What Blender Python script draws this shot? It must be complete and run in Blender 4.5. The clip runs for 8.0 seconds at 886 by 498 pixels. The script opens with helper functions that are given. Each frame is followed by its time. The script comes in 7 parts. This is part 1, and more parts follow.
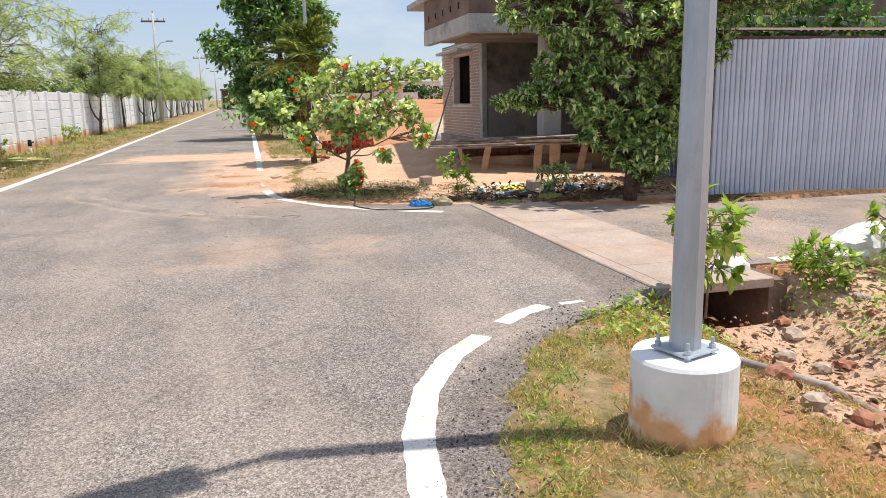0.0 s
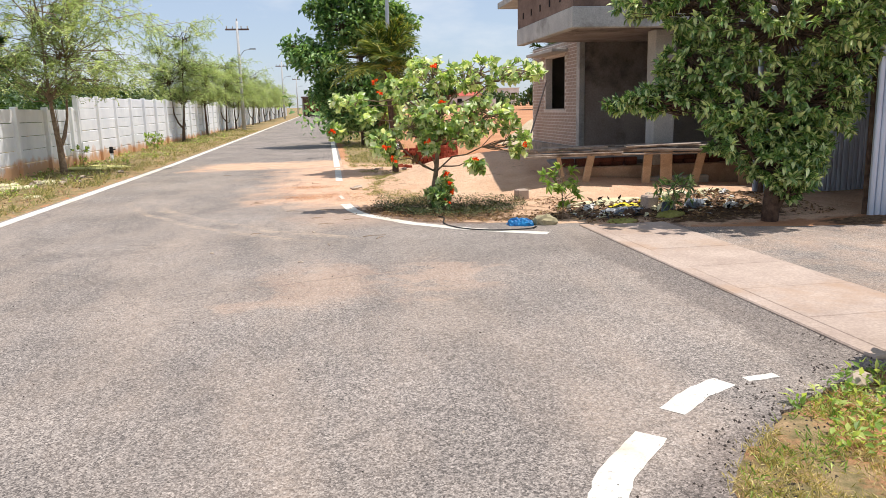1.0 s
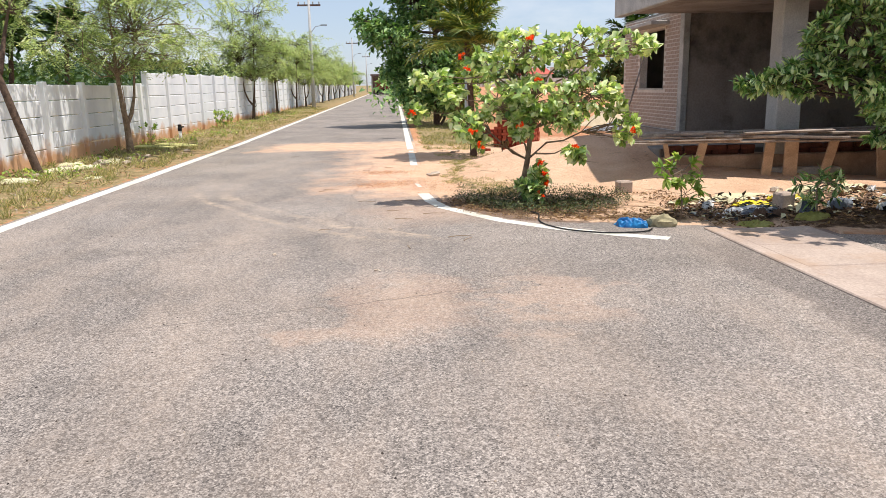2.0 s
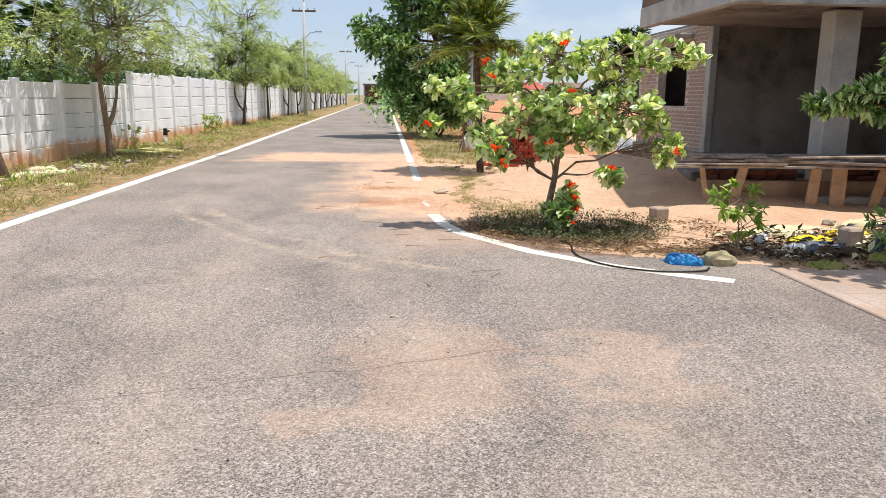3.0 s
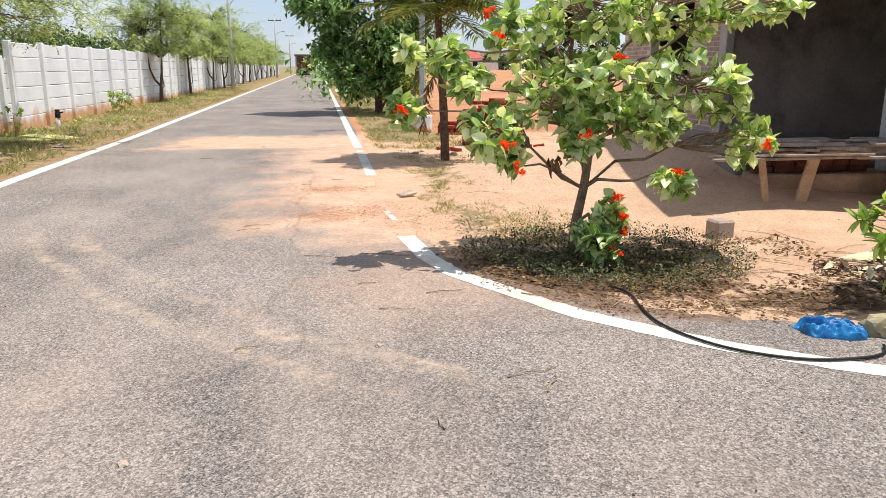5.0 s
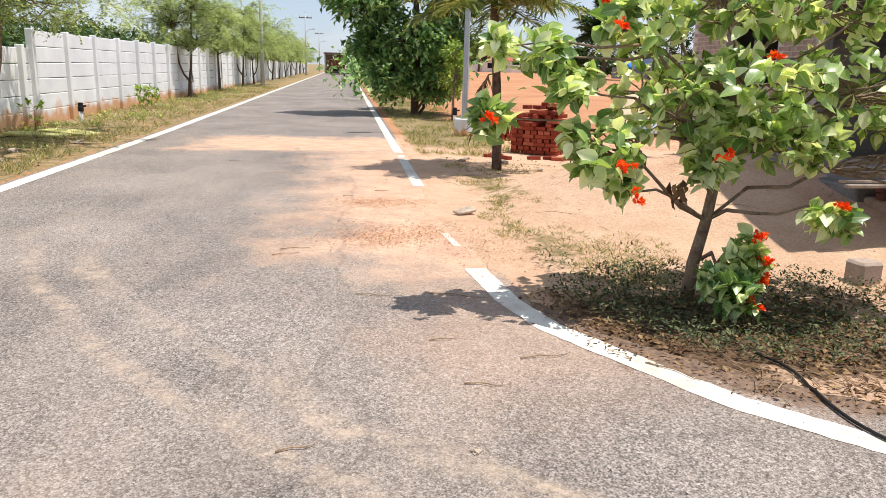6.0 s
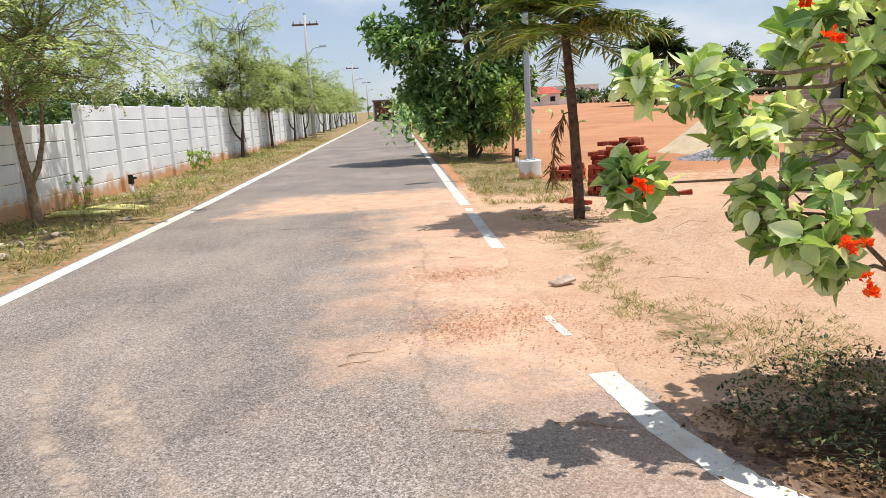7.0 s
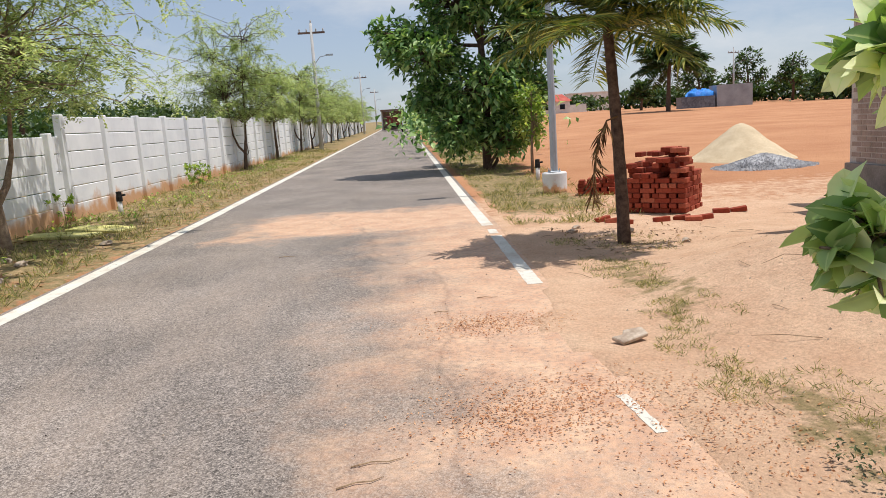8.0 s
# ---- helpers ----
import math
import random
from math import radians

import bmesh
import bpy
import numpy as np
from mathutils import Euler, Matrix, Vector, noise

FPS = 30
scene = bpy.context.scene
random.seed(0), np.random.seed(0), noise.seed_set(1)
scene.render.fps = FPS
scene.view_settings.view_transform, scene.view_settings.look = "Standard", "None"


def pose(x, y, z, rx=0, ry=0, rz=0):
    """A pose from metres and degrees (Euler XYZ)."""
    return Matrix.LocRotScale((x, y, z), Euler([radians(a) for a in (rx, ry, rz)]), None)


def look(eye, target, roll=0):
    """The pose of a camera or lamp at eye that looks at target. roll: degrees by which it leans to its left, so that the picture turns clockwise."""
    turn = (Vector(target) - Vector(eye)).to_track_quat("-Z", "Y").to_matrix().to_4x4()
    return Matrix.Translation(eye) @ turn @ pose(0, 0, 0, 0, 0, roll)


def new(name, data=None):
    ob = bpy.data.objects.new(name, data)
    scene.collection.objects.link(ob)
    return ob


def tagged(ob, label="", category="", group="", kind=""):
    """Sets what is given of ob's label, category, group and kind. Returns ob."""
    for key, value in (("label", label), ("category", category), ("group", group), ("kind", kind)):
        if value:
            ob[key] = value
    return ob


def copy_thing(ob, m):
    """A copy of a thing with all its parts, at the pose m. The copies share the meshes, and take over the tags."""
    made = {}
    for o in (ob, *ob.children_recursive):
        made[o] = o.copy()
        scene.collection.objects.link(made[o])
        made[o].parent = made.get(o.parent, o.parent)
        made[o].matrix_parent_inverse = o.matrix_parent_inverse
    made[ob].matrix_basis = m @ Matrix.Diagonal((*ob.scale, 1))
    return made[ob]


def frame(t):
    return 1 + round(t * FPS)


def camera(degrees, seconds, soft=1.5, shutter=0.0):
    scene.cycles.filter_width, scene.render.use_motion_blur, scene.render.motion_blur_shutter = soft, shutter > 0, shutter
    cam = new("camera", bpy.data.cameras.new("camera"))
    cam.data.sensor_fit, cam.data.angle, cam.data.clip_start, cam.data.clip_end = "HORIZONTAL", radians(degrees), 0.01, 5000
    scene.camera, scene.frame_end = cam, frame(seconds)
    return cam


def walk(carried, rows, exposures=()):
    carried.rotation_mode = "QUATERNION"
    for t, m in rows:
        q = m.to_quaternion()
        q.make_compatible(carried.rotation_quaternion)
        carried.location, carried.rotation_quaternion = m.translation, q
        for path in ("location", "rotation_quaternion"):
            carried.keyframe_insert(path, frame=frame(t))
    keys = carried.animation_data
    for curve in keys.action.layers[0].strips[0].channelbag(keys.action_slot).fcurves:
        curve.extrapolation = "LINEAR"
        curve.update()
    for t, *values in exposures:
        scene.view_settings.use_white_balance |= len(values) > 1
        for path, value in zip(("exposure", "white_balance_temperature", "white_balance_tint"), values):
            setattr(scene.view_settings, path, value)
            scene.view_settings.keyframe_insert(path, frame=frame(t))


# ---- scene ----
cam = camera(61.7, 8.0, soft=0.75)
PATH = [
    (0, (0.386, -0.2, 1.552), (0.871, 1.699, 1.157), -1.2),
    (0.5, (0.412, 0.567, 1.55), (0.639, 2.517, 1.168), -2.3),
    (1, (0.39, 1.289, 1.513), (0.681, 3.232, 1.14), -1.4),
    (1.5, (0.288, 1.981, 1.446), (0.583, 3.911, 1.014), 0.4),
    (2, (0.245, 2.669, 1.518), (0.362, 4.62, 1.094), -1.0),
    (2.2, (0.186, 2.829, 1.523), (0.293, 4.78, 1.096), 0.5),
    (3.3, (-0.041, 4.384, 1.471), (0.168, 6.336, 1.085), 0.8),
    (3.5, (-0.049, 4.703, 1.506), (0.297, 6.63, 1.096), 0.5),
    (4, (-0.031, 5.413, 1.49), (0.34, 7.329, 1.051), -0.8),
    (4.5, (-0.096, 6.115, 1.523), (0.257, 8.036, 1.09), 0.3),
    (5, (-0.135, 6.828, 1.499), (0.181, 8.747, 1.032), 0.2),
    (5.2, (-0.126, 7.117, 1.516), (0.103, 9.044, 1.032), 0.2),
    (6.3, (-0.458, 8.445, 1.457), (-0.198, 10.374, 0.997), 2.0),
    (6.5, (-0.487, 8.686, 1.554), (-0.361, 10.607, 1.011), -0.7),
    (7, (-0.496, 9.472, 1.553), (-0.387, 11.436, 1.19), -3.2),
    (7.5, (-0.538, 10.208, 1.551), (-0.52, 12.173, 1.179), -5.2),
    (8, (-0.553, 10.973, 1.548), (-0.466, 12.942, 1.21), -3.7),
]
EXPOSURES = [(0.0, 0.10), (1.0, 0.13), (2.0, 0.16), (3.3, 0.13), (5.0, 0.15), (6.4, 0.16), (7.0, 0.04), (7.5, 0.0), (8.0, -0.17)]
walk(cam, [(t, look(eye, target, roll)) for t, eye, target, roll in PATH], EXPOSURES)

# ---- world, sun ----
SUN_ELEV, SUN_AZ = 73.0, 97.0
world = bpy.data.worlds.new("sky")
scene.world = world
world.use_nodes = True
wn = world.node_tree
sky = wn.nodes.new("ShaderNodeTexSky")
sky.sky_type = "NISHITA"
sky.sun_disc = False
sky.sun_elevation, sky.sun_rotation = radians(SUN_ELEV), radians(SUN_AZ)
sky.air_density, sky.dust_density, sky.ozone_density = 1.0, 0.5, 2.5
wn.nodes["Background"].inputs["Strength"].default_value = 0.122
haze = wn.nodes.new("ShaderNodeMix")
haze.data_type = "RGBA"
haze.inputs[0].default_value = 0.55
haze.inputs[7].default_value = (4.3, 4.95, 6.4, 1)
wn.links.new(sky.outputs["Color"], haze.inputs[6])
# thin white cloud drifting all over the sky
along = wn.nodes.new("ShaderNodeTexCoord")
drawn = wn.nodes.new("ShaderNodeVectorMath")
drawn.operation = "MULTIPLY"
drawn.inputs[1].default_value = (1.0, 1.0, 2.6)
puffs = wn.nodes.new("ShaderNodeTexNoise")
puffs.inputs["Scale"].default_value, puffs.inputs["Detail"].default_value, puffs.inputs["Roughness"].default_value = 3.2, 7.0, 0.6
thick = wn.nodes.new("ShaderNodeValToRGB")
thick.color_ramp.elements[0].position, thick.color_ramp.elements[1].position = 0.47, 0.74
thick.color_ramp.elements[1].color = (0.75, 0.75, 0.75, 1)
cloud = wn.nodes.new("ShaderNodeMix")
cloud.data_type = "RGBA"
cloud.inputs[7].default_value = (6.9, 7.1, 7.4, 1)
wn.links.new(along.outputs["Generated"], drawn.inputs[0])
wn.links.new(drawn.outputs[0], puffs.inputs["Vector"])
wn.links.new(puffs.outputs["Fac"], thick.inputs[0])
wn.links.new(thick.outputs[0], cloud.inputs[0])
wn.links.new(haze.outputs[2], cloud.inputs[6])
wn.links.new(cloud.outputs[2], wn.nodes["Background"].inputs["Color"])
sun = new("sun", bpy.data.lights.new("sun", "SUN"))
sun.data.energy, sun.data.angle, sun.data.color = 4.75, radians(0.55), (1.0, 0.95, 0.885)
_e, _a = radians(SUN_ELEV), radians(SUN_AZ)
sun.matrix_world = look((0, 0, 0), (-math.cos(_e) * math.sin(_a), -math.cos(_e) * math.cos(_a), -math.sin(_e)))


# ---- materials ----
def lin(c):
    """sRGB 0..1 to linear, with alpha."""
    return tuple(((v + 0.055) / 1.055) ** 2.4 if v > 0.04045 else v / 12.92 for v in c) + (1.0,)


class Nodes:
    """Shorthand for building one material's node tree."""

    def __init__(self, name, rough=0.8, metal=0.0, spec=0.3):
        self.mat = bpy.data.materials.new(name)
        self.mat.use_nodes = True
        self.t = self.mat.node_tree
        self.bsdf = self.t.nodes["Principled BSDF"]
        self.bsdf.inputs["Roughness"].default_value = rough
        self.bsdf.inputs["Metallic"].default_value = metal
        self.bsdf.inputs["Specular IOR Level"].default_value = spec
        self.pos = self.t.nodes.new("ShaderNodeTexCoord").outputs["Object"]

    def add(self, kind, **values):
        n = self.t.nodes.new(kind)
        for k, v in values.items():
            n.inputs[k].default_value = v
        return n

    def link(self, a, b):
        self.t.links.new(a, b)
        return b

    def world_pos(self):
        self.pos = self.t.nodes.new("ShaderNodeNewGeometry").outputs["Position"]
        return self

    def scaled(self, sx, sy, sz):
        n = self.t.nodes.new("ShaderNodeVectorMath")
        n.operation = "MULTIPLY"
        self.link(self.pos, n.inputs[0])
        n.inputs[1].default_value = (sx, sy, sz)
        return n.outputs[0]

    def noise(self, scale, detail=4.0, rough=0.6, vec=None):
        n = self.add("ShaderNodeTexNoise", Scale=scale, Detail=detail, Roughness=rough)
        self.link(vec or self.pos, n.inputs["Vector"])
        return n.outputs["Fac"]

    def cells(self, scale, out="Distance", vec=None):
        n = self.add("ShaderNodeTexVoronoi", Scale=scale)
        self.link(vec or self.pos, n.inputs["Vector"])
        return n.outputs[out]

    def ramp(self, fac, *stops):
        n = self.t.nodes.new("ShaderNodeValToRGB")
        while len(n.color_ramp.elements) < len(stops):
            n.color_ramp.elements.new(0.5)
        for e, (p, c) in zip(n.color_ramp.elements, stops):
            e.position = p
            e.color = c if isinstance(c, tuple) else (c, c, c, 1)
        self.link(fac, n.inputs[0])
        return n.outputs[0]

    def mix(self, fac, a, b, how="MIX"):
        n = self.t.nodes.new("ShaderNodeMix")
        n.data_type, n.blend_type = "RGBA", how
        for k, v in ((0, fac), (6, a), (7, b)):
            sock = n.inputs[k]
            if isinstance(v, (int, float)):
                sock.default_value = v if k == 0 else (v, v, v, 1)
            elif isinstance(v, tuple):
                sock.default_value = v
            else:
                self.link(v, sock)
        return n.outputs[2]

    def math(self, op, a, b=0.0, clamp=False):
        n = self.t.nodes.new("ShaderNodeMath")
        n.operation, n.use_clamp = op, clamp
        for sock, v in zip(n.inputs, (a, b)):
            if isinstance(v, (int, float)):
                sock.default_value = v
            else:
                self.link(v, sock)
        return n.outputs[0]

    def span(self, v, lo0, lo1, hi0, hi1):
        """1 where lo1 < v < hi0, falling off to 0 at lo0 and hi1."""
        up = self.t.nodes.new("ShaderNodeMapRange")
        up.interpolation_type = "SMOOTHSTEP"
        dn = self.t.nodes.new("ShaderNodeMapRange")
        dn.interpolation_type = "SMOOTHSTEP"
        for n, a, b, c, d in ((up, lo0, lo1, 0, 1), (dn, hi0, hi1, 1, 0)):
            self.link(v, n.inputs[0])
            for k, q in zip((1, 2, 3, 4), (a, b, c, d)):
                n.inputs[k].default_value = q
        return self.math("MULTIPLY", up.outputs[0], dn.outputs[0])

    def axes(self):
        n = self.t.nodes.new("ShaderNodeSeparateXYZ")
        self.link(self.pos, n.inputs[0])
        return n.outputs[0], n.outputs[1], n.outputs[2]

    def attr(self, name):
        n = self.t.nodes.new("ShaderNodeAttribute")
        n.attribute_name = name
        return n.outputs["Fac"]

    def island(self):
        return self.t.nodes.new("ShaderNodeNewGeometry").outputs["Random Per Island"]

    def each(self):
        return self.t.nodes.new("ShaderNodeObjectInfo").outputs["Random"]

    def bump(self, height, strength=0.3, distance=0.01):
        n = self.add("ShaderNodeBump", Strength=strength, Distance=distance)
        self.link(height, n.inputs["Height"])
        self.link(n.outputs[0], self.bsdf.inputs["Normal"])
        return self

    def colour(self, c):
        if isinstance(c, tuple):
            self.bsdf.inputs["Base Color"].default_value = c
        else:
            self.link(c, self.bsdf.inputs["Base Color"])
        return self


def plain(name, a, b, scale=6.0, fine=60.0, rough=0.8, metal=0.0, spec=0.3, bump=0.25, dist=0.006, stain=None):
    """A surface that varies between two colours at two scales, with fine relief."""
    n = Nodes(name, rough, metal, spec)
    big = n.ramp(n.noise(scale, 5), (0.32, lin(a)), (0.68, lin(b)))
    small = n.ramp(n.noise(fine, 3), (0.3, 0.82), (0.7, 1.12))
    c = n.mix(1.0, big, small, "MULTIPLY")
    if stain:
        c = n.mix(n.ramp(n.noise(scale * 0.6, 6, 0.7), (0.52, 0.0), (0.68, 0.8)), c, lin(stain))
    return n.colour(c).bump(n.noise(fine, 4), bump, dist).mat


def leaf_mat(name, dark, light, back, glow=0.35, rough=0.45, veined=False, mid=0.55, pale=0.9):
    n = Nodes(name, rough, 0.0, 0.65 if veined else 0.4)
    c = n.ramp(n.island(), (0.0, lin(dark)), (mid, lin(light)), (pale, lin(back)))
    c = n.mix(1.0, c, n.ramp(n.noise(9, 2), (0.3, 0.8), (0.7, 1.15)), "MULTIPLY")
    if veined:
        c = n.mix(n.ramp(n.attr("rib"), (0.0, 0.55), (0.14, 0.0)), c, lin((0.80, 0.84, 0.58)))
        n.bump(n.noise(38, 3), 0.35, 0.004)
    n.colour(c)
    tr = n.add("ShaderNodeBsdfTranslucent")
    n.link(n.mix(1.0, c, (1.5, 1.5, 0.7, 1), "MULTIPLY"), tr.inputs["Color"])
    mixer = n.add("ShaderNodeMixShader", Fac=glow)
    n.link(n.bsdf.outputs[0], mixer.inputs[1])
    n.link(tr.outputs[0], mixer.inputs[2])
    n.link(mixer.outputs[0], n.t.nodes["Material Output"].inputs["Surface"])
    return n.mat


def asphalt_mat():
    n = Nodes("asphalt", 0.85, 0.0, 0.35).world_pos()
    x, y, z = n.axes()
    fine = n.ramp(n.cells(150, "Color"), (0.12, lin((0.26, 0.24, 0.23))), (0.5, lin((0.47, 0.435, 0.41))), (0.88, lin((0.74, 0.69, 0.65))))
    coarse = n.ramp(n.cells(78, "Color"), (0.10, lin((0.17, 0.155, 0.15))), (0.45, lin((0.44, 0.41, 0.385))), (0.90, lin((0.80, 0.75, 0.71))))
    grains = n.mix(0.36, fine, coarse)
    wide = n.ramp(n.noise(0.55, 5), (0.3, 0.72), (0.7, 1.18))
    c = n.mix(1.0, grains, wide, "MULTIPLY")
    # pale dust in drifting patches and wheel tracks
    streak = n.noise(1.0, 6, 0.65, n.scaled(1.1, 0.35, 1))
    dust = n.math("MULTIPLY", n.ramp(streak, (0.42, 0.0), (0.68, 0.62)), n.ramp(n.noise(30, 3), (0.3, 0.35), (0.65, 1.0)))
    dust = n.math("MULTIPLY", dust, n.ramp(n.math("DIVIDE", y, 40.0), (0.40, 1.0), (0.62, 0.35)))
    dust = n.math("MULTIPLY", dust, n.math("SUBTRACT", 1.0, n.math("MULTIPLY", n.math("MULTIPLY", n.span(x, 0.1, 0.8, 2.6, 3.4), n.span(y, 7.6, 8.6, 11.4, 12.4)), 0.65)))
    c = n.mix(dust, c, n.mix(0.30, lin((0.76, 0.672, 0.595)), grains))
    # newer, darker tar along the slab's edge
    tar = n.math("MULTIPLY", n.span(n.math("ADD", x, n.math("MULTIPLY", n.math("SUBTRACT", n.noise(2.5, 5), 0.5), 0.5)), 3.0, 3.15, 3.7, 3.8), n.span(y, 4.4, 5.2, 9.2, 10.2))
    c = n.mix(n.math("MULTIPLY", tar, 0.6), c, n.mix(1.0, grains, (0.62, 0.60, 0.60, 1), "MULTIPLY"))
    # dark loose tar crumbling along the curve of the verge
    bend = n.add("ShaderNodeVectorMath")
    bend.operation = "DISTANCE"
    n.link(n.pos, bend.inputs[0])
    bend.inputs[1].default_value = (3.9, 1.95, 0)
    rim = n.math("ADD", bend.outputs["Value"], n.math("MULTIPLY", n.math("SUBTRACT", n.noise(4.0, 6, 0.7), 0.5), 0.5))
    c = n.mix(n.math("MULTIPLY", n.span(rim, -2, -1, 2.82, 3.02), 0.65), c, n.mix(1.0, grains, (0.58, 0.55, 0.55, 1), "MULTIPLY"))
    # blown sand across the road and by its edge
    ragged = n.math("MULTIPLY", n.math("SUBTRACT", n.noise(1.3, 7, 0.7), 0.5), 3.2)
    xs, ys = n.math("ADD", x, ragged), n.math("ADD", y, n.math("MULTIPLY", ragged, 0.9))
    drift = n.math("MULTIPLY", n.span(ys, 21.4, 22.3, 24.2, 25.2), n.span(xs, -3.8, -2.6, 2.0, 2.6))
    apron = n.math("MULTIPLY", n.span(ys, 12.6, 14.4, 21.0, 23.5), n.span(xs, -1.5, 0.2, 3.0, 4.0))
    near = n.math("MULTIPLY", n.span(ys, 6.9, 7.5, 8.2, 8.9), n.math("MAXIMUM", n.span(xs, -0.5, 0.0, 0.5, 1.0), n.span(xs, 0.9, 1.2, 1.5, 1.9)))
    wob = n.math("MULTIPLY", ragged, 0.35)
    border = n.math("MULTIPLY", n.span(n.math("ADD", x, wob), 0.05, 0.55, 5, 6), n.span(n.math("ADD", y, wob), 12.9, 13.6, 20.6, 21.6))
    apron = n.math("MAXIMUM", apron, border)
    # thinner dust on both sides of the curved line
    thin = n.math("MULTIPLY", n.span(n.math("ADD", y, n.math("MULTIPLY", ragged, 0.5)), 10.6, 11.8, 14.0, 15.0), n.span(n.math("ADD", x, n.math("MULTIPLY", ragged, 0.5)), -0.5, 0.4, 3.0, 4.0))
    apron = n.math("MAXIMUM", apron, n.math("MULTIPLY", thin, 0.34))
    sand = n.math("MAXIMUM", n.math("MAXIMUM", drift, apron), n.math("MULTIPLY", near, 0.26))
    beyond = n.math("MULTIPLY", n.span(x, 4.5, 4.8, 40, 60), n.ramp(n.noise(0.9, 6, 0.7), (0.40, 0.0), (0.66, 0.42)))
    sand = n.math("MAXIMUM", sand, beyond)
    sand = n.math("MULTIPLY", sand, n.ramp(n.noise(22, 4), (0.28, 0.45), (0.6, 1.0)))
    c = n.mix(sand, c, n.ramp(n.noise(3.0, 5), (0.3, lin((0.77, 0.60, 0.49))), (0.7, lin((0.865, 0.725, 0.605)))))
    # earth trodden over the asphalt under the small tree
    near_tree = n.add("ShaderNodeVectorMath")
    near_tree.operation = "DISTANCE"
    n.link(n.pos, near_tree.inputs[0])
    near_tree.inputs[1].default_value = (2.6, 12.6, 0)
    edge = n.math("ADD", near_tree.outputs["Value"], n.math("MULTIPLY", n.math("SUBTRACT", n.noise(5.0, 6, 0.75), 0.5), 0.9))
    earth = n.ramp(n.noise(14, 6, 0.8), (0.35, lin((0.27, 0.21, 0.17))), (0.62, lin((0.56, 0.45, 0.37))))
    c = n.mix(n.math("MULTIPLY", n.span(edge, -2, -1, 1.68, 1.86), 0.9), c, earth)
    # two curved wheel tracks of dust, swinging out of the side road
    away = n.add("ShaderNodeVectorMath")
    away.operation = "DISTANCE"
    flat = n.add("ShaderNodeCombineXYZ")
    n.link(x, flat.inputs[0])
    n.link(y, flat.inputs[1])
    n.link(flat.outputs[0], away.inputs[0])
    away.inputs[1].default_value = (6.7, 18.1, 0)
    rad = n.math("ADD", away.outputs["Value"], n.math("MULTIPLY", n.math("SUBTRACT", n.noise(1.6, 4), 0.5), 0.35))
    track = n.math("MAXIMUM", n.span(rad, 9.84, 9.93, 9.97, 10.10), n.math("MULTIPLY", n.span(rad, 10.22, 10.31, 10.34, 10.45), 0.75))
    track = n.math("MULTIPLY", n.math("MULTIPLY", track, n.span(y, 9.6, 10.8, 13.8, 15.4)), n.math("MULTIPLY", n.ramp(n.noise(9, 5, 0.7), (0.40, 0.08), (0.64, 0.82)), n.ramp(n.noise(1.5, 3), (0.38, 0.15), (0.58, 1.0))))
    c = n.mix(track, c, lin((0.76, 0.67, 0.58)))
    # one long seam across the carriageway
    seam = n.math("ABSOLUTE", n.math("SUBTRACT", n.math("ADD", n.math("SUBTRACT", y, n.math("MULTIPLY", x, 0.3)), n.math("MULTIPLY", n.noise(2.0, 6), 0.22)), 8.02))
    c = n.mix(n.math("MULTIPLY", n.ramp(seam, (0.0, 0.6), (0.012, 0.0)), n.span(x, -2.2, -1.4, 0.8, 1.3)), c, lin((0.20, 0.18, 0.17)))
    # hairline cracks
    crack = n.add("ShaderNodeTexVoronoi", Scale=0.16)
    crack.feature = "DISTANCE_TO_EDGE"
    warp = n.add("ShaderNodeTexNoise", Scale=0.8, Detail=5.0)
    n.link(n.pos, warp.inputs["Vector"])
    n.link(n.mix(0.35, n.pos, warp.outputs["Color"], "LINEAR_LIGHT"), crack.inputs["Vector"])
    c = n.mix(n.ramp(crack.outputs["Distance"], (0.0, 0.22), (0.003, 0.0)), c, lin((0.24, 0.22, 0.21)))
    return n.colour(c).bump(n.math("ADD", n.cells(150), n.cells(78)), 0.45, 0.006).mat


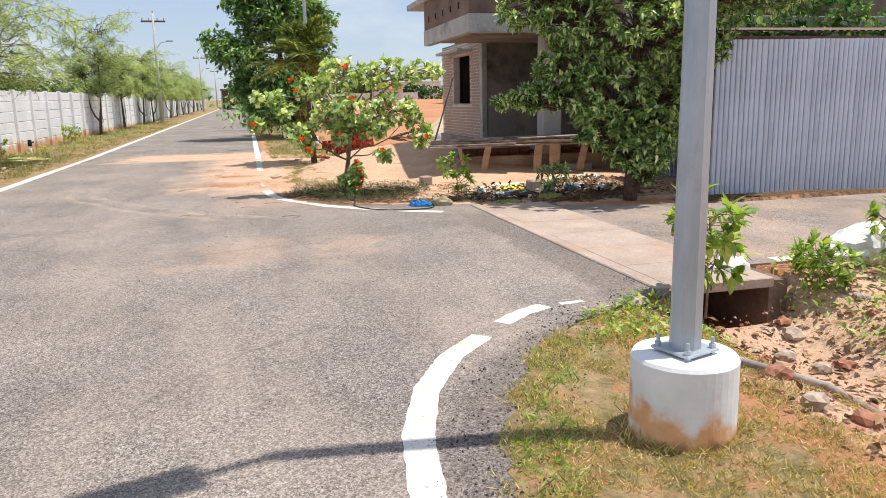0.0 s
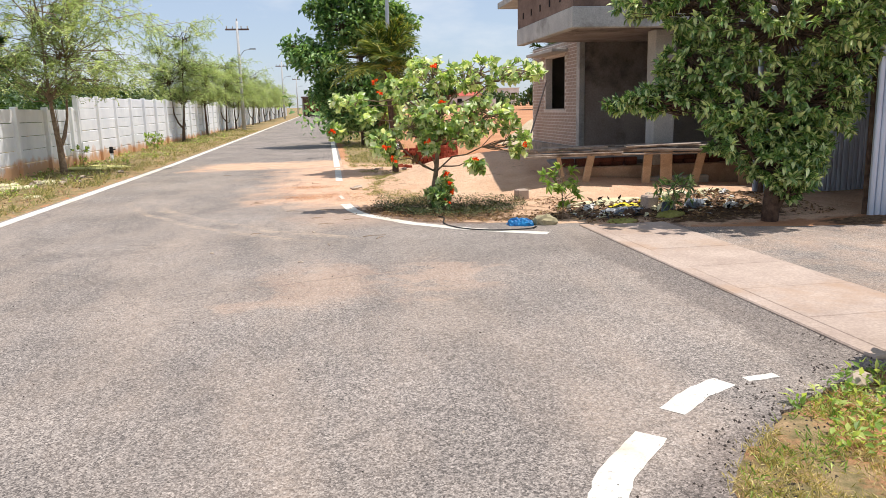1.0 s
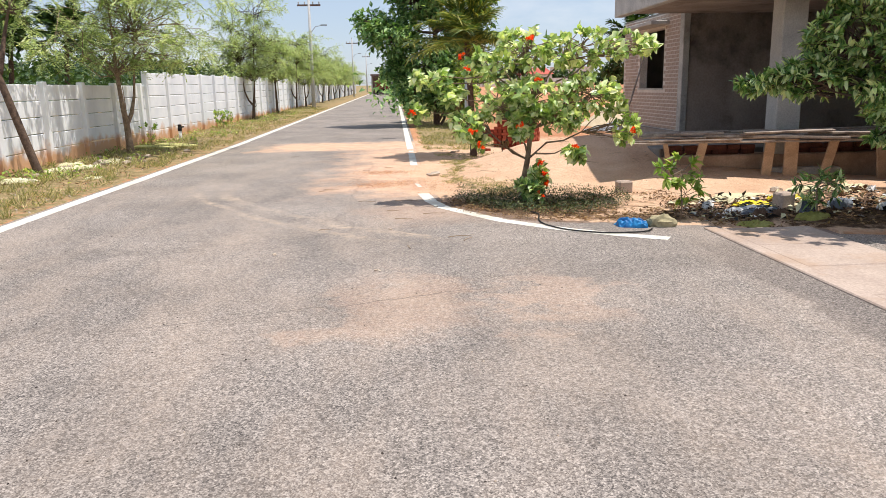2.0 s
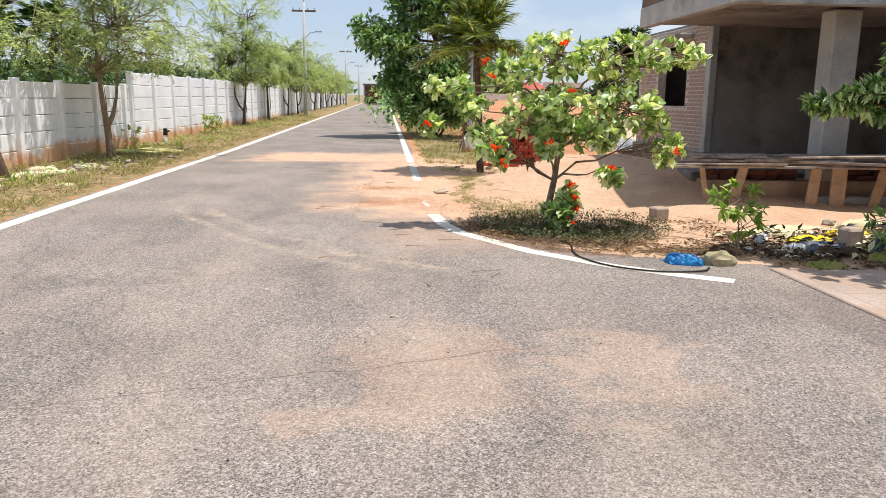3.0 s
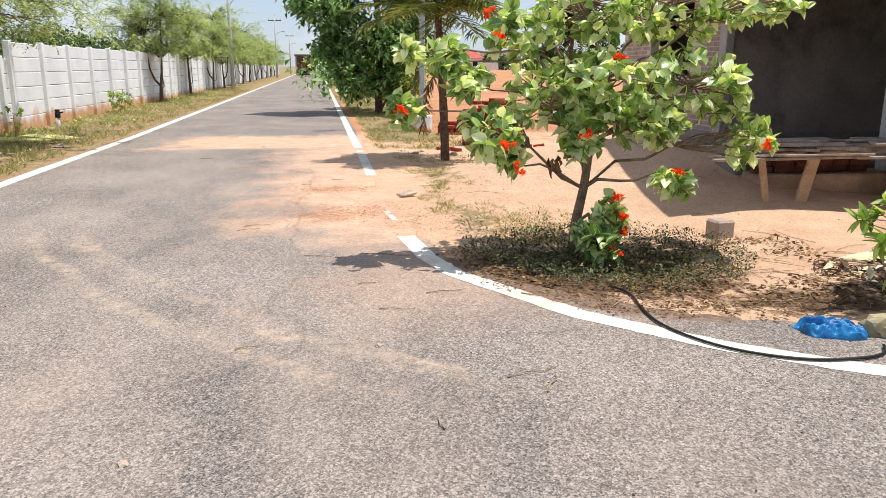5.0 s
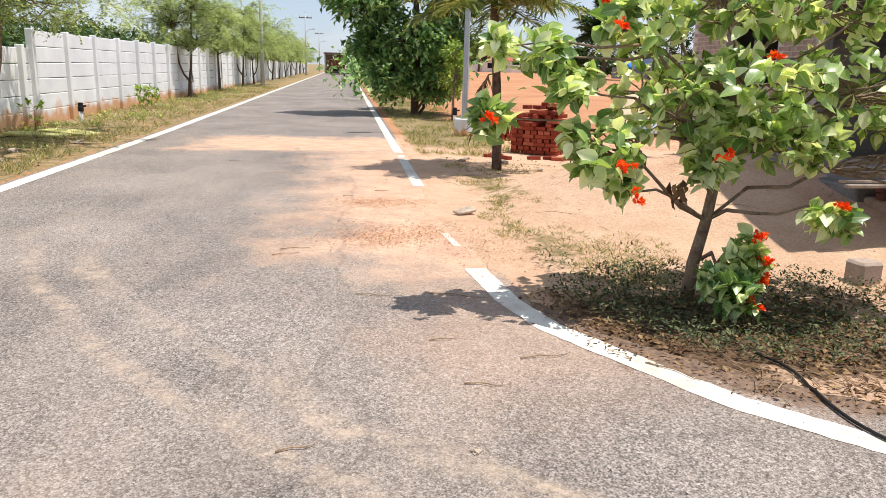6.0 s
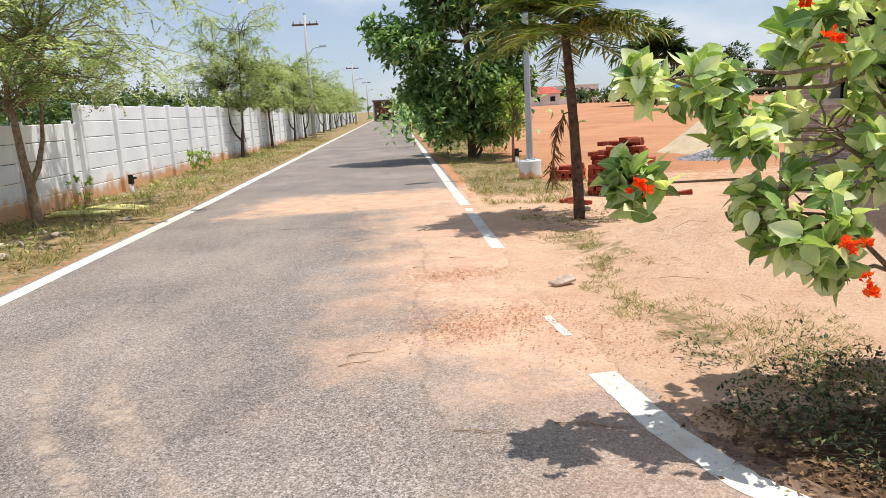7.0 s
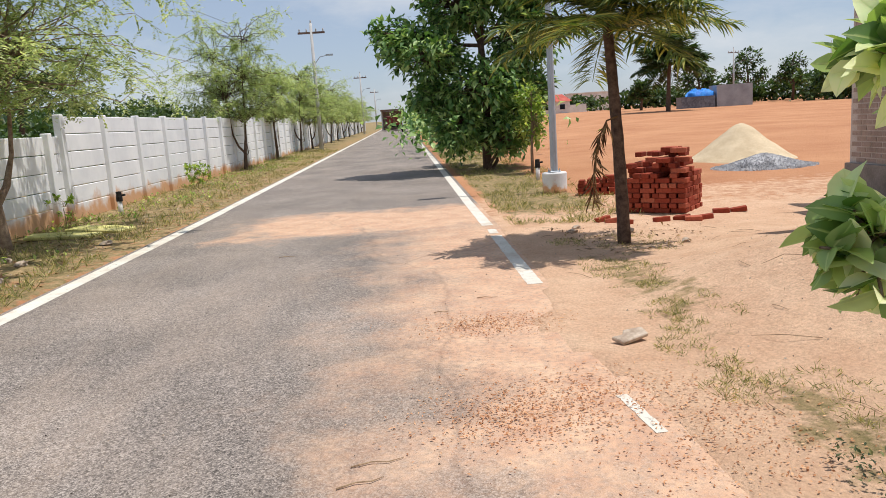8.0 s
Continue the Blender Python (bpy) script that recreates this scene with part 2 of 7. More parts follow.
def soil_mat():
    """The open ground: red earth, pale sand and dry turf, by the weights 'sand' and 'turf' of the sheet."""
    n = Nodes("soil", 0.95, 0.0, 0.1).world_pos()
    red = n.ramp(n.noise(0.25, 8, 0.65), (0.3, lin((0.68, 0.475, 0.35))), (0.7, lin((0.78, 0.585, 0.44))))
    sand = n.ramp(n.noise(1.6, 7, 0.7), (0.3, lin((0.79, 0.635, 0.52))), (0.7, lin((0.875, 0.745, 0.63))))
    turf = n.ramp(n.noise(5.0, 8, 0.75), (0.32, lin((0.38, 0.37, 0.23))), (0.48, lin((0.56, 0.50, 0.36))), (0.66, lin((0.74, 0.62, 0.48))))
    rag = n.math("MULTIPLY", n.math("SUBTRACT", n.noise(4.5, 6, 0.7), 0.5), 1.4)
    s = n.ramp(n.math("ADD", n.attr("sand"), rag), (0.35, 0.0), (0.65, 1.0))
    g = n.ramp(n.math("ADD", n.attr("turf"), rag), (0.40, 0.0), (0.60, 1.0))
    d = n.ramp(n.math("ADD", n.attr("litter"), rag), (0.36, 0.0), (0.58, 1.0))
    c = n.mix(g, n.mix(s, red, sand), turf)
    c = n.mix(d, c, n.ramp(n.noise(14, 6, 0.8), (0.35, lin((0.24, 0.19, 0.15))), (0.6, lin((0.50, 0.40, 0.31)))))
    c = n.mix(1.0, c, n.ramp(n.noise(45, 4), (0.3, 0.80), (0.7, 1.12)), "MULTIPLY")
    # trodden unevenness: broad footprints, lumps and grain
    tread = n.math("ADD", n.math("MULTIPLY", n.noise(4.2, 4, 0.55), 1.6), n.noise(16, 8, 0.75))
    return n.colour(c).bump(tread, 0.75, 0.045).mat


def paint_mat():
    n = Nodes("road_paint", 0.7, 0.0, 0.35).world_pos()
    c = n.ramp(n.noise(2.2, 5), (0.3, lin((0.80, 0.78, 0.73))), (0.7, lin((0.90, 0.88, 0.84))))
    worn = n.ramp(n.noise(20, 8, 0.8), (0.55, 0.0), (0.66, 0.8))
    c = n.mix(worn, c, lin((0.55, 0.50, 0.46)))
    dusty = n.ramp(n.noise(1.7, 6, 0.7), (0.50, 0.0), (0.70, 0.65))
    c = n.mix(dusty, c, lin((0.72, 0.63, 0.54)))
    n.colour(c).bump(n.cells(95), 0.35, 0.004)
    # chips where the paint has come off and the asphalt shows
    chip = n.ramp(n.math("ADD", n.noise(15, 7, 0.75), n.math("MULTIPLY", n.math("SUBTRACT", n.noise(1.1, 4), 0.5), 0.9)), (0.70, 0.0), (0.75, 1.0))
    bare = n.add("ShaderNodeBsdfTransparent")
    both = n.add("ShaderNodeMixShader")
    n.link(chip, both.inputs[0])
    n.link(n.bsdf.outputs[0], both.inputs[1])
    n.link(bare.outputs[0], both.inputs[2])
    n.link(both.outputs[0], n.t.nodes["Material Output"].inputs["Surface"])
    return n.mat


def precast_mat():
    n = Nodes("whitewashed_precast", 0.9, 0.0, 0.15).world_pos()
    x, y, z = n.axes()
    c = n.ramp(n.noise(1.2, 6), (0.3, lin((0.87, 0.875, 0.885))), (0.7, lin((0.95, 0.95, 0.95))))
    run = n.noise(1.0, 6, 0.7, n.scaled(1, 2.6, 0.35))
    c = n.mix(n.ramp(run, (0.58, 0.0), (0.76, 0.4)), c, lin((0.60, 0.59, 0.58)))
    # splashed earth at the foot
    foot = n.span(n.math("ADD", z, n.math("MULTIPLY", n.math("SUBTRACT", n.noise(1.8, 5), 0.5), 0.9)), -2, -1, 0.20, 0.50)
    c = n.mix(n.math("MULTIPLY", foot, 0.85), c, lin((0.80, 0.58, 0.36)))
    return n.colour(c).bump(n.noise(30, 4), 0.2, 0.005).mat


def galv_mat(name="galvanised_steel", a=(0.64, 0.67, 0.70), b=(0.74, 0.77, 0.80)):
    n = Nodes(name, 0.5, 0.55, 0.5)
    c = n.ramp(n.noise(2.5, 6, 0.7, n.scaled(3, 3, 0.6)), (0.3, lin(a)), (0.7, lin(b)))
    c = n.mix(n.ramp(n.noise(3, 6, 0.7), (0.55, 0.0), (0.75, 0.5)), c, lin((0.52, 0.52, 0.52)))
    return n.colour(c).bump(n.noise(40, 3), 0.1, 0.003).mat


def plinth_mat():
    n = Nodes("whitewashed_concrete", 0.9, 0.0, 0.15)
    x, y, z = n.axes()
    c = n.ramp(n.noise(4, 5), (0.3, lin((0.86, 0.86, 0.86))), (0.7, lin((0.94, 0.94, 0.93))))
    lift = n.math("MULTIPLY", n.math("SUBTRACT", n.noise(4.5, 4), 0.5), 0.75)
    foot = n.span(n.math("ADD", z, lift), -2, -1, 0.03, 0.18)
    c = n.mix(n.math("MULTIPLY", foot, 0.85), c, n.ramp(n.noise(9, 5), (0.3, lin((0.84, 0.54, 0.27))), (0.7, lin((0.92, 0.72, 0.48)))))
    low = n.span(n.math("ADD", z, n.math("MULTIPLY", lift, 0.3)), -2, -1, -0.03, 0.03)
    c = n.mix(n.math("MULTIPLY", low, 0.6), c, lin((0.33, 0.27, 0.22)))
    return n.colour(c).bump(n.noise(35, 5), 0.3, 0.006).mat


ASPHALT, SOIL, PAINT, PRECAST, GALV, PLINTH = asphalt_mat(), soil_mat(), paint_mat(), precast_mat(), galv_mat(), plinth_mat()
CONCRETE = plain("concrete", (0.66, 0.65, 0.64), (0.76, 0.75, 0.73), 2.0, 40, 0.9, stain=(0.48, 0.46, 0.44))
RENDER = plain("cement_render", (0.50, 0.48, 0.46), (0.60, 0.57, 0.54), 1.5, 35, 0.92, stain=(0.40, 0.38, 0.36))
SLAB = plain("paving_concrete", (0.64, 0.565, 0.515), (0.74, 0.665, 0.61), 1.2, 45, 0.92, stain=(0.66, 0.55, 0.46))
LIMEBRICK = plain("pale_brick", (0.61, 0.535, 0.49), (0.73, 0.65, 0.60), 3.0, 30, 0.92, bump=0.4)
MORTAR = plain("mortar", (0.76, 0.72, 0.68), (0.84, 0.80, 0.77), 4.0, 50, 0.95)
OLDBRICK = plain("weathered_brown_brickwork", (0.44, 0.36, 0.32), (0.58, 0.49, 0.44), 1.6, 30, 0.95, stain=(0.36, 0.31, 0.29))


def zinc_mat():
    n = Nodes("weathered_zinc_sheet", 0.42, 0.4, 0.5)
    c = n.ramp(n.noise(0.9, 5), (0.3, lin((0.69, 0.73, 0.79))), (0.7, lin((0.81, 0.85, 0.90))))
    # dirt washed down the flutes
    c = n.mix(n.ramp(n.noise(1.0, 5, 0.7, n.scaled(16, 16, 0.5)), (0.54, 0.0), (0.68, 0.22)), c, lin((0.50, 0.52, 0.55)))
    c = n.mix(n.ramp(n.noise(1.0, 6, 0.7, n.scaled(7, 7, 0.3)), (0.60, 0.0), (0.74, 0.3)), c, lin((0.46, 0.42, 0.40)))
    return n.colour(c).bump(n.noise(12, 3), 0.05, 0.003).mat


ZINC = zinc_mat()
OLDPLASTER = plain("dark_old_plaster", (0.55, 0.505, 0.48), (0.67, 0.62, 0.585), 1.2, 25, 0.95, stain=(0.27, 0.24, 0.23))
SANDPLASTER = plain("sandy_plaster", (0.60, 0.50, 0.42), (0.72, 0.62, 0.53), 2.0, 30, 0.95, stain=(0.48, 0.40, 0.34))
RUST = plain("rusty_sheet", (0.38, 0.30, 0.27), (0.55, 0.45, 0.40), 2.0, 20, 0.7, 0.2, 0.3)
POLECON = plain("pole_concrete", (0.68, 0.68, 0.68), (0.78, 0.78, 0.77), 1.0, 20, 0.9)
PLANK = plain("weathered_plank", (0.54, 0.49, 0.46), (0.72, 0.66, 0.61), 4.0, 40, 0.9, stain=(0.35, 0.29, 0.25))
RAWPLANK = plain("raw_shuttering_plank", (0.66, 0.55, 0.45), (0.79, 0.68, 0.57), 4.0, 40, 0.85)
BARK = plain("bark", (0.46, 0.38, 0.31), (0.64, 0.56, 0.47), 14, 70, 0.95, bump=0.6, dist=0.01)
DARKBARK = plain("dark_bark", (0.28, 0.22, 0.19), (0.46, 0.38, 0.32), 12, 60, 0.95, bump=0.7, dist=0.012)


def brick_mat():
    n = Nodes("red_brick", 0.92, 0.0, 0.15)
    c = n.ramp(n.each(), (0.0, lin((0.50, 0.23, 0.17))), (0.5, lin((0.62, 0.29, 0.22))), (1.0, lin((0.72, 0.42, 0.33))))
    c = n.mix(1.0, c, n.ramp(n.noise(30, 5), (0.3, 0.75), (0.7, 1.15)), "MULTIPLY")
    return n.colour(c).bump(n.noise(60, 4), 0.5, 0.006).mat


BRICK = brick_mat()
LEAF_CORDIA = leaf_mat("broad_leaf", (0.33, 0.47, 0.22), (0.66, 0.76, 0.45), (0.93, 0.95, 0.78), 0.34, 0.34, veined=True, mid=0.46, pale=0.78)
LEAF_GLOSSY = leaf_mat("glossy_leaf", (0.23, 0.37, 0.18), (0.46, 0.61, 0.32), (0.88, 0.92, 0.68), 0.25, 0.36, veined=True, mid=0.48, pale=0.84)
LEAF_DARK = leaf_mat("dark_leaf", (0.23, 0.37, 0.19), (0.41, 0.56, 0.31), (0.68, 0.78, 0.53), 0.30)
LEAF_FINE = leaf_mat("feathery_leaflet", (0.48, 0.56, 0.38), (0.66, 0.72, 0.52), (0.82, 0.85, 0.70), 0.45)
LEAF_PALM = leaf_mat("palm_leaflet", (0.24, 0.34, 0.18), (0.42, 0.50, 0.25), (0.72, 0.69, 0.36), 0.30)
LEAF_SHRUB = leaf_mat("shrub_leaf", (0.38, 0.50, 0.22), (0.56, 0.67, 0.32), (0.78, 0.82, 0.50), 0.4)
LEAF_FAR = leaf_mat("far_foliage", (0.16, 0.25, 0.13), (0.25, 0.35, 0.17), (0.34, 0.43, 0.22), 0.25)
GRASS = leaf_mat("grass_blade", (0.36, 0.40, 0.21), (0.58, 0.57, 0.35), (0.80, 0.74, 0.54), 0.3, 0.7)
DRYLEAF = leaf_mat("dry_leaf", (0.30, 0.20, 0.13), (0.48, 0.36, 0.24), (0.66, 0.54, 0.38), 0.15, 0.8)
LEAF_WEED = leaf_mat("creeping_weed", (0.15, 0.20, 0.11), (0.25, 0.31, 0.17), (0.50, 0.51, 0.34), 0.2, 0.6)
LAWN = leaf_mat("short_turf_blade", (0.50, 0.49, 0.27), (0.74, 0.67, 0.43), (0.90, 0.82, 0.62), 0.3, 0.7)
DEBRIS = leaf_mat("reddish_chaff", (0.62, 0.42, 0.29), (0.76, 0.55, 0.40), (0.86, 0.69, 0.54), 0.1, 0.9)
FLOWER = leaf_mat("orange_petal", (0.88, 0.22, 0.05), (0.95, 0.32, 0.08), (1.0, 0.45, 0.12), 0.3, 0.5)


# ---- geometry helpers ----
class Geo:
    """Vertices and faces of one mesh, gathered piece by piece."""

    def __init__(self):
        self.v, self.f = [], []

    def put(self, verts, faces):
        k = len(self.v)
        self.v += [tuple(p) for p in verts]
        self.f += [tuple(k + i for i in f) for f in faces]
        return self

    def box(self, lo, hi, m=None):
        (x0, y0, z0), (x1, y1, z1) = lo, hi
        vs = [Vector(p) for p in ((x0, y0, z0), (x1, y0, z0), (x1, y1, z0), (x0, y1, z0), (x0, y0, z1), (x1, y0, z1), (x1, y1, z1), (x0, y1, z1))]
        if m:
            vs = [m @ p for p in vs]
        return self.put(vs, [(3, 2, 1, 0), (4, 5, 6, 7), (0, 1, 5, 4), (1, 2, 6, 5), (2, 3, 7, 6), (3, 0, 4, 7)])

    def tube(self, pts, radii, n=8, caps=True):
        pts = [Vector(p) for p in pts]
        rings = []
        for i, p in enumerate(pts):
            d = (pts[min(i + 1, len(pts) - 1)] - pts[max(i - 1, 0)]).normalized()
            a = d.cross(Vector((0.31, 0.95, 0.05)) if abs(d.z) > 0.5 else Vector((0, 0, 1))).normalized()
            b = d.cross(a)
            rings.append([p + float(radii[i]) * (math.cos(2 * math.pi * k / n) * a + math.sin(2 * math.pi * k / n) * b) for k in range(n)])
        vs = [q for r in rings for q in r]
        fs = [(i * n + k, i * n + (k + 1) % n, (i + 1) * n + (k + 1) % n, (i + 1) * n + k) for i in range(len(pts) - 1) for k in range(n)]
        if caps:
            fs += [tuple(reversed(range(n))), tuple((len(pts) - 1) * n + k for k in range(n))]
        return self.put(vs, fs)

    def lathe(self, profile, n=24, at=(0, 0, 0)):
        x, y, z = at
        vs = [(x + r * math.cos(2 * math.pi * k / n), y + r * math.sin(2 * math.pi * k / n), z + h) for r, h in profile for k in range(n)]
        fs = [(i * n + k, i * n + (k + 1) % n, (i + 1) * n + (k + 1) % n, (i + 1) * n + k) for i in range(len(profile) - 1) for k in range(n)]
        fs.append(tuple((len(profile) - 1) * n + k for k in range(n)))
        return self.put(vs, fs)

    def prism(self, outline, z0, z1):
        n = len(outline)
        vs = [(x, y, z0) for x, y in outline] + [(x, y, z1) for x, y in outline]
        return self.put(vs, [tuple(reversed(range(n))), tuple(range(n, 2 * n))] + [(i, (i + 1) % n, n + (i + 1) % n, n + i) for i in range(n)])

    def mesh(self, name, smooth=False, bevel=0.0):
        me = bpy.data.meshes.new(name)
        me.from_pydata(self.v, [], self.f)
        if bevel:
            bm = bmesh.new()
            bm.from_mesh(me)
            sharp = [e for e in bm.edges if len(e.link_faces) == 2 and e.calc_face_angle() > 0.6]
            bmesh.ops.bevel(bm, geom=sharp, offset=bevel, segments=1, affect="EDGES", clamp_overlap=True)
            bm.to_mesh(me)
            bm.free()
        me.validate()
        if smooth:
            me.polygons.foreach_set("use_smooth", [True] * len(me.polygons))
        me.update()
        return me


def part(name, geo, material, parent=None, label="", smooth=False, bevel=0.0, m=None):
    me = geo if isinstance(geo, bpy.types.Mesh) else geo.mesh(name, smooth, bevel)
    if not me.materials:
        me.materials.append(material)
    ob = new(name, me)
    if parent:
        ob.parent = parent
    if m:
        ob.matrix_basis = m
    if label:
        ob["label"] = label
    return ob


def thing(name, label, category, m=None, group="", kind=""):
    ob = new(name)
    ob.empty_display_size = 0.1
    if m:
        ob.matrix_basis = m
    return tagged(ob, label, category, group, kind)


def smooth01(v):
    v = np.clip(v, 0, 1)
    return v * v * (3 - 2 * v)


def np_noise(x, y, s=0):
    """Cheap smooth noise, about -1 to 1."""
    return (np.sin(1.7 * x + 0.6 * y + s) * np.sin(1.3 * y - 0.5 * x + 2 * s) + 0.5 * np.sin(3.9 * x - 2.1 * y + 3 * s) * np.sin(3.1 * y + 1.1 * x + s) + 0.3 * np.sin(8.3 * x + 5.1 * y + s) * np.sin(7.1 * y - 4.7 * x)) / 1.4


def far_rise(y):
    return 0.006 * np.clip(np.asarray(y, float) - 25, 0, 2000)


def leaves(P, D, U, L, W, fold=0.25, droop=0.25, rows=(0.35, 0.7), widths=(1.0, 0.8)):
    """Leaf blades as one mesh: bases P, directions D, upward hints U (n x 3), lengths L, widths W; folded along the midrib and drooping."""
    D = D / np.linalg.norm(D, axis=1, keepdims=True)
    S = np.cross(D, U)
    S /= np.linalg.norm(S, axis=1, keepdims=True) + 1e-9
    N = np.cross(S, D)
    L, W = L[:, None], W[:, None]
    cols = [P]
    for r, w in zip(rows, widths):
        c = P + D * L * r - N * L * droop * r * r
        cols += [c + S * W * w * 0.5 + N * W * fold * w, c, c - S * W * w * 0.5 + N * W * fold * w]
    cols.append(P + D * L - N * L * droop)
    k = len(cols)
    V = np.stack(cols, axis=1).reshape(-1, 3)
    one = [(0, 2, 1), (0, 3, 2)]
    for i in range(len(rows) - 1):
        a = 1 + 3 * i
        one += [(a, a + 1, a + 4, a + 3), (a + 1, a + 2, a + 5, a + 4)]
    a = 1 + 3 * (len(rows) - 1)
    one += [(a, a + 1, k - 1), (a + 1, a + 2, k - 1)]
    n = len(P)
    F = [tuple(i * k + q for q in f) for i in range(n) for f in one]
    return V, F


def ribs(me, rows):
    """Marks how far each leaf point lies from its midrib."""
    one = [0.0] + [1.0, 0.0, 1.0] * rows + [0.0]
    me.attributes.new("rib", "FLOAT", "POINT").data.foreach_set("value", np.tile(np.array(one, np.float32), len(me.vertices) // len(one)))
    return me


def np_mesh(name, V, F, smooth=False):
    me = bpy.data.meshes.new(name)
    me.from_pydata(V.tolist(), [], F)
    if smooth:
        me.polygons.foreach_set("use_smooth", [True] * len(me.polygons))
    me.update()
    return me


def curve_pts(rng, a, b, sag=0.0, wob=0.05, n=5):
    """A slightly crooked line of points from a to b."""
    a, b = np.array(a, float), np.array(b, float)
    ln = np.linalg.norm(b - a)
    out = []
    for i in range(n):
        t = i / (n - 1)
        p = a + (b - a) * t + np.array([0, 0, sag * ln * 4 * t * (1 - t)])
        if 0 < i < n - 1:
            p = p + rng.normal(0, wob * ln, 3)
        out.append(p)
    return out


def tree(name, label, m, trunk, r0, lobes, leaf, bark, foliage, per=10, limb_r=0.5, seed=1, group="", spread=0.12, twig=0.0035, category="tree", droop=0.25, up=0.3, simple=False, rosette=False, dense=1.0, tumble=0.35):
    """A tree: trunk points, lobes (x, y, z, rx, ry, rz, clusters), leaf (length, width). Branches run from the trunk to each lobe and on to each cluster."""
    rng = np.random.default_rng(seed)
    top = thing(name, label, category, m, group)
    wood = Geo()
    npts = len(trunk)
    wood.tube(trunk, [r0 * (1 - 0.45 * i / (npts - 1)) for i in range(npts)], 9)
    P, D = [], []
    for li, (cx, cy, cz, rx, ry, rz, k) in enumerate(lobes):
        c = np.array((cx, cy, cz))
        below = [p for p in trunk if p[2] < cz - 0.1] or trunk[:1]
        start = np.array(below[-1], float)
        limb = curve_pts(rng, start, c, 0.06, 0.035, 6)
        rl = r0 * limb_r
        wood.tube(limb, [rl * (1 - 0.75 * i / 5) for i in range(6)], 6, False)
        for _ in range(int(k * dense)):
            q = rng.normal(0, 1, 3)
            q = q / np.linalg.norm(q) * rng.uniform(0.35, 1.0) ** 0.5
            tip = c + q * np.array((rx, ry, rz))
            a = limb[rng.integers(5 if rx < 0.22 and rosette else 3, 6)]
            tw = curve_pts(rng, a, tip, 0.05, 0.05, 4)
            wood.tube(tw, [rl * 0.28, rl * 0.2 + twig, twig * 1.3, twig], 4, False)
            d = tw[-1] - tw[-2]
            d = d / (np.linalg.norm(d) + 1e-6)
            for j in range(per):
                s = rng.normal(0, 1, 3)
                if rosette:
                    s -= d * s.dot(d)
                    dd = s / np.linalg.norm(s) + d * rng.uniform(0.1, 0.9) + np.array([0, 0, up])
                    p = tip - d * rng.uniform(0, spread)
                else:
                    dd = s / np.linalg.norm(s) + 0.8 * d + np.array([0, 0, up])
                    p = tip - d * rng.uniform(0, spread * 1.6) + rng.normal(0, spread * 0.5, 3)
                P.append(p)
                D.append(dd)
    P, D = np.array(P), np.array(D)
    n = len(P)
    U = np.array([0, 0, 1.0]) + rng.normal(0, tumble, (n, 3))
    L = leaf[0] * rng.uniform(0.6, 1.2, n)
    if simple:
        V, F = leaves(P, D, U, L, L * leaf[1] / leaf[0], 0.14, droop, (0.45,), (1.0,))
    else:
        V, F = leaves(P, D, U, L, L * leaf[1] / leaf[0], 0.17, droop, (0.09, 0.28, 0.55, 0.82), (0.56, 1.0, 0.95, 0.50))
    part("trunk", wood, bark, top, smooth=True)
    part("crown", ribs(np_mesh("crown", V, F, not simple), 1 if simple else 4), foliage, top)
    return top

# ---- the ground: one sheet to the horizon ----
ROAD_W, ROAD_E = -4.52, 0.76


NEAR_CURVE = [(0.95, -40), (0.95, 0.6), (1.12, 1.6), (1.38, 2.6), (1.66, 3.3), (2.05, 3.95), (2.55, 4.45), (3.1, 4.75), (3.50, 4.92), (3.72, 5.0)]
FAR_CURVE = [(3.72, 10.40), (3.50, 10.50), (3.15, 10.62), (2.62, 10.78), (2.1, 11.05), (1.6, 11.48), (1.18, 12.0), (0.88, 12.7), (0.76, 13.6)]
SIDE = [(4.64, 5.62), (60, 5.62), (60, 9.20), (7.4, 9.28), (5.9, 9.55), (4.64, 9.9)]
MOUTH = [(0.0, -40)] + NEAR_CURVE + FAR_CURVE + [(0.0, 13.6)]


def inside(x, y, poly):
    """The distance inside a polygon's outline; negative outside it."""
    odd = np.zeros(x.shape, bool)
    near = np.full(x.shape, 1e9)
    for (ax, ay), (bx, by) in zip(poly, poly[1:] + poly[:1]):
        cross = (ay > y) != (by > y)
        with np.errstate(divide="ignore", invalid="ignore"):
            odd ^= cross & (x < ax + (y - ay) * (bx - ax) / (by - ay if by != ay else 1e-9))
        t = np.clip(((x - ax) * (bx - ax) + (y - ay) * (by - ay)) / ((bx - ax) ** 2 + (by - ay) ** 2), 0, 1)
        near = np.minimum(near, np.hypot(x - ax - t * (bx - ax), y - ay - t * (by - ay)))
    return np.where(odd, near, -near)


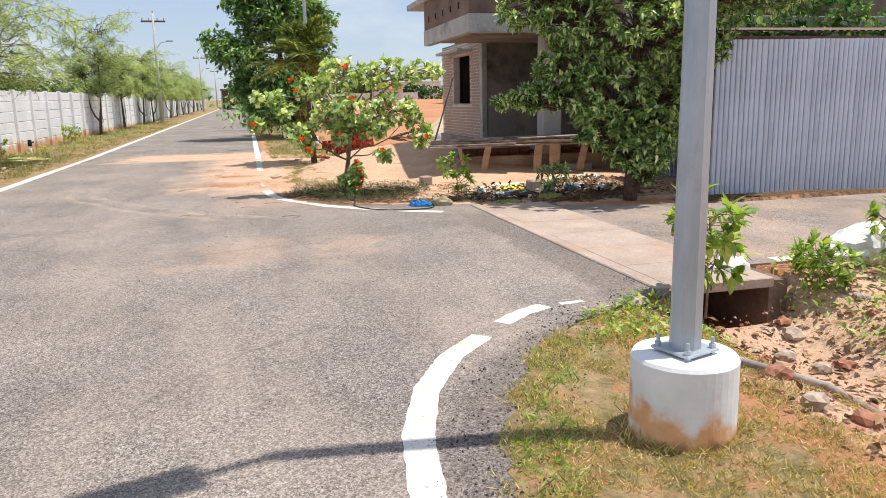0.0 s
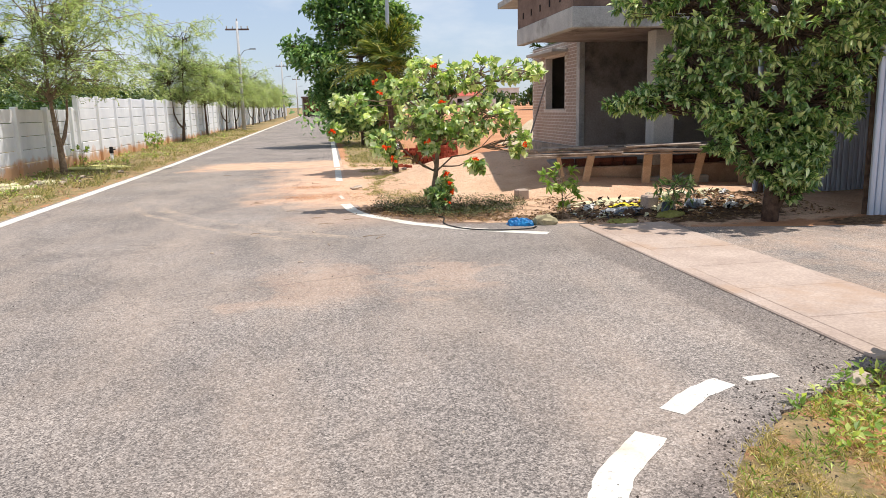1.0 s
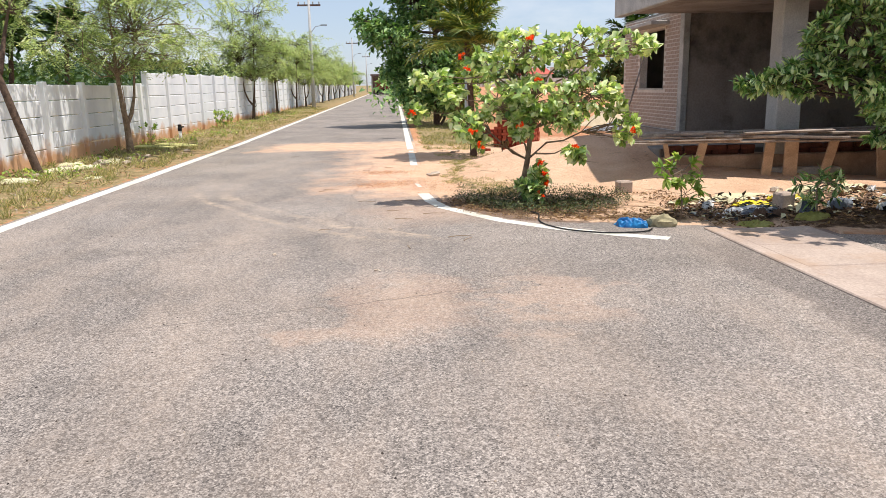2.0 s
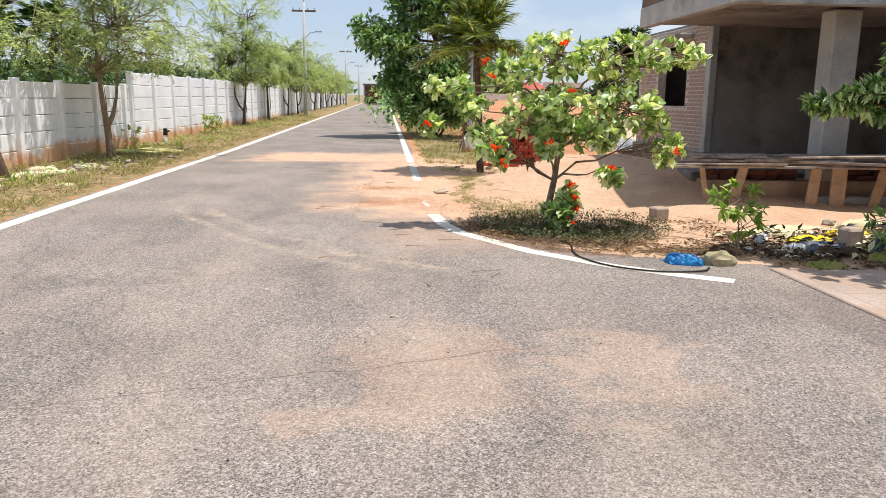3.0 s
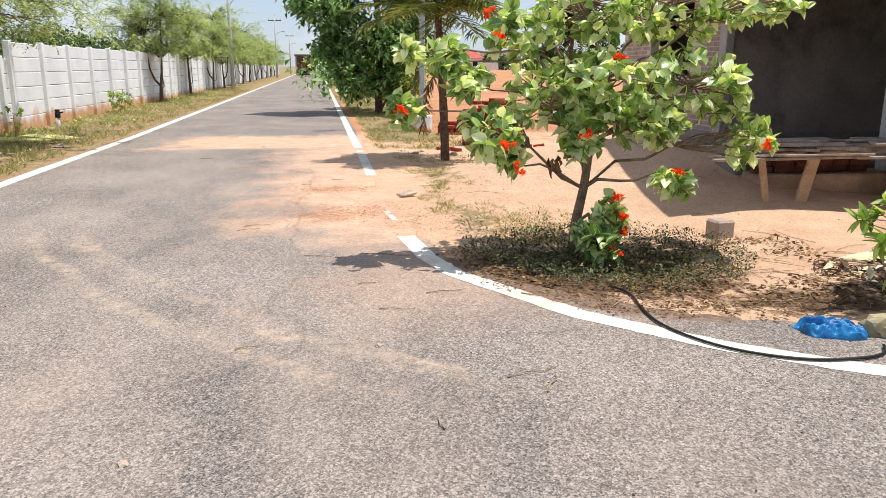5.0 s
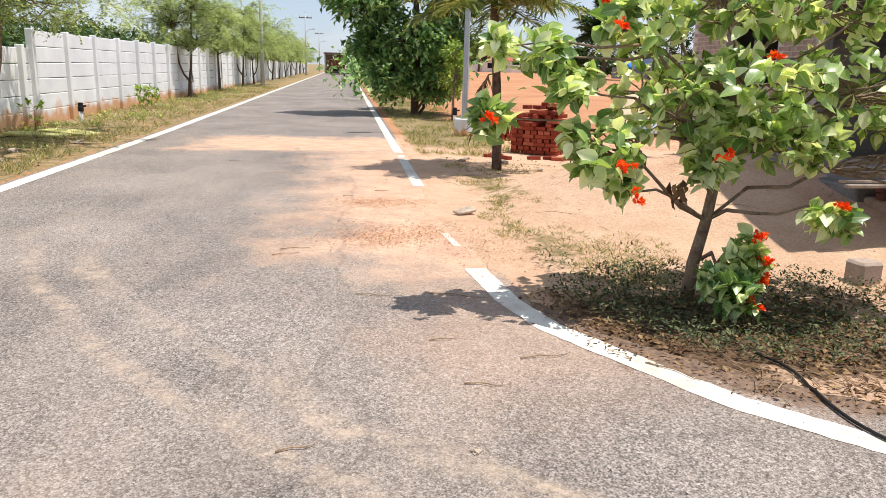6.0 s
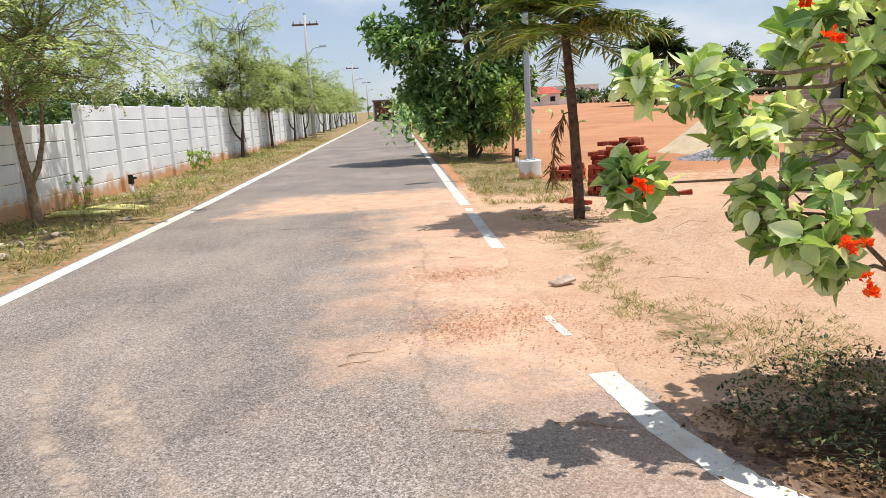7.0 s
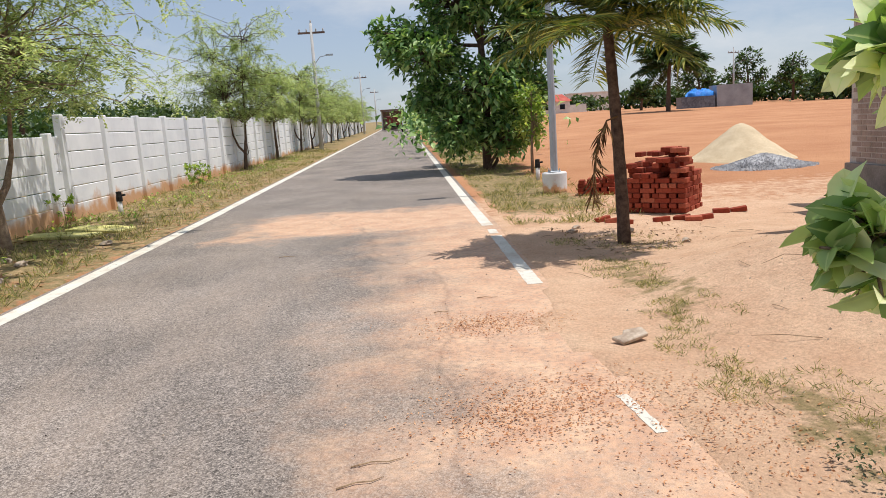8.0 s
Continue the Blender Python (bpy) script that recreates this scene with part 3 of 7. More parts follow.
def ground_z(x, y):
    x, y = np.asarray(x, float), np.asarray(y, float)
    z = far_rise(y) - 0.02 + 0.02 * np_noise(x, y)
    # left verge stands a hand over the road
    z = z + 0.05 * smooth01((-4.6 - x) / 1.2)
    # sand heap against the house
    heap = np.exp(-(((x - 4.3) / 1.45) ** 2 + ((y - 16.3) / 2.1) ** 2)) * 0.62
    heap2 = np.exp(-(((x - 2.6) / 1.1) ** 2 + ((y - 16.4) / 1.6) ** 2)) * 0.30
    z = z + (heap + heap2) * (1 + 0.06 * np_noise(2 * x, 2 * y, 1))
    z = z + 0.13 * np.exp(-(((x - 6.0) / 1.7) ** 2 + ((y - 14.1) / 0.55) ** 2))
    # field swells slightly beyond the yard
    z = z + 0.010 * np.clip(y - 40, 0, 90) * smooth01((x - 6) / 12)
    # heap of soil along the sheet-metal shed
    z = z + 0.05 * np.exp(-((y - 9.5 + 0.12 * (x - 7.3)) / 0.5) ** 2) * smooth01((x - 6.6) / 0.6)
    z = z + 0.16 * np.exp(-(((x - 6.3) / 1.5) ** 2 + ((y - 11.6) / 0.9) ** 2))
    # open drain south of the slab, with its bank
    dx = np.abs(x - 4.25)
    z = z - 0.34 * (1 - smooth01((dx - 0.22) / 0.75)) * smooth01((5.2 - y) / 0.3)
    z = z - 0.55 * smooth01((0.62 - dx) / 0.1) * smooth01((y - 5.0) / 0.1) * smooth01((10.2 - y) / 0.2)
    z = z - 0.10 * smooth01((x - 2.6) / 1.2) * smooth01((5.0 - y) / 0.6)
    z = z + 0.022 * smooth01((inside(x, y, MOUTH) + 0.5) / 0.4)
    # sunk under the road surfaces
    drift = smooth01((y - 13.3) / 0.5) * smooth01((21.5 - y) / 1.0)
    lip = drift * (0.07 + 0.26 * np.exp(-(((y - 16.2) / 0.9) ** 2)) * (1 + 0.7 * np_noise(2 * x, 3 * y, 5)))
    z = np.where(x < 1.5, np.maximum(z, drift * (0.006 + 0.004 * np_noise(5 * x, 5 * y, 3))), z)
    road = smooth01((x - ROAD_W + 0.02) / 0.12) * smooth01((ROAD_E - lip - x - 0.02) / 0.12)
    junction = smooth01((inside(x, y, MOUTH) - 0.03) / 0.13)
    branch = smooth01((inside(x, y, SIDE) - 0.03) / 0.13)
    sink = np.maximum(np.maximum(road, junction), branch)
    return z * (1 - sink) + (far_rise(y) - 0.10) * sink


def lines(lo, hi, near0, near1, step, ratio=1.35):
    a = list(np.arange(near0, near1, step))
    s, v = step, near1
    while v < hi:
        a.append(v)
        s *= ratio
        v += s
    a.append(hi)
    s, v = step, near0 - step
    while v > lo:
        a.insert(0, v)
        s *= ratio
        v -= s
    a.insert(0, lo)
    return np.array(a)


def make_ground():
    xs, ys = lines(-900, 900, -8.5, 10.5, 0.13), lines(-500, 1500, -1.0, 31.0, 0.16)
    X, Y = np.meshgrid(xs, ys)
    Z = ground_z(X, Y)
    nx, ny = len(xs), len(ys)
    V = np.stack([X, Y, Z], axis=2).reshape(-1, 3)
    F = [(j * nx + i, j * nx + i + 1, (j + 1) * nx + i + 1, (j + 1) * nx + i) for j in range(ny - 1) for i in range(nx - 1)]
    me = np_mesh("ground", V, F, True)
    x, y = V[:, 0], V[:, 1]
    sand = smooth01((x + 0.6) / 0.5) * smooth01((y - 9.6) / 0.8) * (0.55 + 0.45 * smooth01((23.5 - y) / 3.0)) * smooth01((27.5 - y) / 3.0) * smooth01((16 - x) / 4)
    sand = np.maximum(sand, 0.62 * smooth01((x - 3.2) / 0.4) * smooth01((y - 10.2) / 0.3) * smooth01((13 - y)))
    turf = smooth01((-4.4 - x) / 0.2) * (0.62 + 0.2 * smooth01((-5.2 - x) / 0.8))
    turf = np.maximum(turf, 0.60 * smooth01((x - 0.7) / 0.4) * smooth01((3.3 - x) / 0.9) * smooth01((5.2 - y) / 0.4))
    turf = np.maximum(turf, 0.72 * smooth01((x - 0.8) / 0.3) * smooth01((3.2 - x) / 0.8) * smooth01((y - 21.0) / 3.0) * smooth01((70 - y) / 20))
    turf = np.maximum(turf, 0.56 * np.exp(-(((x - 1.5) / 0.45) ** 2 + ((y - 17.3) / 2.6) ** 2)))
    turf = np.maximum(turf, 0.60 * np.exp(-(((x - 1.4) / 0.35) ** 2 + ((y - 14.2) / 0.9) ** 2)))
    turf = np.maximum(turf, 0.9 * smooth01((-7.5 - x) / 0.5))
    litter = 1.0 * np.exp(-(((x - 1.9) / 1.3) ** 2 + ((y - 12.1) / 0.85) ** 2))
    litter = np.maximum(litter, 0.75 * np.exp(-(((x - 3.2) / 0.9) ** 2 + ((y - 11.2) / 0.45) ** 2)))
    litter = np.maximum(litter, 0.74 * np.exp(-(((x - 4.5) / 0.9) ** 2 + ((y - 11.0) / 0.5) ** 2)))
    bank = smooth01((x - 2.7) / 0.6) * smooth01((6.5 - x) / 1.0) * smooth01((5.4 - y) / 0.3)
    sand = np.maximum(sand, 0.75 * bank)
    litter = np.maximum(litter, 0.28 * bank)
    litter = np.maximum(litter, 0.85 * np.exp(-(((x - 5.6) / 1.3) ** 2 + ((y - 10.7) / 0.7) ** 2)))
    litter = np.maximum(litter, 0.45 * np.exp(-(((x - 2.0) / 0.8) ** 2 + ((y - 19.4) / 0.6) ** 2)))
    litter = np.maximum(litter, 0.80 * np.exp(-((y - 9.55 + 0.05 * (x - 7.3)) / 0.5) ** 2) * smooth01((x - 6.2) / 0.6) * smooth01((20 - x) / 4))
    for nm, val in (("sand", sand), ("turf", turf), ("litter", litter)):
        me.attributes.new(nm, "FLOAT", "POINT").data.foreach_set("value", val.astype(np.float32))
    me.materials.append(SOIL)
    return tagged(new("ground", me), "red earth and pale sand ground with dry grass", "ground", kind="structure")


ground = make_ground()

# ---- roads ----
def ragged_line(pts, amp, seed, step=0.06):
    """The same line with a broken, uneven edge."""
    rr = random.Random(seed)
    out = []
    for a, b in zip(pts, pts[1:]):
        ln = math.hypot(b[0] - a[0], b[1] - a[1])
        n = max(1, int(ln / step)) if ln < 5 else 4
        for i in range(n):
            u = i / n
            out.append((a[0] + (b[0] - a[0]) * u + rr.uniform(-amp, amp), a[1] + (b[1] - a[1]) * u + rr.uniform(-amp, amp)))
    out[0] = pts[0]
    return out + [pts[-1]]


def make_road():
    """The carriageway, with the mouth of the side road; it rises slightly far off."""
    g = Geo()
    outline = [(ROAD_W, -40)] + ragged_line(NEAR_CURVE, 0.02, 1) + ragged_line(FAR_CURVE, 0.03, 2) + [(ROAD_E, 25), (ROAD_W, 25)]
    g.prism(outline, -0.12, 0.0)
    ys = [25, 60, 100, 150, 260]
    for a, b in zip(ys, ys[1:]):
        za, zb = float(far_rise(a)), float(far_rise(b))
        vs = [(ROAD_W, a, za), (ROAD_E, a, za), (ROAD_E, b, zb), (ROAD_W, b, zb)]
        g.put(vs + [(x, y, z - 0.12) for x, y, z in vs], [(0, 1, 2, 3), (1, 0, 4, 5), (3, 2, 6, 7), (2, 1, 5, 6), (0, 3, 7, 4)])
    ob = part("road", g, ASPHALT)
    return tagged(ob, "worn grey asphalt road dusted with sand", "road", kind="structure")


road = make_road()
g = Geo()
g.prism(SIDE, -0.12, -0.012)
side_road = tagged(part("side_road", g, ASPHALT), "dusty asphalt side road beyond the drain slab", "road", kind="structure")


def strip(pts, width, rng, z=0.0025, step=0.05):
    """A painted band along points, with slightly uneven edges, lying on the road."""
    P = [Vector((x, y, 0)) for x, y in pts]
    dense = []
    for a, b in zip(P, P[1:]):
        n = max(1, int((b - a).length / step)) if (b - a).length < 40 else int((b - a).length / 1.0)
        dense += [a.lerp(b, i / n) for i in range(n)]
    dense.append(P[-1])
    g = Geo()
    vs, fs = [], []
    for i, p in enumerate(dense):
        d = (dense[min(i + 1, len(dense) - 1)] - dense[max(i - 1, 0)]).normalized()
        s = Vector((-d.y, d.x, 0))
        h = z + float(far_rise(p.y))
        for q in (p + s * (width / 2 + rng.uniform(-0.006, 0.005)), p - s * (width / 2 + rng.uniform(-0.006, 0.005))):
            vs.append((q.x, q.y, h))
    for i in range(len(dense) - 1):
        fs.append((2 * i + 1, 2 * i + 3, 2 * i + 2, 2 * i))
    return g.put(vs, fs)


rng = random.Random(4)
for name, pts, w in (
    ("edge_line", [(-4.36, -40), (-4.36, 30), (-4.36, 100), (-4.36, 200)], 0.20),
    ("edge_line", [(0.60, 21.75), (0.60, 60), (0.60, 200)], 0.17),
    ("edge_line", [(0.585, 17.70), (0.60, 20.75)], 0.15),
    ("edge_line", [(0.60, 20.95), (0.61, 21.35)], 0.12),
    ("edge_line", [(0.60, 14.30), (0.55, 14.82)], 0.065),
    ("edge_line", [(0.62, 13.55), (0.70, 12.75), (0.84, 12.20), (1.04, 11.83), (1.45, 11.10), (2.05, 10.46), (2.55, 10.08), (2.96, 9.83)], 0.17),
    ("edge_line", [(0.84, -40), (0.84, 1.2), (0.90, 1.9), (0.98, 2.45), (1.06, 2.98), (1.23, 3.53), (1.50, 4.01), (1.70, 4.22), (1.80, 4.33)], 0.155),
    ("edge_line", [(2.01, 4.56), (2.25, 4.76), (2.47, 4.88)], 0.14),
    ("edge_line", [(2.60, 4.89), (2.80, 4.91)], 0.07),
    ("side_line", [(5.15, 5.72), (7.0, 5.80), (30, 5.85)], 0.17),
):
    tagged(part(name, strip(pts, w, rng, 0.0025 if name == "edge_line" else -0.0095), PAINT), "worn white painted road edge line", "road marking", kind="structure")


# ---- drain slab and culvert ----
def make_slab():
    top = thing("drain_cover", "dusty concrete slabs covering the roadside drain", "paving", kind="structure")
    ys = [5.02, 5.86, 6.72, 7.62, 8.5, 9.36, 10.22]
    for a, b in zip(ys, ys[1:]):
        g = Geo()
        g.box((3.645, a + 0.006, -0.07), (4.62, b - 0.006, 0.012 + 0.006 * random.uniform(-1, 1)))
        part("slab", g, SLAB, top, bevel=0.008)
    g = Geo()
    g.box((3.50, 5.02, -0.10), (3.640, 10.28, 0.018))
    part("edging", g, SLAB, top, bevel=0.01)
    g = Geo()
    g.box((3.60, 5.06, -0.60), (3.80, 10.2, -0.075))
    g.box((4.60, 5.06, -0.60), (4.78, 10.2, -0.02))
    part("side_wall", g, OLDBRICK, top)
    return top


make_slab()


# ---- the boundary wall of precast panels ----
def make_wall():
    top = thing("wall_west", "whitewashed precast panel boundary wall, earth-stained at the foot", "wall", kind="structure")
    x = -7.32
    post = Geo().box((-0.075, -0.08, -0.2), (0.075, 0.08, 1.0)).mesh("post", bevel=0.01)
    panels = {}
    ystep = 25.55
    ys, y = [], ystep
    while y > -8:
        ys.insert(0, y)
        y -= 2.05
    y = ystep + 0.62
    high = [y]
    while y < 150:
        y += 2.18
        high.append(y)

    def bay(a, b, courses, hgt):
        base = float(far_rise(a))
        L = b - a - 0.10
        for i in range(courses):
            key = (round(L, 2), hgt)
            if key not in panels:
                panels[key] = Geo().box((-0.028, -L / 2, 0.007), (0.028, L / 2, hgt - 0.007)).mesh("panel", bevel=0.012)
            part("panel", panels[key], PRECAST, top, m=pose(x - 0.02, (a + b) / 2, base + 0.02 + i * hgt + 0.0, random.uniform(-0.15, 0.15), random.uniform(-0.4, 0.4), 0))

    def posts(seq, h):
        for y in seq:
            m = pose(x + 0.03, y, float(far_rise(y)), 0, random.uniform(-0.5, 0.5), 0) @ Matrix.Diagonal((1, 1, h, 1))
            part("post", post, PRECAST, top, m=m)

    posts(ys, 1.80)
    posts(high, 2.16)
    for a, b in zip(ys, ys[1:]):
        bay(a, b, 5, 0.345)
    bay(ys[-1] + 0.02, high[0] - 0.02, 5, 0.345)
    for a, b in zip(high, high[1:]):
        bay(a, b, 6, 0.352)


make_wall()


# ---- the house under construction ----
def wall_with_opening(x0, x1, ya, yb, z0, z1, wa, wb, wz0, wz1):
    """One wall slab in the y-z plane with a rectangular hole."""
    g = Geo()
    ys, zs = [ya, wa, wb, yb], [z0, wz0, wz1, z1]
    vs = [(x, y, z) for x in (x0, x1) for y in ys for z in zs]
    k = lambda i, j, l: i * 16 + j * 4 + l
    fs = []
    for j in range(3):
        for l in range(3):
            if (j, l) != (1, 1):
                fs += [(k(0, j, l), k(0, j, l + 1), k(0, j + 1, l + 1), k(0, j + 1, l)), (k(1, j, l), k(1, j + 1, l), k(1, j + 1, l + 1), k(1, j, l + 1))]
    for j in range(3):
        fs += [(k(0, j, 0), k(0, j + 1, 0), k(1, j + 1, 0), k(1, j, 0)), (k(0, j, 3), k(1, j, 3), k(1, j + 1, 3), k(0, j + 1, 3))]
    for l in range(3):
        fs += [(k(0, 0, l), k(1, 0, l), k(1, 0, l + 1), k(0, 0, l + 1)), (k(0, 3, l), k(0, 3, l + 1), k(1, 3, l + 1), k(1, 3, l))]
    fs += [(k(0, 1, 1), k(0, 1, 2), k(1, 1, 2), k(1, 1, 1)), (k(0, 2, 1), k(1, 2, 1), k(1, 2, 2), k(0, 2, 2)), (k(0, 1, 1), k(1, 1, 1), k(1, 2, 1), k(0, 2, 1)), (k(0, 1, 2), k(0, 2, 2), k(1, 2, 2), k(1, 1, 2))]
    return g.put(vs, fs)


def brick_face(parent, x, ya, yb, z0, z1, wa, wb, wz0, wz1):
    """Courses of bricks a few millimetres proud of the wall's outer face; a few are left out as scaffold holes."""
    r = random.Random(9)
    me = Geo().box((-0.007, -0.108, -0.031), (0.03, 0.108, 0.031)).mesh("brick", bevel=0.005)
    half = Geo().box((-0.007, -0.052, -0.031), (0.03, 0.052, 0.031)).mesh("brick", bevel=0.005)
    rest = Geo()
    n = 0
    row = 0
    z = z0 + 0.045
    while z < z1 - 0.03:
        y = ya + (0.12 if row % 2 else 0.06)
        while y < yb - 0.05:
            small = row % 2 == 0 and y < ya + 0.07
            hw = 0.056 if small else 0.115
            inwin = y + hw > wa - 0.02 and y - hw < wb + 0.02 and wz0 - 0.05 < z < wz1 + 0.05
            if not inwin and y + hw < yb:
                m = pose(x + r.uniform(-0.002, 0.003), y, z, r.uniform(-0.6, 0.6), 0, r.uniform(-0.5, 0.5))
                if n < 300 and y < 20.9:
                    part("brick", half if small else me, LIMEBRICK, parent, m=m)
                    n += 1
                else:
                    rest.box((-0.007, -hw + 0.007, -0.031), (0.03, hw - 0.007, 0.031), m)
            y += 0.176 if small else 0.236
        z += 0.078
        row += 1
    tagged(part("brickwork", rest, LIMEBRICK, parent), kind="stuff")


def make_house():
    h = thing("house", "unfinished grey concrete and brick house, plastered in part", "house")
    FL, BM = 0.56, 2.78
    # plinth with its beam
    g = Geo()
    g.box((6.02, 17.80, -0.2), (15.0, 21.8, FL))
    part("plinth", g, RENDER, h)
    g = Geo()
    g.box((4.55, 14.66, -0.2), (15.0, 17.79, 0.48))
    part("porch_floor", g, RENDER, h, bevel=0.02)
    g = Geo()
    g.box((4.62, 14.20, -0.15), (13.0, 14.655, 0.40))
    part("step", g, SANDPLASTER, h, "sand-coloured rough plinth wall", bevel=0.02)
    g = Geo()
    g.box((6.05, 13.98, -0.15), (7.25, 14.195, 0.20))
    part("footing", g, CONCRETE, h, bevel=0.02)
    # walls of the ground floor
    g = Geo()
    g.box((6.20, 17.80, FL), (15.0, 17.975, 3.0))
    part("wall", g, OLDPLASTER, h, "dark shaded cement-rendered porch wall")
    g = Geo()
    x0, x1 = 6.10, 6.28
    WY0, WY1, WZ0, WZ1 = 18.95, 20.55, 1.43, 2.70
    side = part("wall", wall_with_opening(x0, x1, 17.98, 21.8, FL, 3.0, WY0, WY1, WZ0, WZ1), MORTAR, h, "bare brick side wall with wide pale mortar joints")
    brick_face(side, x0, 17.98, 21.8, FL, 3.0, WY0, WY1, WZ0, WZ1)
    g = Geo()
    for lo, hi in (((6.29, 21.6, FL), (15.0, 21.8, 3.0)), ((14.8, 14.66, 0.48), (15.0, 17.79, 3.0)), ((14.8, 18.04, FL), (15.0, 21.59, 3.0)), ((9.8, 18.04, FL), (10.0, 21.59, 3.0))):
        part("wall", Geo().box(lo, hi), RENDER, h)
    # plaster band on the corner
    g = Geo()
    g.box((6.06, 17.77, FL), (6.196, 17.976, 3.0))
    part("corner_pier", g, CONCRETE, h, bevel=0.01)
    # concrete frame of the window, sunshade over it
    w = part("window", Geo().box((6.09, WY0 - 0.03, WZ0 - 0.04), (6.30, WY1 + 0.03, WZ0)), CONCRETE, h, "empty unglazed window opening")
    g = Geo()
    g.box((5.70, 18.7, 2.76), (6.10, 21.0, 2.84))
    part("sunshade", g, CONCRETE, h, bevel=0.01)
    # columns
    for cx, cy in ((6.25, 14.22), (9.6, 14.22), (13.2, 14.22)):
        g = Geo()
        g.box((cx, cy, 0.25), (cx + 0.40, cy + 0.35, BM + 0.02))
        part("column", g, CONCRETE, h, bevel=0.015)
    # floor slab, beam band and brick parapet of the balcony
    g = Geo()
    g.box((4.665, 13.805, BM + 0.06), (15.0, 17.195, BM + 0.26))
    part("floor_slab", g, OLDPLASTER, h)
    part("floor_slab", Geo().box((6.11, 17.2, 3.004), (15.0, 21.8, BM + 0.262)), RENDER, h)
    g = Geo()
    g.box((4.50, 13.62, BM), (15.0, 13.80, BM + 0.34))
    g.box((4.50, 13.80, BM), (4.66, 17.30, BM + 0.34))
    part("beam", g, CONCRETE, h, bevel=0.012)
    g = Geo()
    g.box((4.515, 13.64, BM + 0.345), (15.0, 13.79, BM + 0.96))
    g.box((4.515, 13.79, BM + 0.345), (4.655, 17.28, BM + 0.96))
    part("parapet", g, OLDBRICK, h, "bare weathered brown brick parapet")
    # near-black blocks on the face stand for the shade inside putlog holes
    for i in range(5):
        g = Geo().box((4.505, 14.3 + 0.62 * i, BM + 0.50), (4.517, 14.36 + 0.62 * i, BM + 0.62))
        part("putlog_hole", g, DARK, h)
    # upper storey behind the balcony
    g = Geo()
    g.box((8.3, 17.4, BM + 0.265), (15.0, 17.6, 6.2))
    part("wall", g, RENDER, h, "upper storey wall of bare render")
    part("wall", Geo().box((8.3, 17.605, BM + 0.265), (8.5, 21.8, 6.2)), RENDER, h)
    g = Geo()
    g.box((4.45, 13.56, BM + 0.965), (6.09, 18.9, BM + 1.10))
    part("balcony_roof", g, CONCRETE, h, bevel=0.01)
    g = Geo()
    g.box((4.66, 17.2, BM + 0.265), (6.09, 17.295, BM + 0.96))
    part("wall", g, RENDER, h)
    g = Geo()
    g.box((7.9, 16.9, 6.2), (15.4, 22.2, 6.36))
    part("roof", g, CONCRETE, h)
    return h


# shade of the putlog holes, as a near-black colour
DARK = plain("hole_shade", (0.06, 0.05, 0.05), (0.10, 0.09, 0.08), 4, 30, 0.95)
house = make_house()


# ---- the shed of corrugated sheets ----
def corrugated(length, height, pitch=0.076, amp=0.011, seed=0):
    """A corrugated sheet standing on its lower edge along x, from 0 to length."""
    r = random.Random(seed)
    n = int(length / pitch) * 14
    vs, fs = [], []
    for i in range(n + 1):
        x = length * i / n
        y = -amp * abs(math.sin(math.pi * x / pitch)) ** 0.42
        vs += [(x, y, 0), (x, y, height)]
        if i:
            fs.append((2 * i - 2, 2 * i, 2 * i + 1, 2 * i - 1))
    k = len(vs)
    vs += [(x, y + 0.002, z) for x, y, z in vs]
    fs += [tuple(k + q for q in reversed(f)) for f in fs]
    return Geo().put(vs, fs)


def make_shed():
    s = thing("sheet_metal_shed", "grey corrugated zinc sheet shed with a rusty roof edge", "shed", pose(7.26, 9.90, 0, 0, 0, -2))
    sheet = corrugated(0.86, 2.42, 0.086, 0.040).mesh("sheet")
    for i in range(12):
        part("sheet", sheet, ZINC, s, m=pose(0.80 * i, 0.004 * (i % 2), -0.06 + random.uniform(-0.02, 0.03), 0, random.uniform(-0.3, 0.3), 0))
    # back wall added in dark rust so the open shed looks shaded inside
    for i in range(12):
        part("sheet", sheet, RUST, s, m=pose(0.80 * i, 2.85 + 0.004 * (i % 2), -0.06, 0, 0, 0))
    for px, py in ((0.06, 0.12), (0.06, 2.7), (4.8, 0.12), (9.3, 0.12)):
        part("post", Geo().tube([(px, py, -0.2), (px, py, 2.44)], [0.045, 0.04], 8), DARKBARK, s)
    roof = corrugated(9.8, 3.0, 0.13, 0.03).mesh("roof", True)
    part("roof", roof, RUST, s, "rusty corrugated roof sheets", m=pose(-0.10, 0.035, 2.46, -84, 0, 0))
    g = Geo()
    g.box((-0.02, 0.04, 2.30), (9.4, 0.10, 2.40))
    part("purlin", g, RUST, s)
    return s


make_shed()


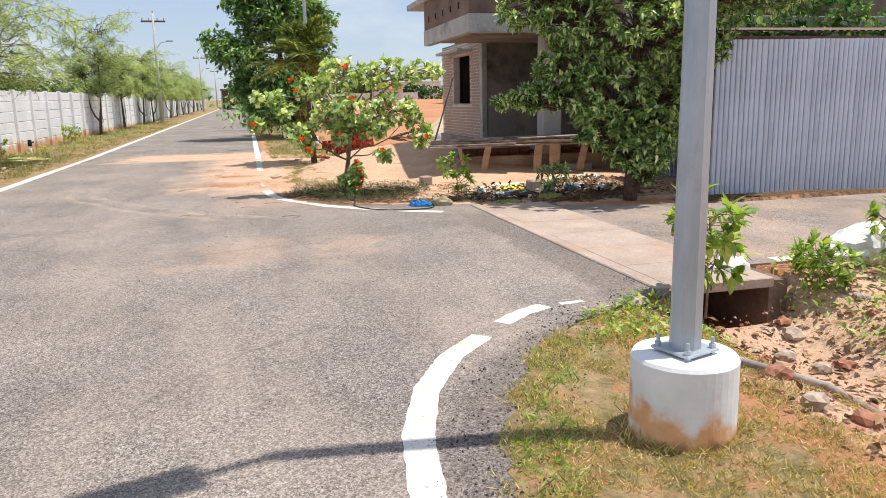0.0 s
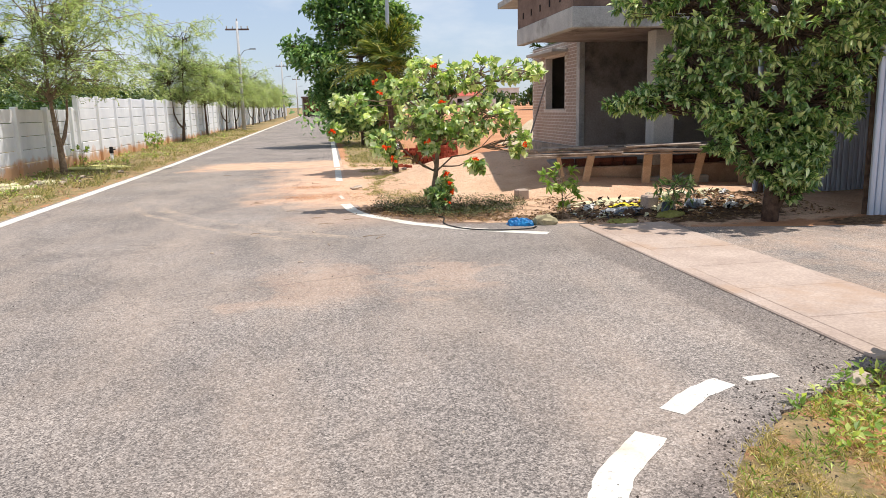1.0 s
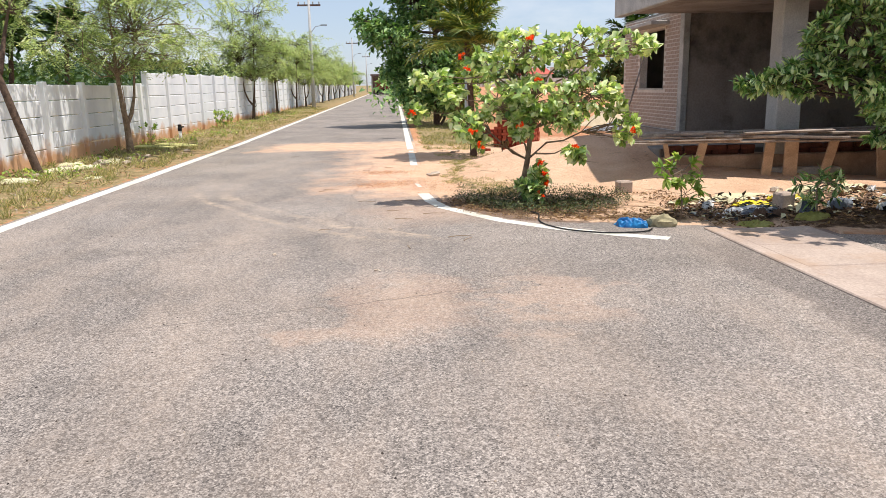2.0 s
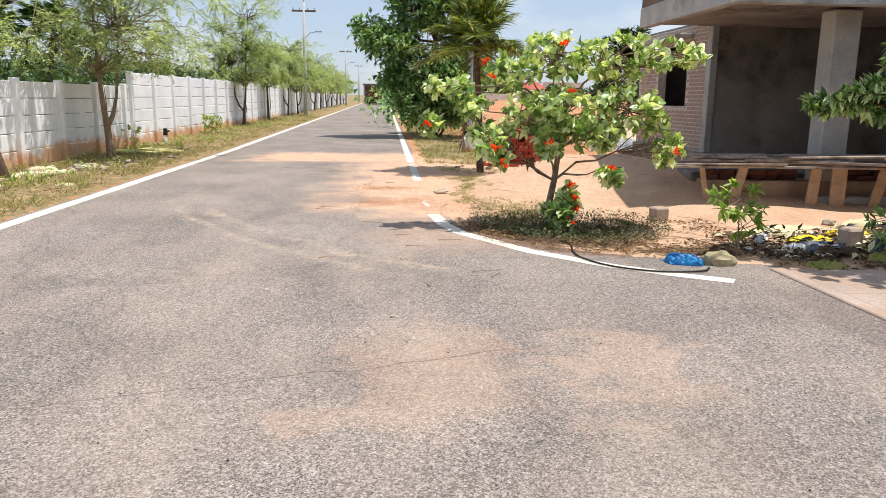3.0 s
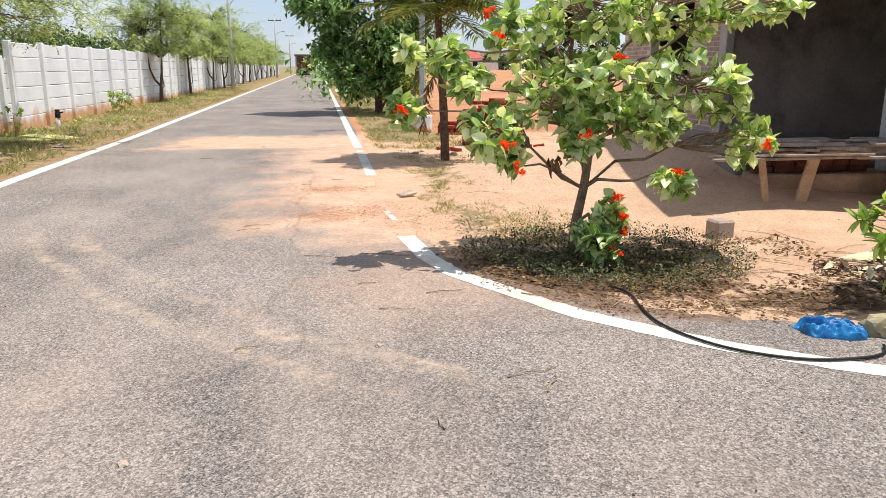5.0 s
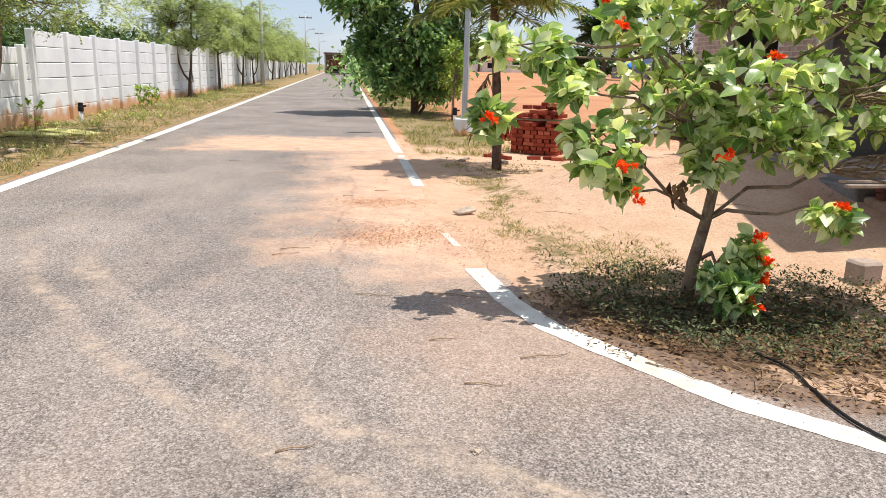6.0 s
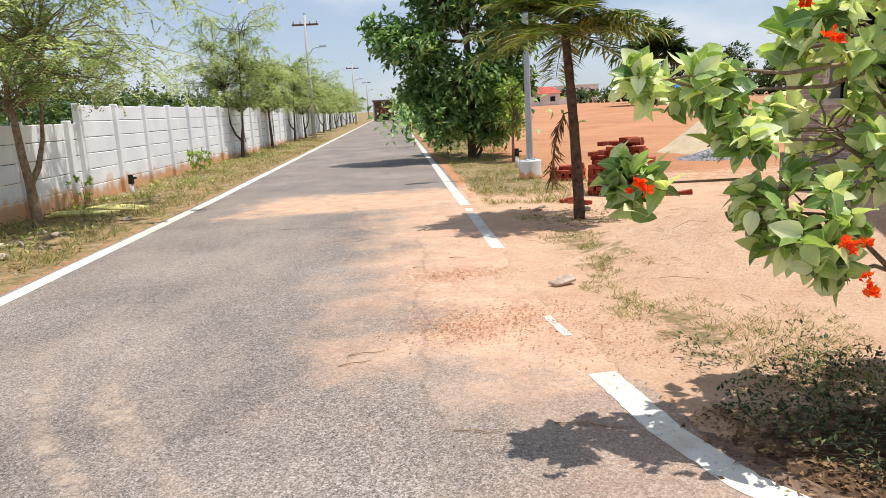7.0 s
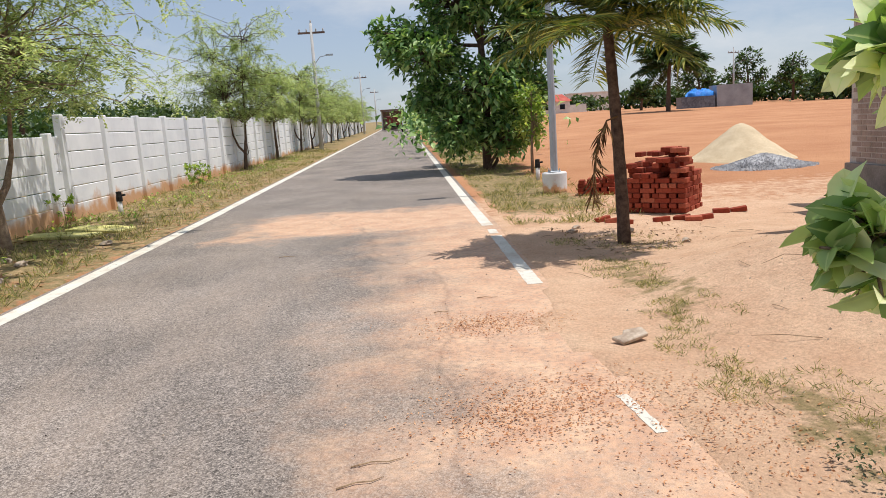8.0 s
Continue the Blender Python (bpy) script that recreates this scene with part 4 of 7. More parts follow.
# ---- lamp posts ----
def lamp_post(m, label, seed):
    p = thing("street_lamp", label, "street lamp", m, "street lamps along the road")
    g = Geo()
    g.lathe([(0.246, -0.15), (0.248, 0.02), (0.247, 0.355), (0.238, 0.372), (0.0, 0.378)], 40)
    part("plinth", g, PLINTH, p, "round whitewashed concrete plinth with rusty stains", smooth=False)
    g = Geo()
    g.box((-0.11, -0.11, 0.388), (0.11, 0.11, 0.402))
    part("base_plate", g, GALV, p, bevel=0.003)
    for sx in (-1, 1):
        for sy in (-1, 1):
            g = Geo()
            g.tube([(sx * 0.086, sy * 0.086, 0.37), (sx * 0.086, sy * 0.086, 0.455)], [0.009, 0.009], 8)
            g.tube([(sx * 0.086, sy * 0.086, 0.402), (sx * 0.086, sy * 0.086, 0.422)], [0.017, 0.017], 6)
            g.tube([(sx * 0.086, sy * 0.086, 0.376), (sx * 0.086, sy * 0.086, 0.388)], [0.017, 0.017], 6)
            part("bolt", g, GALV, p)
    g = Geo()
    g.tube([(0, 0, 0.40), (0, 0, 3.5), (0, 0, 6.3)], [0.074, 0.062, 0.050], 8)
    part("pole", g, GALV, p)
    g = Geo()
    g.tube([(0, 0, 6.2), (-0.03, 0, 6.32), (-0.35, 0, 6.40)], [0.03, 0.03, 0.025], 8)
    part("arm", g, GALV, p)
    g = Geo()
    g.box((-0.84, -0.12, 6.38), (-0.28, 0.12, 6.45))
    part("lamp_head", g, GALV, p, "flat grey lamp head", bevel=0.02)
    return p


lamp_post(pose(2.30, 2.74, -0.01, 0, 0, 18), "grey octagonal steel street lamp bolted to a round plinth", 1)
lamp_post(pose(2.46, 25.9, 0.02, 0, 0, 5), "grey octagonal steel street lamp beside a brick stack", 2)
for yy in (49.0, 72.0, 95.0):
    lamp_post(pose(2.46, yy, float(far_rise(yy)), 0, 0, 5), "distant grey steel street lamp on the verge", 3)


def power_pole(m, label):
    p = thing("power_pole", label, "power pole", m, "power poles")
    g = Geo()
    g.tube([(0, 0, -0.3), (0, 0, 8.0)], [0.15, 0.09], 8)
    part("pole", g, POLECON, p, smooth=True)
    g = Geo()
    g.box((-0.85, -0.05, 7.35), (0.85, 0.05, 7.47))
    part("crossarm", g, RUST, p)
    for xx in (-0.75, -0.3, 0.3, 0.75, 0.0):
        zz = 7.47 if xx else 8.0
        g = Geo().lathe([(0.02, 0), (0.05, 0.05), (0.03, 0.10), (0.05, 0.14), (0.02, 0.2)], 8, (xx, 0, zz))
        part("insulator", g, CONCRETE, p)
    g = Geo()
    g.tube([(0, 0, 5.4), (0.4, 0, 5.9), (0.95, 0, 6.0)], [0.03, 0.03, 0.03], 6)
    g.box((0.8, -0.08, 5.95), (1.25, 0.08, 6.05))
    part("lamp_arm", g, GALV, p)
    return p


power_pole(pose(-5.85, 60, 0.2), "tall concrete power pole with a crossarm and lamp")
for yy in (112.0, 165.0):
    power_pole(pose(-5.6, yy, float(far_rise(yy))), "distant concrete power pole with a crossarm")

# ---- trees ----
def cordia(seed=3):
    lobes = [
        (0.51, 12.62, 1.20, 0.16, 0.22, 0.13, 11), (0.55, 12.62, 1.62, 0.10, 0.18, 0.09, 8), (0.80, 12.65, 1.60, 0.20, 0.30, 0.14, 10), (1.00, 12.60, 1.42, 0.20, 0.30, 0.15, 12),
        (1.15, 12.50, 1.03, 0.26, 0.36, 0.22, 22), (1.34, 12.48, 0.82, 0.13, 0.20, 0.10, 7), (1.40, 12.75, 1.80, 0.30, 0.45, 0.24, 16),
        (2.0, 12.7, 2.02, 0.48, 0.6, 0.30, 32), (2.75, 12.8, 2.02, 0.50, 0.6, 0.30, 32), (3.40, 12.65, 2.02, 0.36, 0.5, 0.22, 20),
        (2.1, 12.5, 1.42, 0.45, 0.55, 0.30, 28), (2.85, 12.55, 1.38, 0.48, 0.5, 0.34, 30), (3.25, 12.45, 1.0, 0.25, 0.35, 0.24, 12), (2.55, 12.5, 1.05, 0.22, 0.25, 0.18, 8),
        (1.65, 13.1, 1.35, 0.3, 0.4, 0.3, 10), (2.10, 12.28, 0.36, 0.15, 0.14, 0.24, 11), (2.52, 12.15, 0.66, 0.20, 0.16, 0.12, 9), (1.85, 12.4, 0.98, 0.2, 0.2, 0.2, 9),
        (2.0, 12.42, 1.08, 0.34, 0.3, 0.24, 16), (1.62, 12.45, 1.25, 0.30, 0.3, 0.22, 12), (2.35, 12.4, 1.15, 0.3, 0.3, 0.2, 12),
    ]
    trunk = [(1.95, 12.72, -0.05), (1.97, 12.72, 0.25), (2.02, 12.70, 0.55), (2.06, 12.68, 0.95), (2.10, 12.70, 1.4)]
    t = tree("flowering_tree", "small broad-leaved tree with orange flowers on the sandy verge", None, trunk, 0.048, lobes, (0.112, 0.074), BARK, LEAF_CORDIA, per=8, limb_r=0.36, seed=seed, dense=1.7, spread=0.11, up=0.16, droop=0.30, tumble=0.75, rosette=True)
    rng = np.random.default_rng(8)
    for fx, fy, fz in ((2.08, 12.17, 0.58), (2.16, 12.15, 0.42), (2.20, 12.2, 0.26), (2.52, 12.05, 0.76), (1.85, 12.2, 1.02), (1.20, 12.12, 0.95), (0.46, 12.35, 1.20), (1.32, 12.2, 0.79), (3.3, 12.15, 0.95), (1.10, 12.3, 1.90), (1.17, 12.25, 1.76), (2.06, 12.15, 1.60), (1.95, 12.2, 2.12), (2.10, 12.12, 0.14)):
        n = 34
        c = rng.integers(0, 4, n)
        heads = rng.normal(0, 0.022, (4, 3))
        P = np.array((fx, fy, fz)) + heads[c]
        D = rng.normal(0, 1, (n, 3)) + np.array((0, -0.6, 0.5))
        V, F = leaves(P, D, rng.normal(0, 1, (n, 3)), rng.uniform(0.026, 0.042, n), rng.uniform(0.020, 0.032, n), 0.2, 0.2, (0.6,), (1.0,))
        part("flower", np_mesh("flower", V, F), FLOWER, t, "bright orange flower head")
    n = 12
    P = np.array((1.66, 12.42, 0.82)) + rng.normal(0, 0.03, (n, 3))
    V, F = leaves(P, rng.normal(0, 0.5, (n, 3)) + np.array((0, 0, -1.0)), rng.normal(0, 1, (n, 3)), rng.uniform(0.07, 0.13, n), rng.uniform(0.04, 0.06, n), 0.45, 0.3)
    part("withered_leaf", np_mesh("withered_leaf", V, F), DRYLEAF, t, "withered brown leaf bunch hanging from a limb")
    return t


cordia()

tree("shade_tree", "dense dark green tree with pale leaf clusters over rubbish", pose(5.95, 10.0, 0), [(0, 0, -0.1), (0.03, 0, 0.5), (0.1, 0.05, 1.2), (0.1, 0.1, 2.2), (0.1, 0.1, 3.2)], 0.11,
     [(-0.3, 0, 1.5, 0.8, 0.7, 0.6, 46), (0.6, 0.1, 1.5, 0.7, 0.7, 0.6, 40), (0.1, 0, 2.4, 1.2, 0.9, 0.6, 70), (-0.8, 0.5, 2.7, 0.6, 0.6, 0.5, 34), (1.2, 0.2, 2.5, 0.7, 0.7, 0.5, 40),
      (-1.20, 0.6, 1.55, 0.60, 0.4, 0.22, 28), (-1.70, 0.85, 1.50, 0.22, 0.3, 0.12, 8), (1.9, -0.3, 3.1, 0.8, 0.6, 0.5, 34), (2.5, -0.4, 3.7, 0.8, 0.6, 0.4, 26), (-1.35, 0.9, 2.9, 0.5, 0.6, 0.4, 18), (1.0, 0.1, 3.2, 0.9, 0.8, 0.5, 36), (0.25, 0, 1.1, 0.55, 0.5, 0.4, 28), (0.1, 0, 3.3, 1.4, 1.1, 0.5, 60), (0.25, -0.1, 0.85, 0.35, 0.4, 0.35, 20), (0.55, 0.1, 1.0, 0.35, 0.4, 0.40, 20), (0.95, 0.2, 1.7, 0.45, 0.5, 0.45, 22), (0.05, -0.15, 0.75, 0.55, 0.5, 0.40, 34), (0.2, -0.2, 0.50, 0.26, 0.25, 0.30, 16), (-0.6, -0.1, 1.1, 0.4, 0.4, 0.35, 20), (-1.0, 0.8, 3.3, 0.7, 0.7, 0.5, 26), (1.25, 0.1, 2.1, 0.4, 0.5, 0.35, 18), (-0.2, 0.3, 4.0, 1.0, 0.9, 0.4, 30), (-0.9, 0.5, 1.9, 0.5, 0.5, 0.4, 24)],
     (0.112, 0.040), DARKBARK, LEAF_GLOSSY, per=23, limb_r=0.42, seed=5, dense=2.6, spread=0.12, up=0.30, droop=0.28, rosette=True)

tree("roadside_tree", "large dark green broad-leaved tree shading the road", pose(1.9, 33.0, 0.05), [(0, 0, -0.2), (0, 0, 1.0), (0.1, 0, 2.2), (0.0, 0.1, 3.6), (0.1, 0.1, 5.0)], 0.14,
     [(-1.6, -0.3, 3.4, 1.2, 1.3, 0.8, 60), (-2.4, 0, 3.9, 0.9, 1.0, 0.5, 36), (-0.6, 0, 4.8, 1.3, 1.4, 0.9, 70), (0.8, 0, 5.3, 1.2, 1.4, 0.9, 60), (1.3, 0.2, 3.8, 1.2, 1.3, 1.0, 60), (0, -0.4, 2.4, 1.5, 1.3, 0.8, 70),
      (-0.4, 0, 6.2, 1.1, 1.2, 0.7, 40), (0.6, 0, 7.0, 0.8, 0.9, 0.6, 22), (-0.9, -0.6, 1.4, 0.8, 0.9, 0.6, 36), (0.5, -0.5, 1.1, 0.9, 0.8, 0.6, 36), (-0.6, 2.8, 1.2, 0.9, 1.8, 0.9, 50), (1.2, 0.2, 2.3, 0.9, 1.0, 0.8, 46), (-1.5, 0.6, 2.3, 0.8, 1.2, 0.6, 40), (1.0, 1.2, 1.1, 0.7, 1.2, 0.8, 40), (1.6, 0.3, 5.0, 0.9, 1.0, 0.8, 36), (-1.5, 0.2, 5.6, 0.8, 0.9, 0.6, 26)],
     (0.25, 0.13), DARKBARK, LEAF_DARK, per=15, limb_r=0.45, seed=7, dense=2.0, spread=0.22, twig=0.006, simple=True, up=0.0)


def feather_tree(seed, height=4.2, shoots=85, sprays=9, reach=2.7, thick=1.0, leaning=False):
    """A thin tree with feathery fronds on long crooked shoots, bunched with gaps between."""
    rng = np.random.default_rng(seed)
    top = thing("feathery_tree", "slender feathery-leaved tree planted along the boundary wall", "tree", group="trees along the wall")
    wood = Geo()
    s = height / 4.2
    trunk = [(0, 0.02, -0.1), (0.0, 0.0, 0.15), (-0.02, -0.03, 0.75), (-0.06, -0.09, 1.3), (-0.10, -0.12, 2.0), (-0.1, -0.2, 3.0 * s), (-0.2, -0.3, 4.1 * s)]
    fork = [(-0.02, -0.02, 0.72), (0.04, 0.22, 1.0), (0.10, 0.38, 1.45), (0.2, 0.5, 2.4 * s), (0.35, 0.75, 3.5 * s)]
    if leaning:
        trunk = [(-0.26 * z, -0.03 * z, z) for z in (-0.1, 0.15, 0.75, 1.4, 2.2, 3.0, 3.9)]
        fork = [(-0.45, -0.05, 1.9), (-0.5, 0.2, 2.2), (-0.5, 0.4, 2.6), (-0.45, 0.6, 3.1), (-0.4, 0.8, 3.7)]
    else:
        wood.tube([(-0.02, -0.05, 0.62), (0.04, -0.24, 0.70), (0.06, -0.20, 1.2), (0.02, -0.22, 1.9)], [0.02, 0.018, 0.014, 0.006], 6)
    wood.tube(trunk, [0.10 * thick, 0.08 * thick, 0.066 * thick, 0.05 * thick, 0.038 * thick, 0.024, 0.010] if not leaning else [0.085, 0.08, 0.074, 0.068, 0.058, 0.04, 0.015], 9)
    wood.tube(fork, [0.05 * thick, 0.045 * thick, 0.034, 0.02, 0.008], 8)
    stems = [trunk[4], trunk[5], trunk[6], fork[3], fork[3], fork[4]]
    P, D, U, L = [], [], [], []
    for _ in range(shoots):
        base = np.array(stems[rng.integers(0, 6)], float) + rng.normal(0, 0.08, 3)
        az = rng.uniform(0, 2 * math.pi)
        rad = reach * rng.uniform(0.12, 1.0)
        end = base + np.array((math.cos(az) * rad * 0.8, math.sin(az) * rad, rng.uniform(-0.55, 0.95) * s))
        end[2] = max(end[2], 2.05 + 0.35 * rng.uniform(0, 1))
        pts = curve_pts(rng, base, end, 0.14, 0.075, 6)
        wood.tube(pts, [0.015, 0.012, 0.010, 0.007, 0.005, 0.002], 4, False)
        for k in range(sprays):
            f = (0.25 + 0.75 * rng.uniform(0, 1) ** 0.6) * 5
            i = min(int(f), 4)
            q = pts[i] + (pts[i + 1] - pts[i]) * (f - i)
            d = rng.normal(0, 1, 3) + 0.5 * (pts[i + 1] - pts[i]) / (np.linalg.norm(pts[i + 1] - pts[i]) + 1e-6)
            d[2] -= 0.35
            d /= np.linalg.norm(d)
            ln = rng.uniform(0.20, 0.40)
            side = np.cross(d, (0, 0, 1.0))
            side /= np.linalg.norm(side) + 1e-6
            for j in range(9):
                b = q + d * ln * (j + 1) / 9 - np.array((0, 0, 0.22 * ln * (j / 9) ** 2))
                for sg in (-1, 1):
                    P.append(b)
                    D.append(sg * side + 0.45 * d + rng.normal(0, 0.15, 3))
                    U.append((0, 0, 1.0))
                    L.append(rng.uniform(0.055, 0.105))
    P, D, U, L = np.array(P), np.array(D), np.array(U) + rng.normal(0, 0.25, (len(P), 3)), np.array(L)
    V, F = leaves(P, D, U, L, L * 0.40, 0.1, 0.15, (0.5,), (1.0,))
    part("trunk", wood, BARK if thick > 1 and not leaning else DARKBARK, top, smooth=True)
    part("crown", np_mesh("crown", V, F), LEAF_FINE, top)
    return top


f1, f2, f3, f4 = feather_tree(11, 5.2, 180, 15, 4.2, 1.15), feather_tree(12, 5.2, 160, 17, 3.0), feather_tree(13, 4.3, 135, 17, 2.4), feather_tree(14, 4.6, 130, 17, 2.6)
f1.matrix_basis = pose(-6.50, 22.1, 0.02, 0, 0, 0)
f2.matrix_basis = pose(-6.95, 41.5, 0.09, 0, 0, 140)
f3.matrix_basis = pose(-6.95, 49.4, 0.14, 0, 0, 30)
f4.matrix_basis = pose(-6.95, 58.5, 0.19, 0, 0, 80)
SMALL = Matrix.Diagonal((0.95, 0.95, 0.88, 1))
f5 = feather_tree(15, 4.8, 24, 9, 2.6, 1.1, leaning=True)
f5.matrix_basis = pose(-6.48, 17.1, 0.02)
for src, x, y, rz in ((f2, -6.9, 64.0, 250), (f4, -6.8, 70, 20), (f2, -6.8, 77, 130), (f3, -6.8, 84, 220), (f4, -6.8, 92, 300), (f2, -6.8, 100, 10), (f3, -6.8, 109, 100), (f4, -6.8, 118, 190), (f3, -6.8, 128, 280)):
    copy_thing(src, pose(x, y, float(far_rise(y)) - 0.02, 0, 0, rz) @ (SMALL if y > 50 else Matrix.Identity(4)))


def palm(name, label, m, trunk_h, fronds, frond_len, r0, seed, lean=0.0, leaflet=None, broad=1.0):
    leaflet = leaflet or LEAF_PALM
    rng = np.random.default_rng(seed)
    top = thing(name, label, "palm tree", m)
    g = Geo()
    n = 14
    pts = [(lean * (i / n) ** 1.5, 0, -0.1 + (trunk_h + 0.1) * i / n) for i in range(n + 1)]
    g.tube(pts, [r0 * (1.15 - 0.35 * i / n) * (1.0 if i % 2 else 0.92) for i in range(n + 1)], 10)
    part("trunk", g, DARKBARK, top, smooth=True)
    for k in range(fronds):
        az = 2 * math.pi * (k * 0.382) + rng.uniform(-0.2, 0.2)
        el = rng.uniform(0.15, 1.45) if k % 6 else rng.uniform(-0.3, 0.2)
        ln = frond_len * rng.uniform(0.75, 1.1)
        base = np.array((lean, 0, trunk_h - 0.1 + 0.25 * el * rng.uniform(0.3, 1)))
        d = np.array((math.cos(az) * math.cos(el), math.sin(az) * math.cos(el), math.sin(el)))
        pts = [base + d * ln * t - np.array((0, 0, 0.27 * ln * t * t)) for t in np.linspace(0, 1, 8)]
        side = np.cross(d, (0, 0, 1.0))
        side /= np.linalg.norm(side) + 1e-6
        P, D, L = [], [], []
        m_leaf = 54
        for j in range(m_leaf):
            t = 0.18 + 0.82 * j / m_leaf
            i = min(int(t * 7), 6)
            q = pts[i] + (pts[i + 1] - pts[i]) * (t * 7 - i)
            tan = (pts[i + 1] - pts[i]) / np.linalg.norm(pts[i + 1] - pts[i])
            for sg in (-1, 1):
                P.append(q)
                D.append(sg * side + 0.7 * tan + np.array((0, 0, 0.25)) + rng.normal(0, 0.22, 3))
                L.append(frond_len * 0.34 * (1 - 0.55 * abs(t - 0.45)) * rng.uniform(0.8, 1.1))
        n_l = len(P)
        U = np.array((0, 0, 1.0)) + rng.normal(0, 0.25, (n_l, 3))
        V, F = leaves(np.array(P), np.array(D), U, np.array(L), np.full(n_l, 0.025 * broad * frond_len / 1.3), 0.15, 0.35, (0.35, 0.7), (1.0, 0.8))
        fr = part("frond", np_mesh("frond", V, F), leaflet, top)
        part("stalk", Geo().tube(pts, list(np.linspace(0.018, 0.004, 8) * max(1.0, frond_len / 1.6)), 5, False), leaflet, fr)
    return top


palm("palm_tree", "young palm with a dark trunk and arching fronds", pose(2.0, 19.6, 0, 0, 0, 180), 2.60, 40, 1.25, 0.072, 21, 0.15, broad=1.2)


rng = np.random.default_rng(5)
stalk = [(1.93, 19.52, 1.48), (1.78, 19.44, 1.44), (1.66, 19.40, 1.22), (1.60, 19.38, 0.90), (1.58, 19.38, 0.55)]
withered = tagged(part("dry_frond", Geo().tube(stalk, [0.012, 0.011, 0.009, 0.006, 0.003], 5), DRYLEAF), "withered brown palm frond hanging from the trunk", "palm frond")
P = np.array([np.array(stalk[i]) * (1 - u) + np.array(stalk[i + 1]) * u for i in range(1, 4) for u in np.linspace(0, 0.95, 12) for _ in (0, 1)])
D = rng.normal(0, 0.45, (len(P), 3)) + np.array((0, 0, -1.0))
V, F = leaves(P, D, rng.normal(0, 1, (len(P), 3)), rng.uniform(0.16, 0.30, len(P)), np.full(len(P), 0.022), 0.3, 0.2)
part("frond_blade", np_mesh("frond_blade", V, F), DRYLEAF, withered)


def shrub(name, label, m, h, clusters, leaf, seed, mat=None, wide=0.5):
    lobes = [(0, 0, h * 0.72, h * wide * 0.6, h * wide * 0.6, h * 0.25, clusters), (h * 0.1, 0.05, h * 0.4, h * wide * 0.5, h * wide * 0.5, h * 0.2, clusters // 2)]
    return tree(name, label, m, [(0, 0, -0.05), (0.01, 0, h * 0.2), (0, 0.01, h * 0.4)], 0.012, lobes, leaf, BARK, mat or LEAF_SHRUB, per=9, limb_r=0.7, seed=seed, spread=0.06, twig=0.0025, category="shrub", up=0.35, rosette=True)


shrub("young_shrub", "young green shrub growing through the litter", pose(3.46, 10.85, 0), 0.80, 12, (0.13, 0.05), 31, wide=0.6)
shrub("leafy_sucker", "dark green leafy shoots at the foot of the flowering tree", pose(2.00, 12.21, 0.0), 0.34, 26, (0.10, 0.06), 36, LEAF_GLOSSY, wide=1.1)
shrub("leafy_shrub", "leafy green shrub beside the drain opening", pose(3.80, 4.78, -0.15), 1.05, 26, (0.14, 0.06), 32, wide=0.55)
shrub("leafy_shrub", "low green shrub on the drain bank", pose(5.0, 4.95, -0.25), 0.62, 26, (0.10, 0.04), 33, wide=0.8)
shrub("leafy_shrub", "thin green shrub beyond the drain", pose(5.75, 5.0, -0.1), 0.80, 12, (0.10, 0.035), 34, wide=0.5)
shrub("leafy_shrub", "low dark shrub among the rubbish", pose(5.0, 10.75, 0.0), 0.55, 18, (0.12, 0.03), 35, LEAF_GLOSSY, wide=0.8)

# ---- small-stuff builders ----
def blob(name, size, seed, sub=2, rough=0.25, flat=True):
    """A lumpy closed body with its underside at z = 0."""
    bm = bmesh.new()
    bmesh.ops.create_icosphere(bm, subdivisions=sub, radius=1.0)
    o = Vector((seed * 7.3, seed * 1.7, seed * 3.1))
    for v in bm.verts:
        f = 1 + rough * noise.noise(v.co * 1.6 + o) + rough * 0.6 * noise.noise(v.co * 4.0 + o)
        v.co = Vector((v.co.x * size[0] * f, v.co.y * size[1] * f, v.co.z * size[2] * f))
        if flat:
            v.co.z = max(v.co.z, -size[2] * 0.55) + size[2] * 0.55
    me = bpy.data.meshes.new(name)
    bm.to_mesh(me)
    bm.free()
    return me


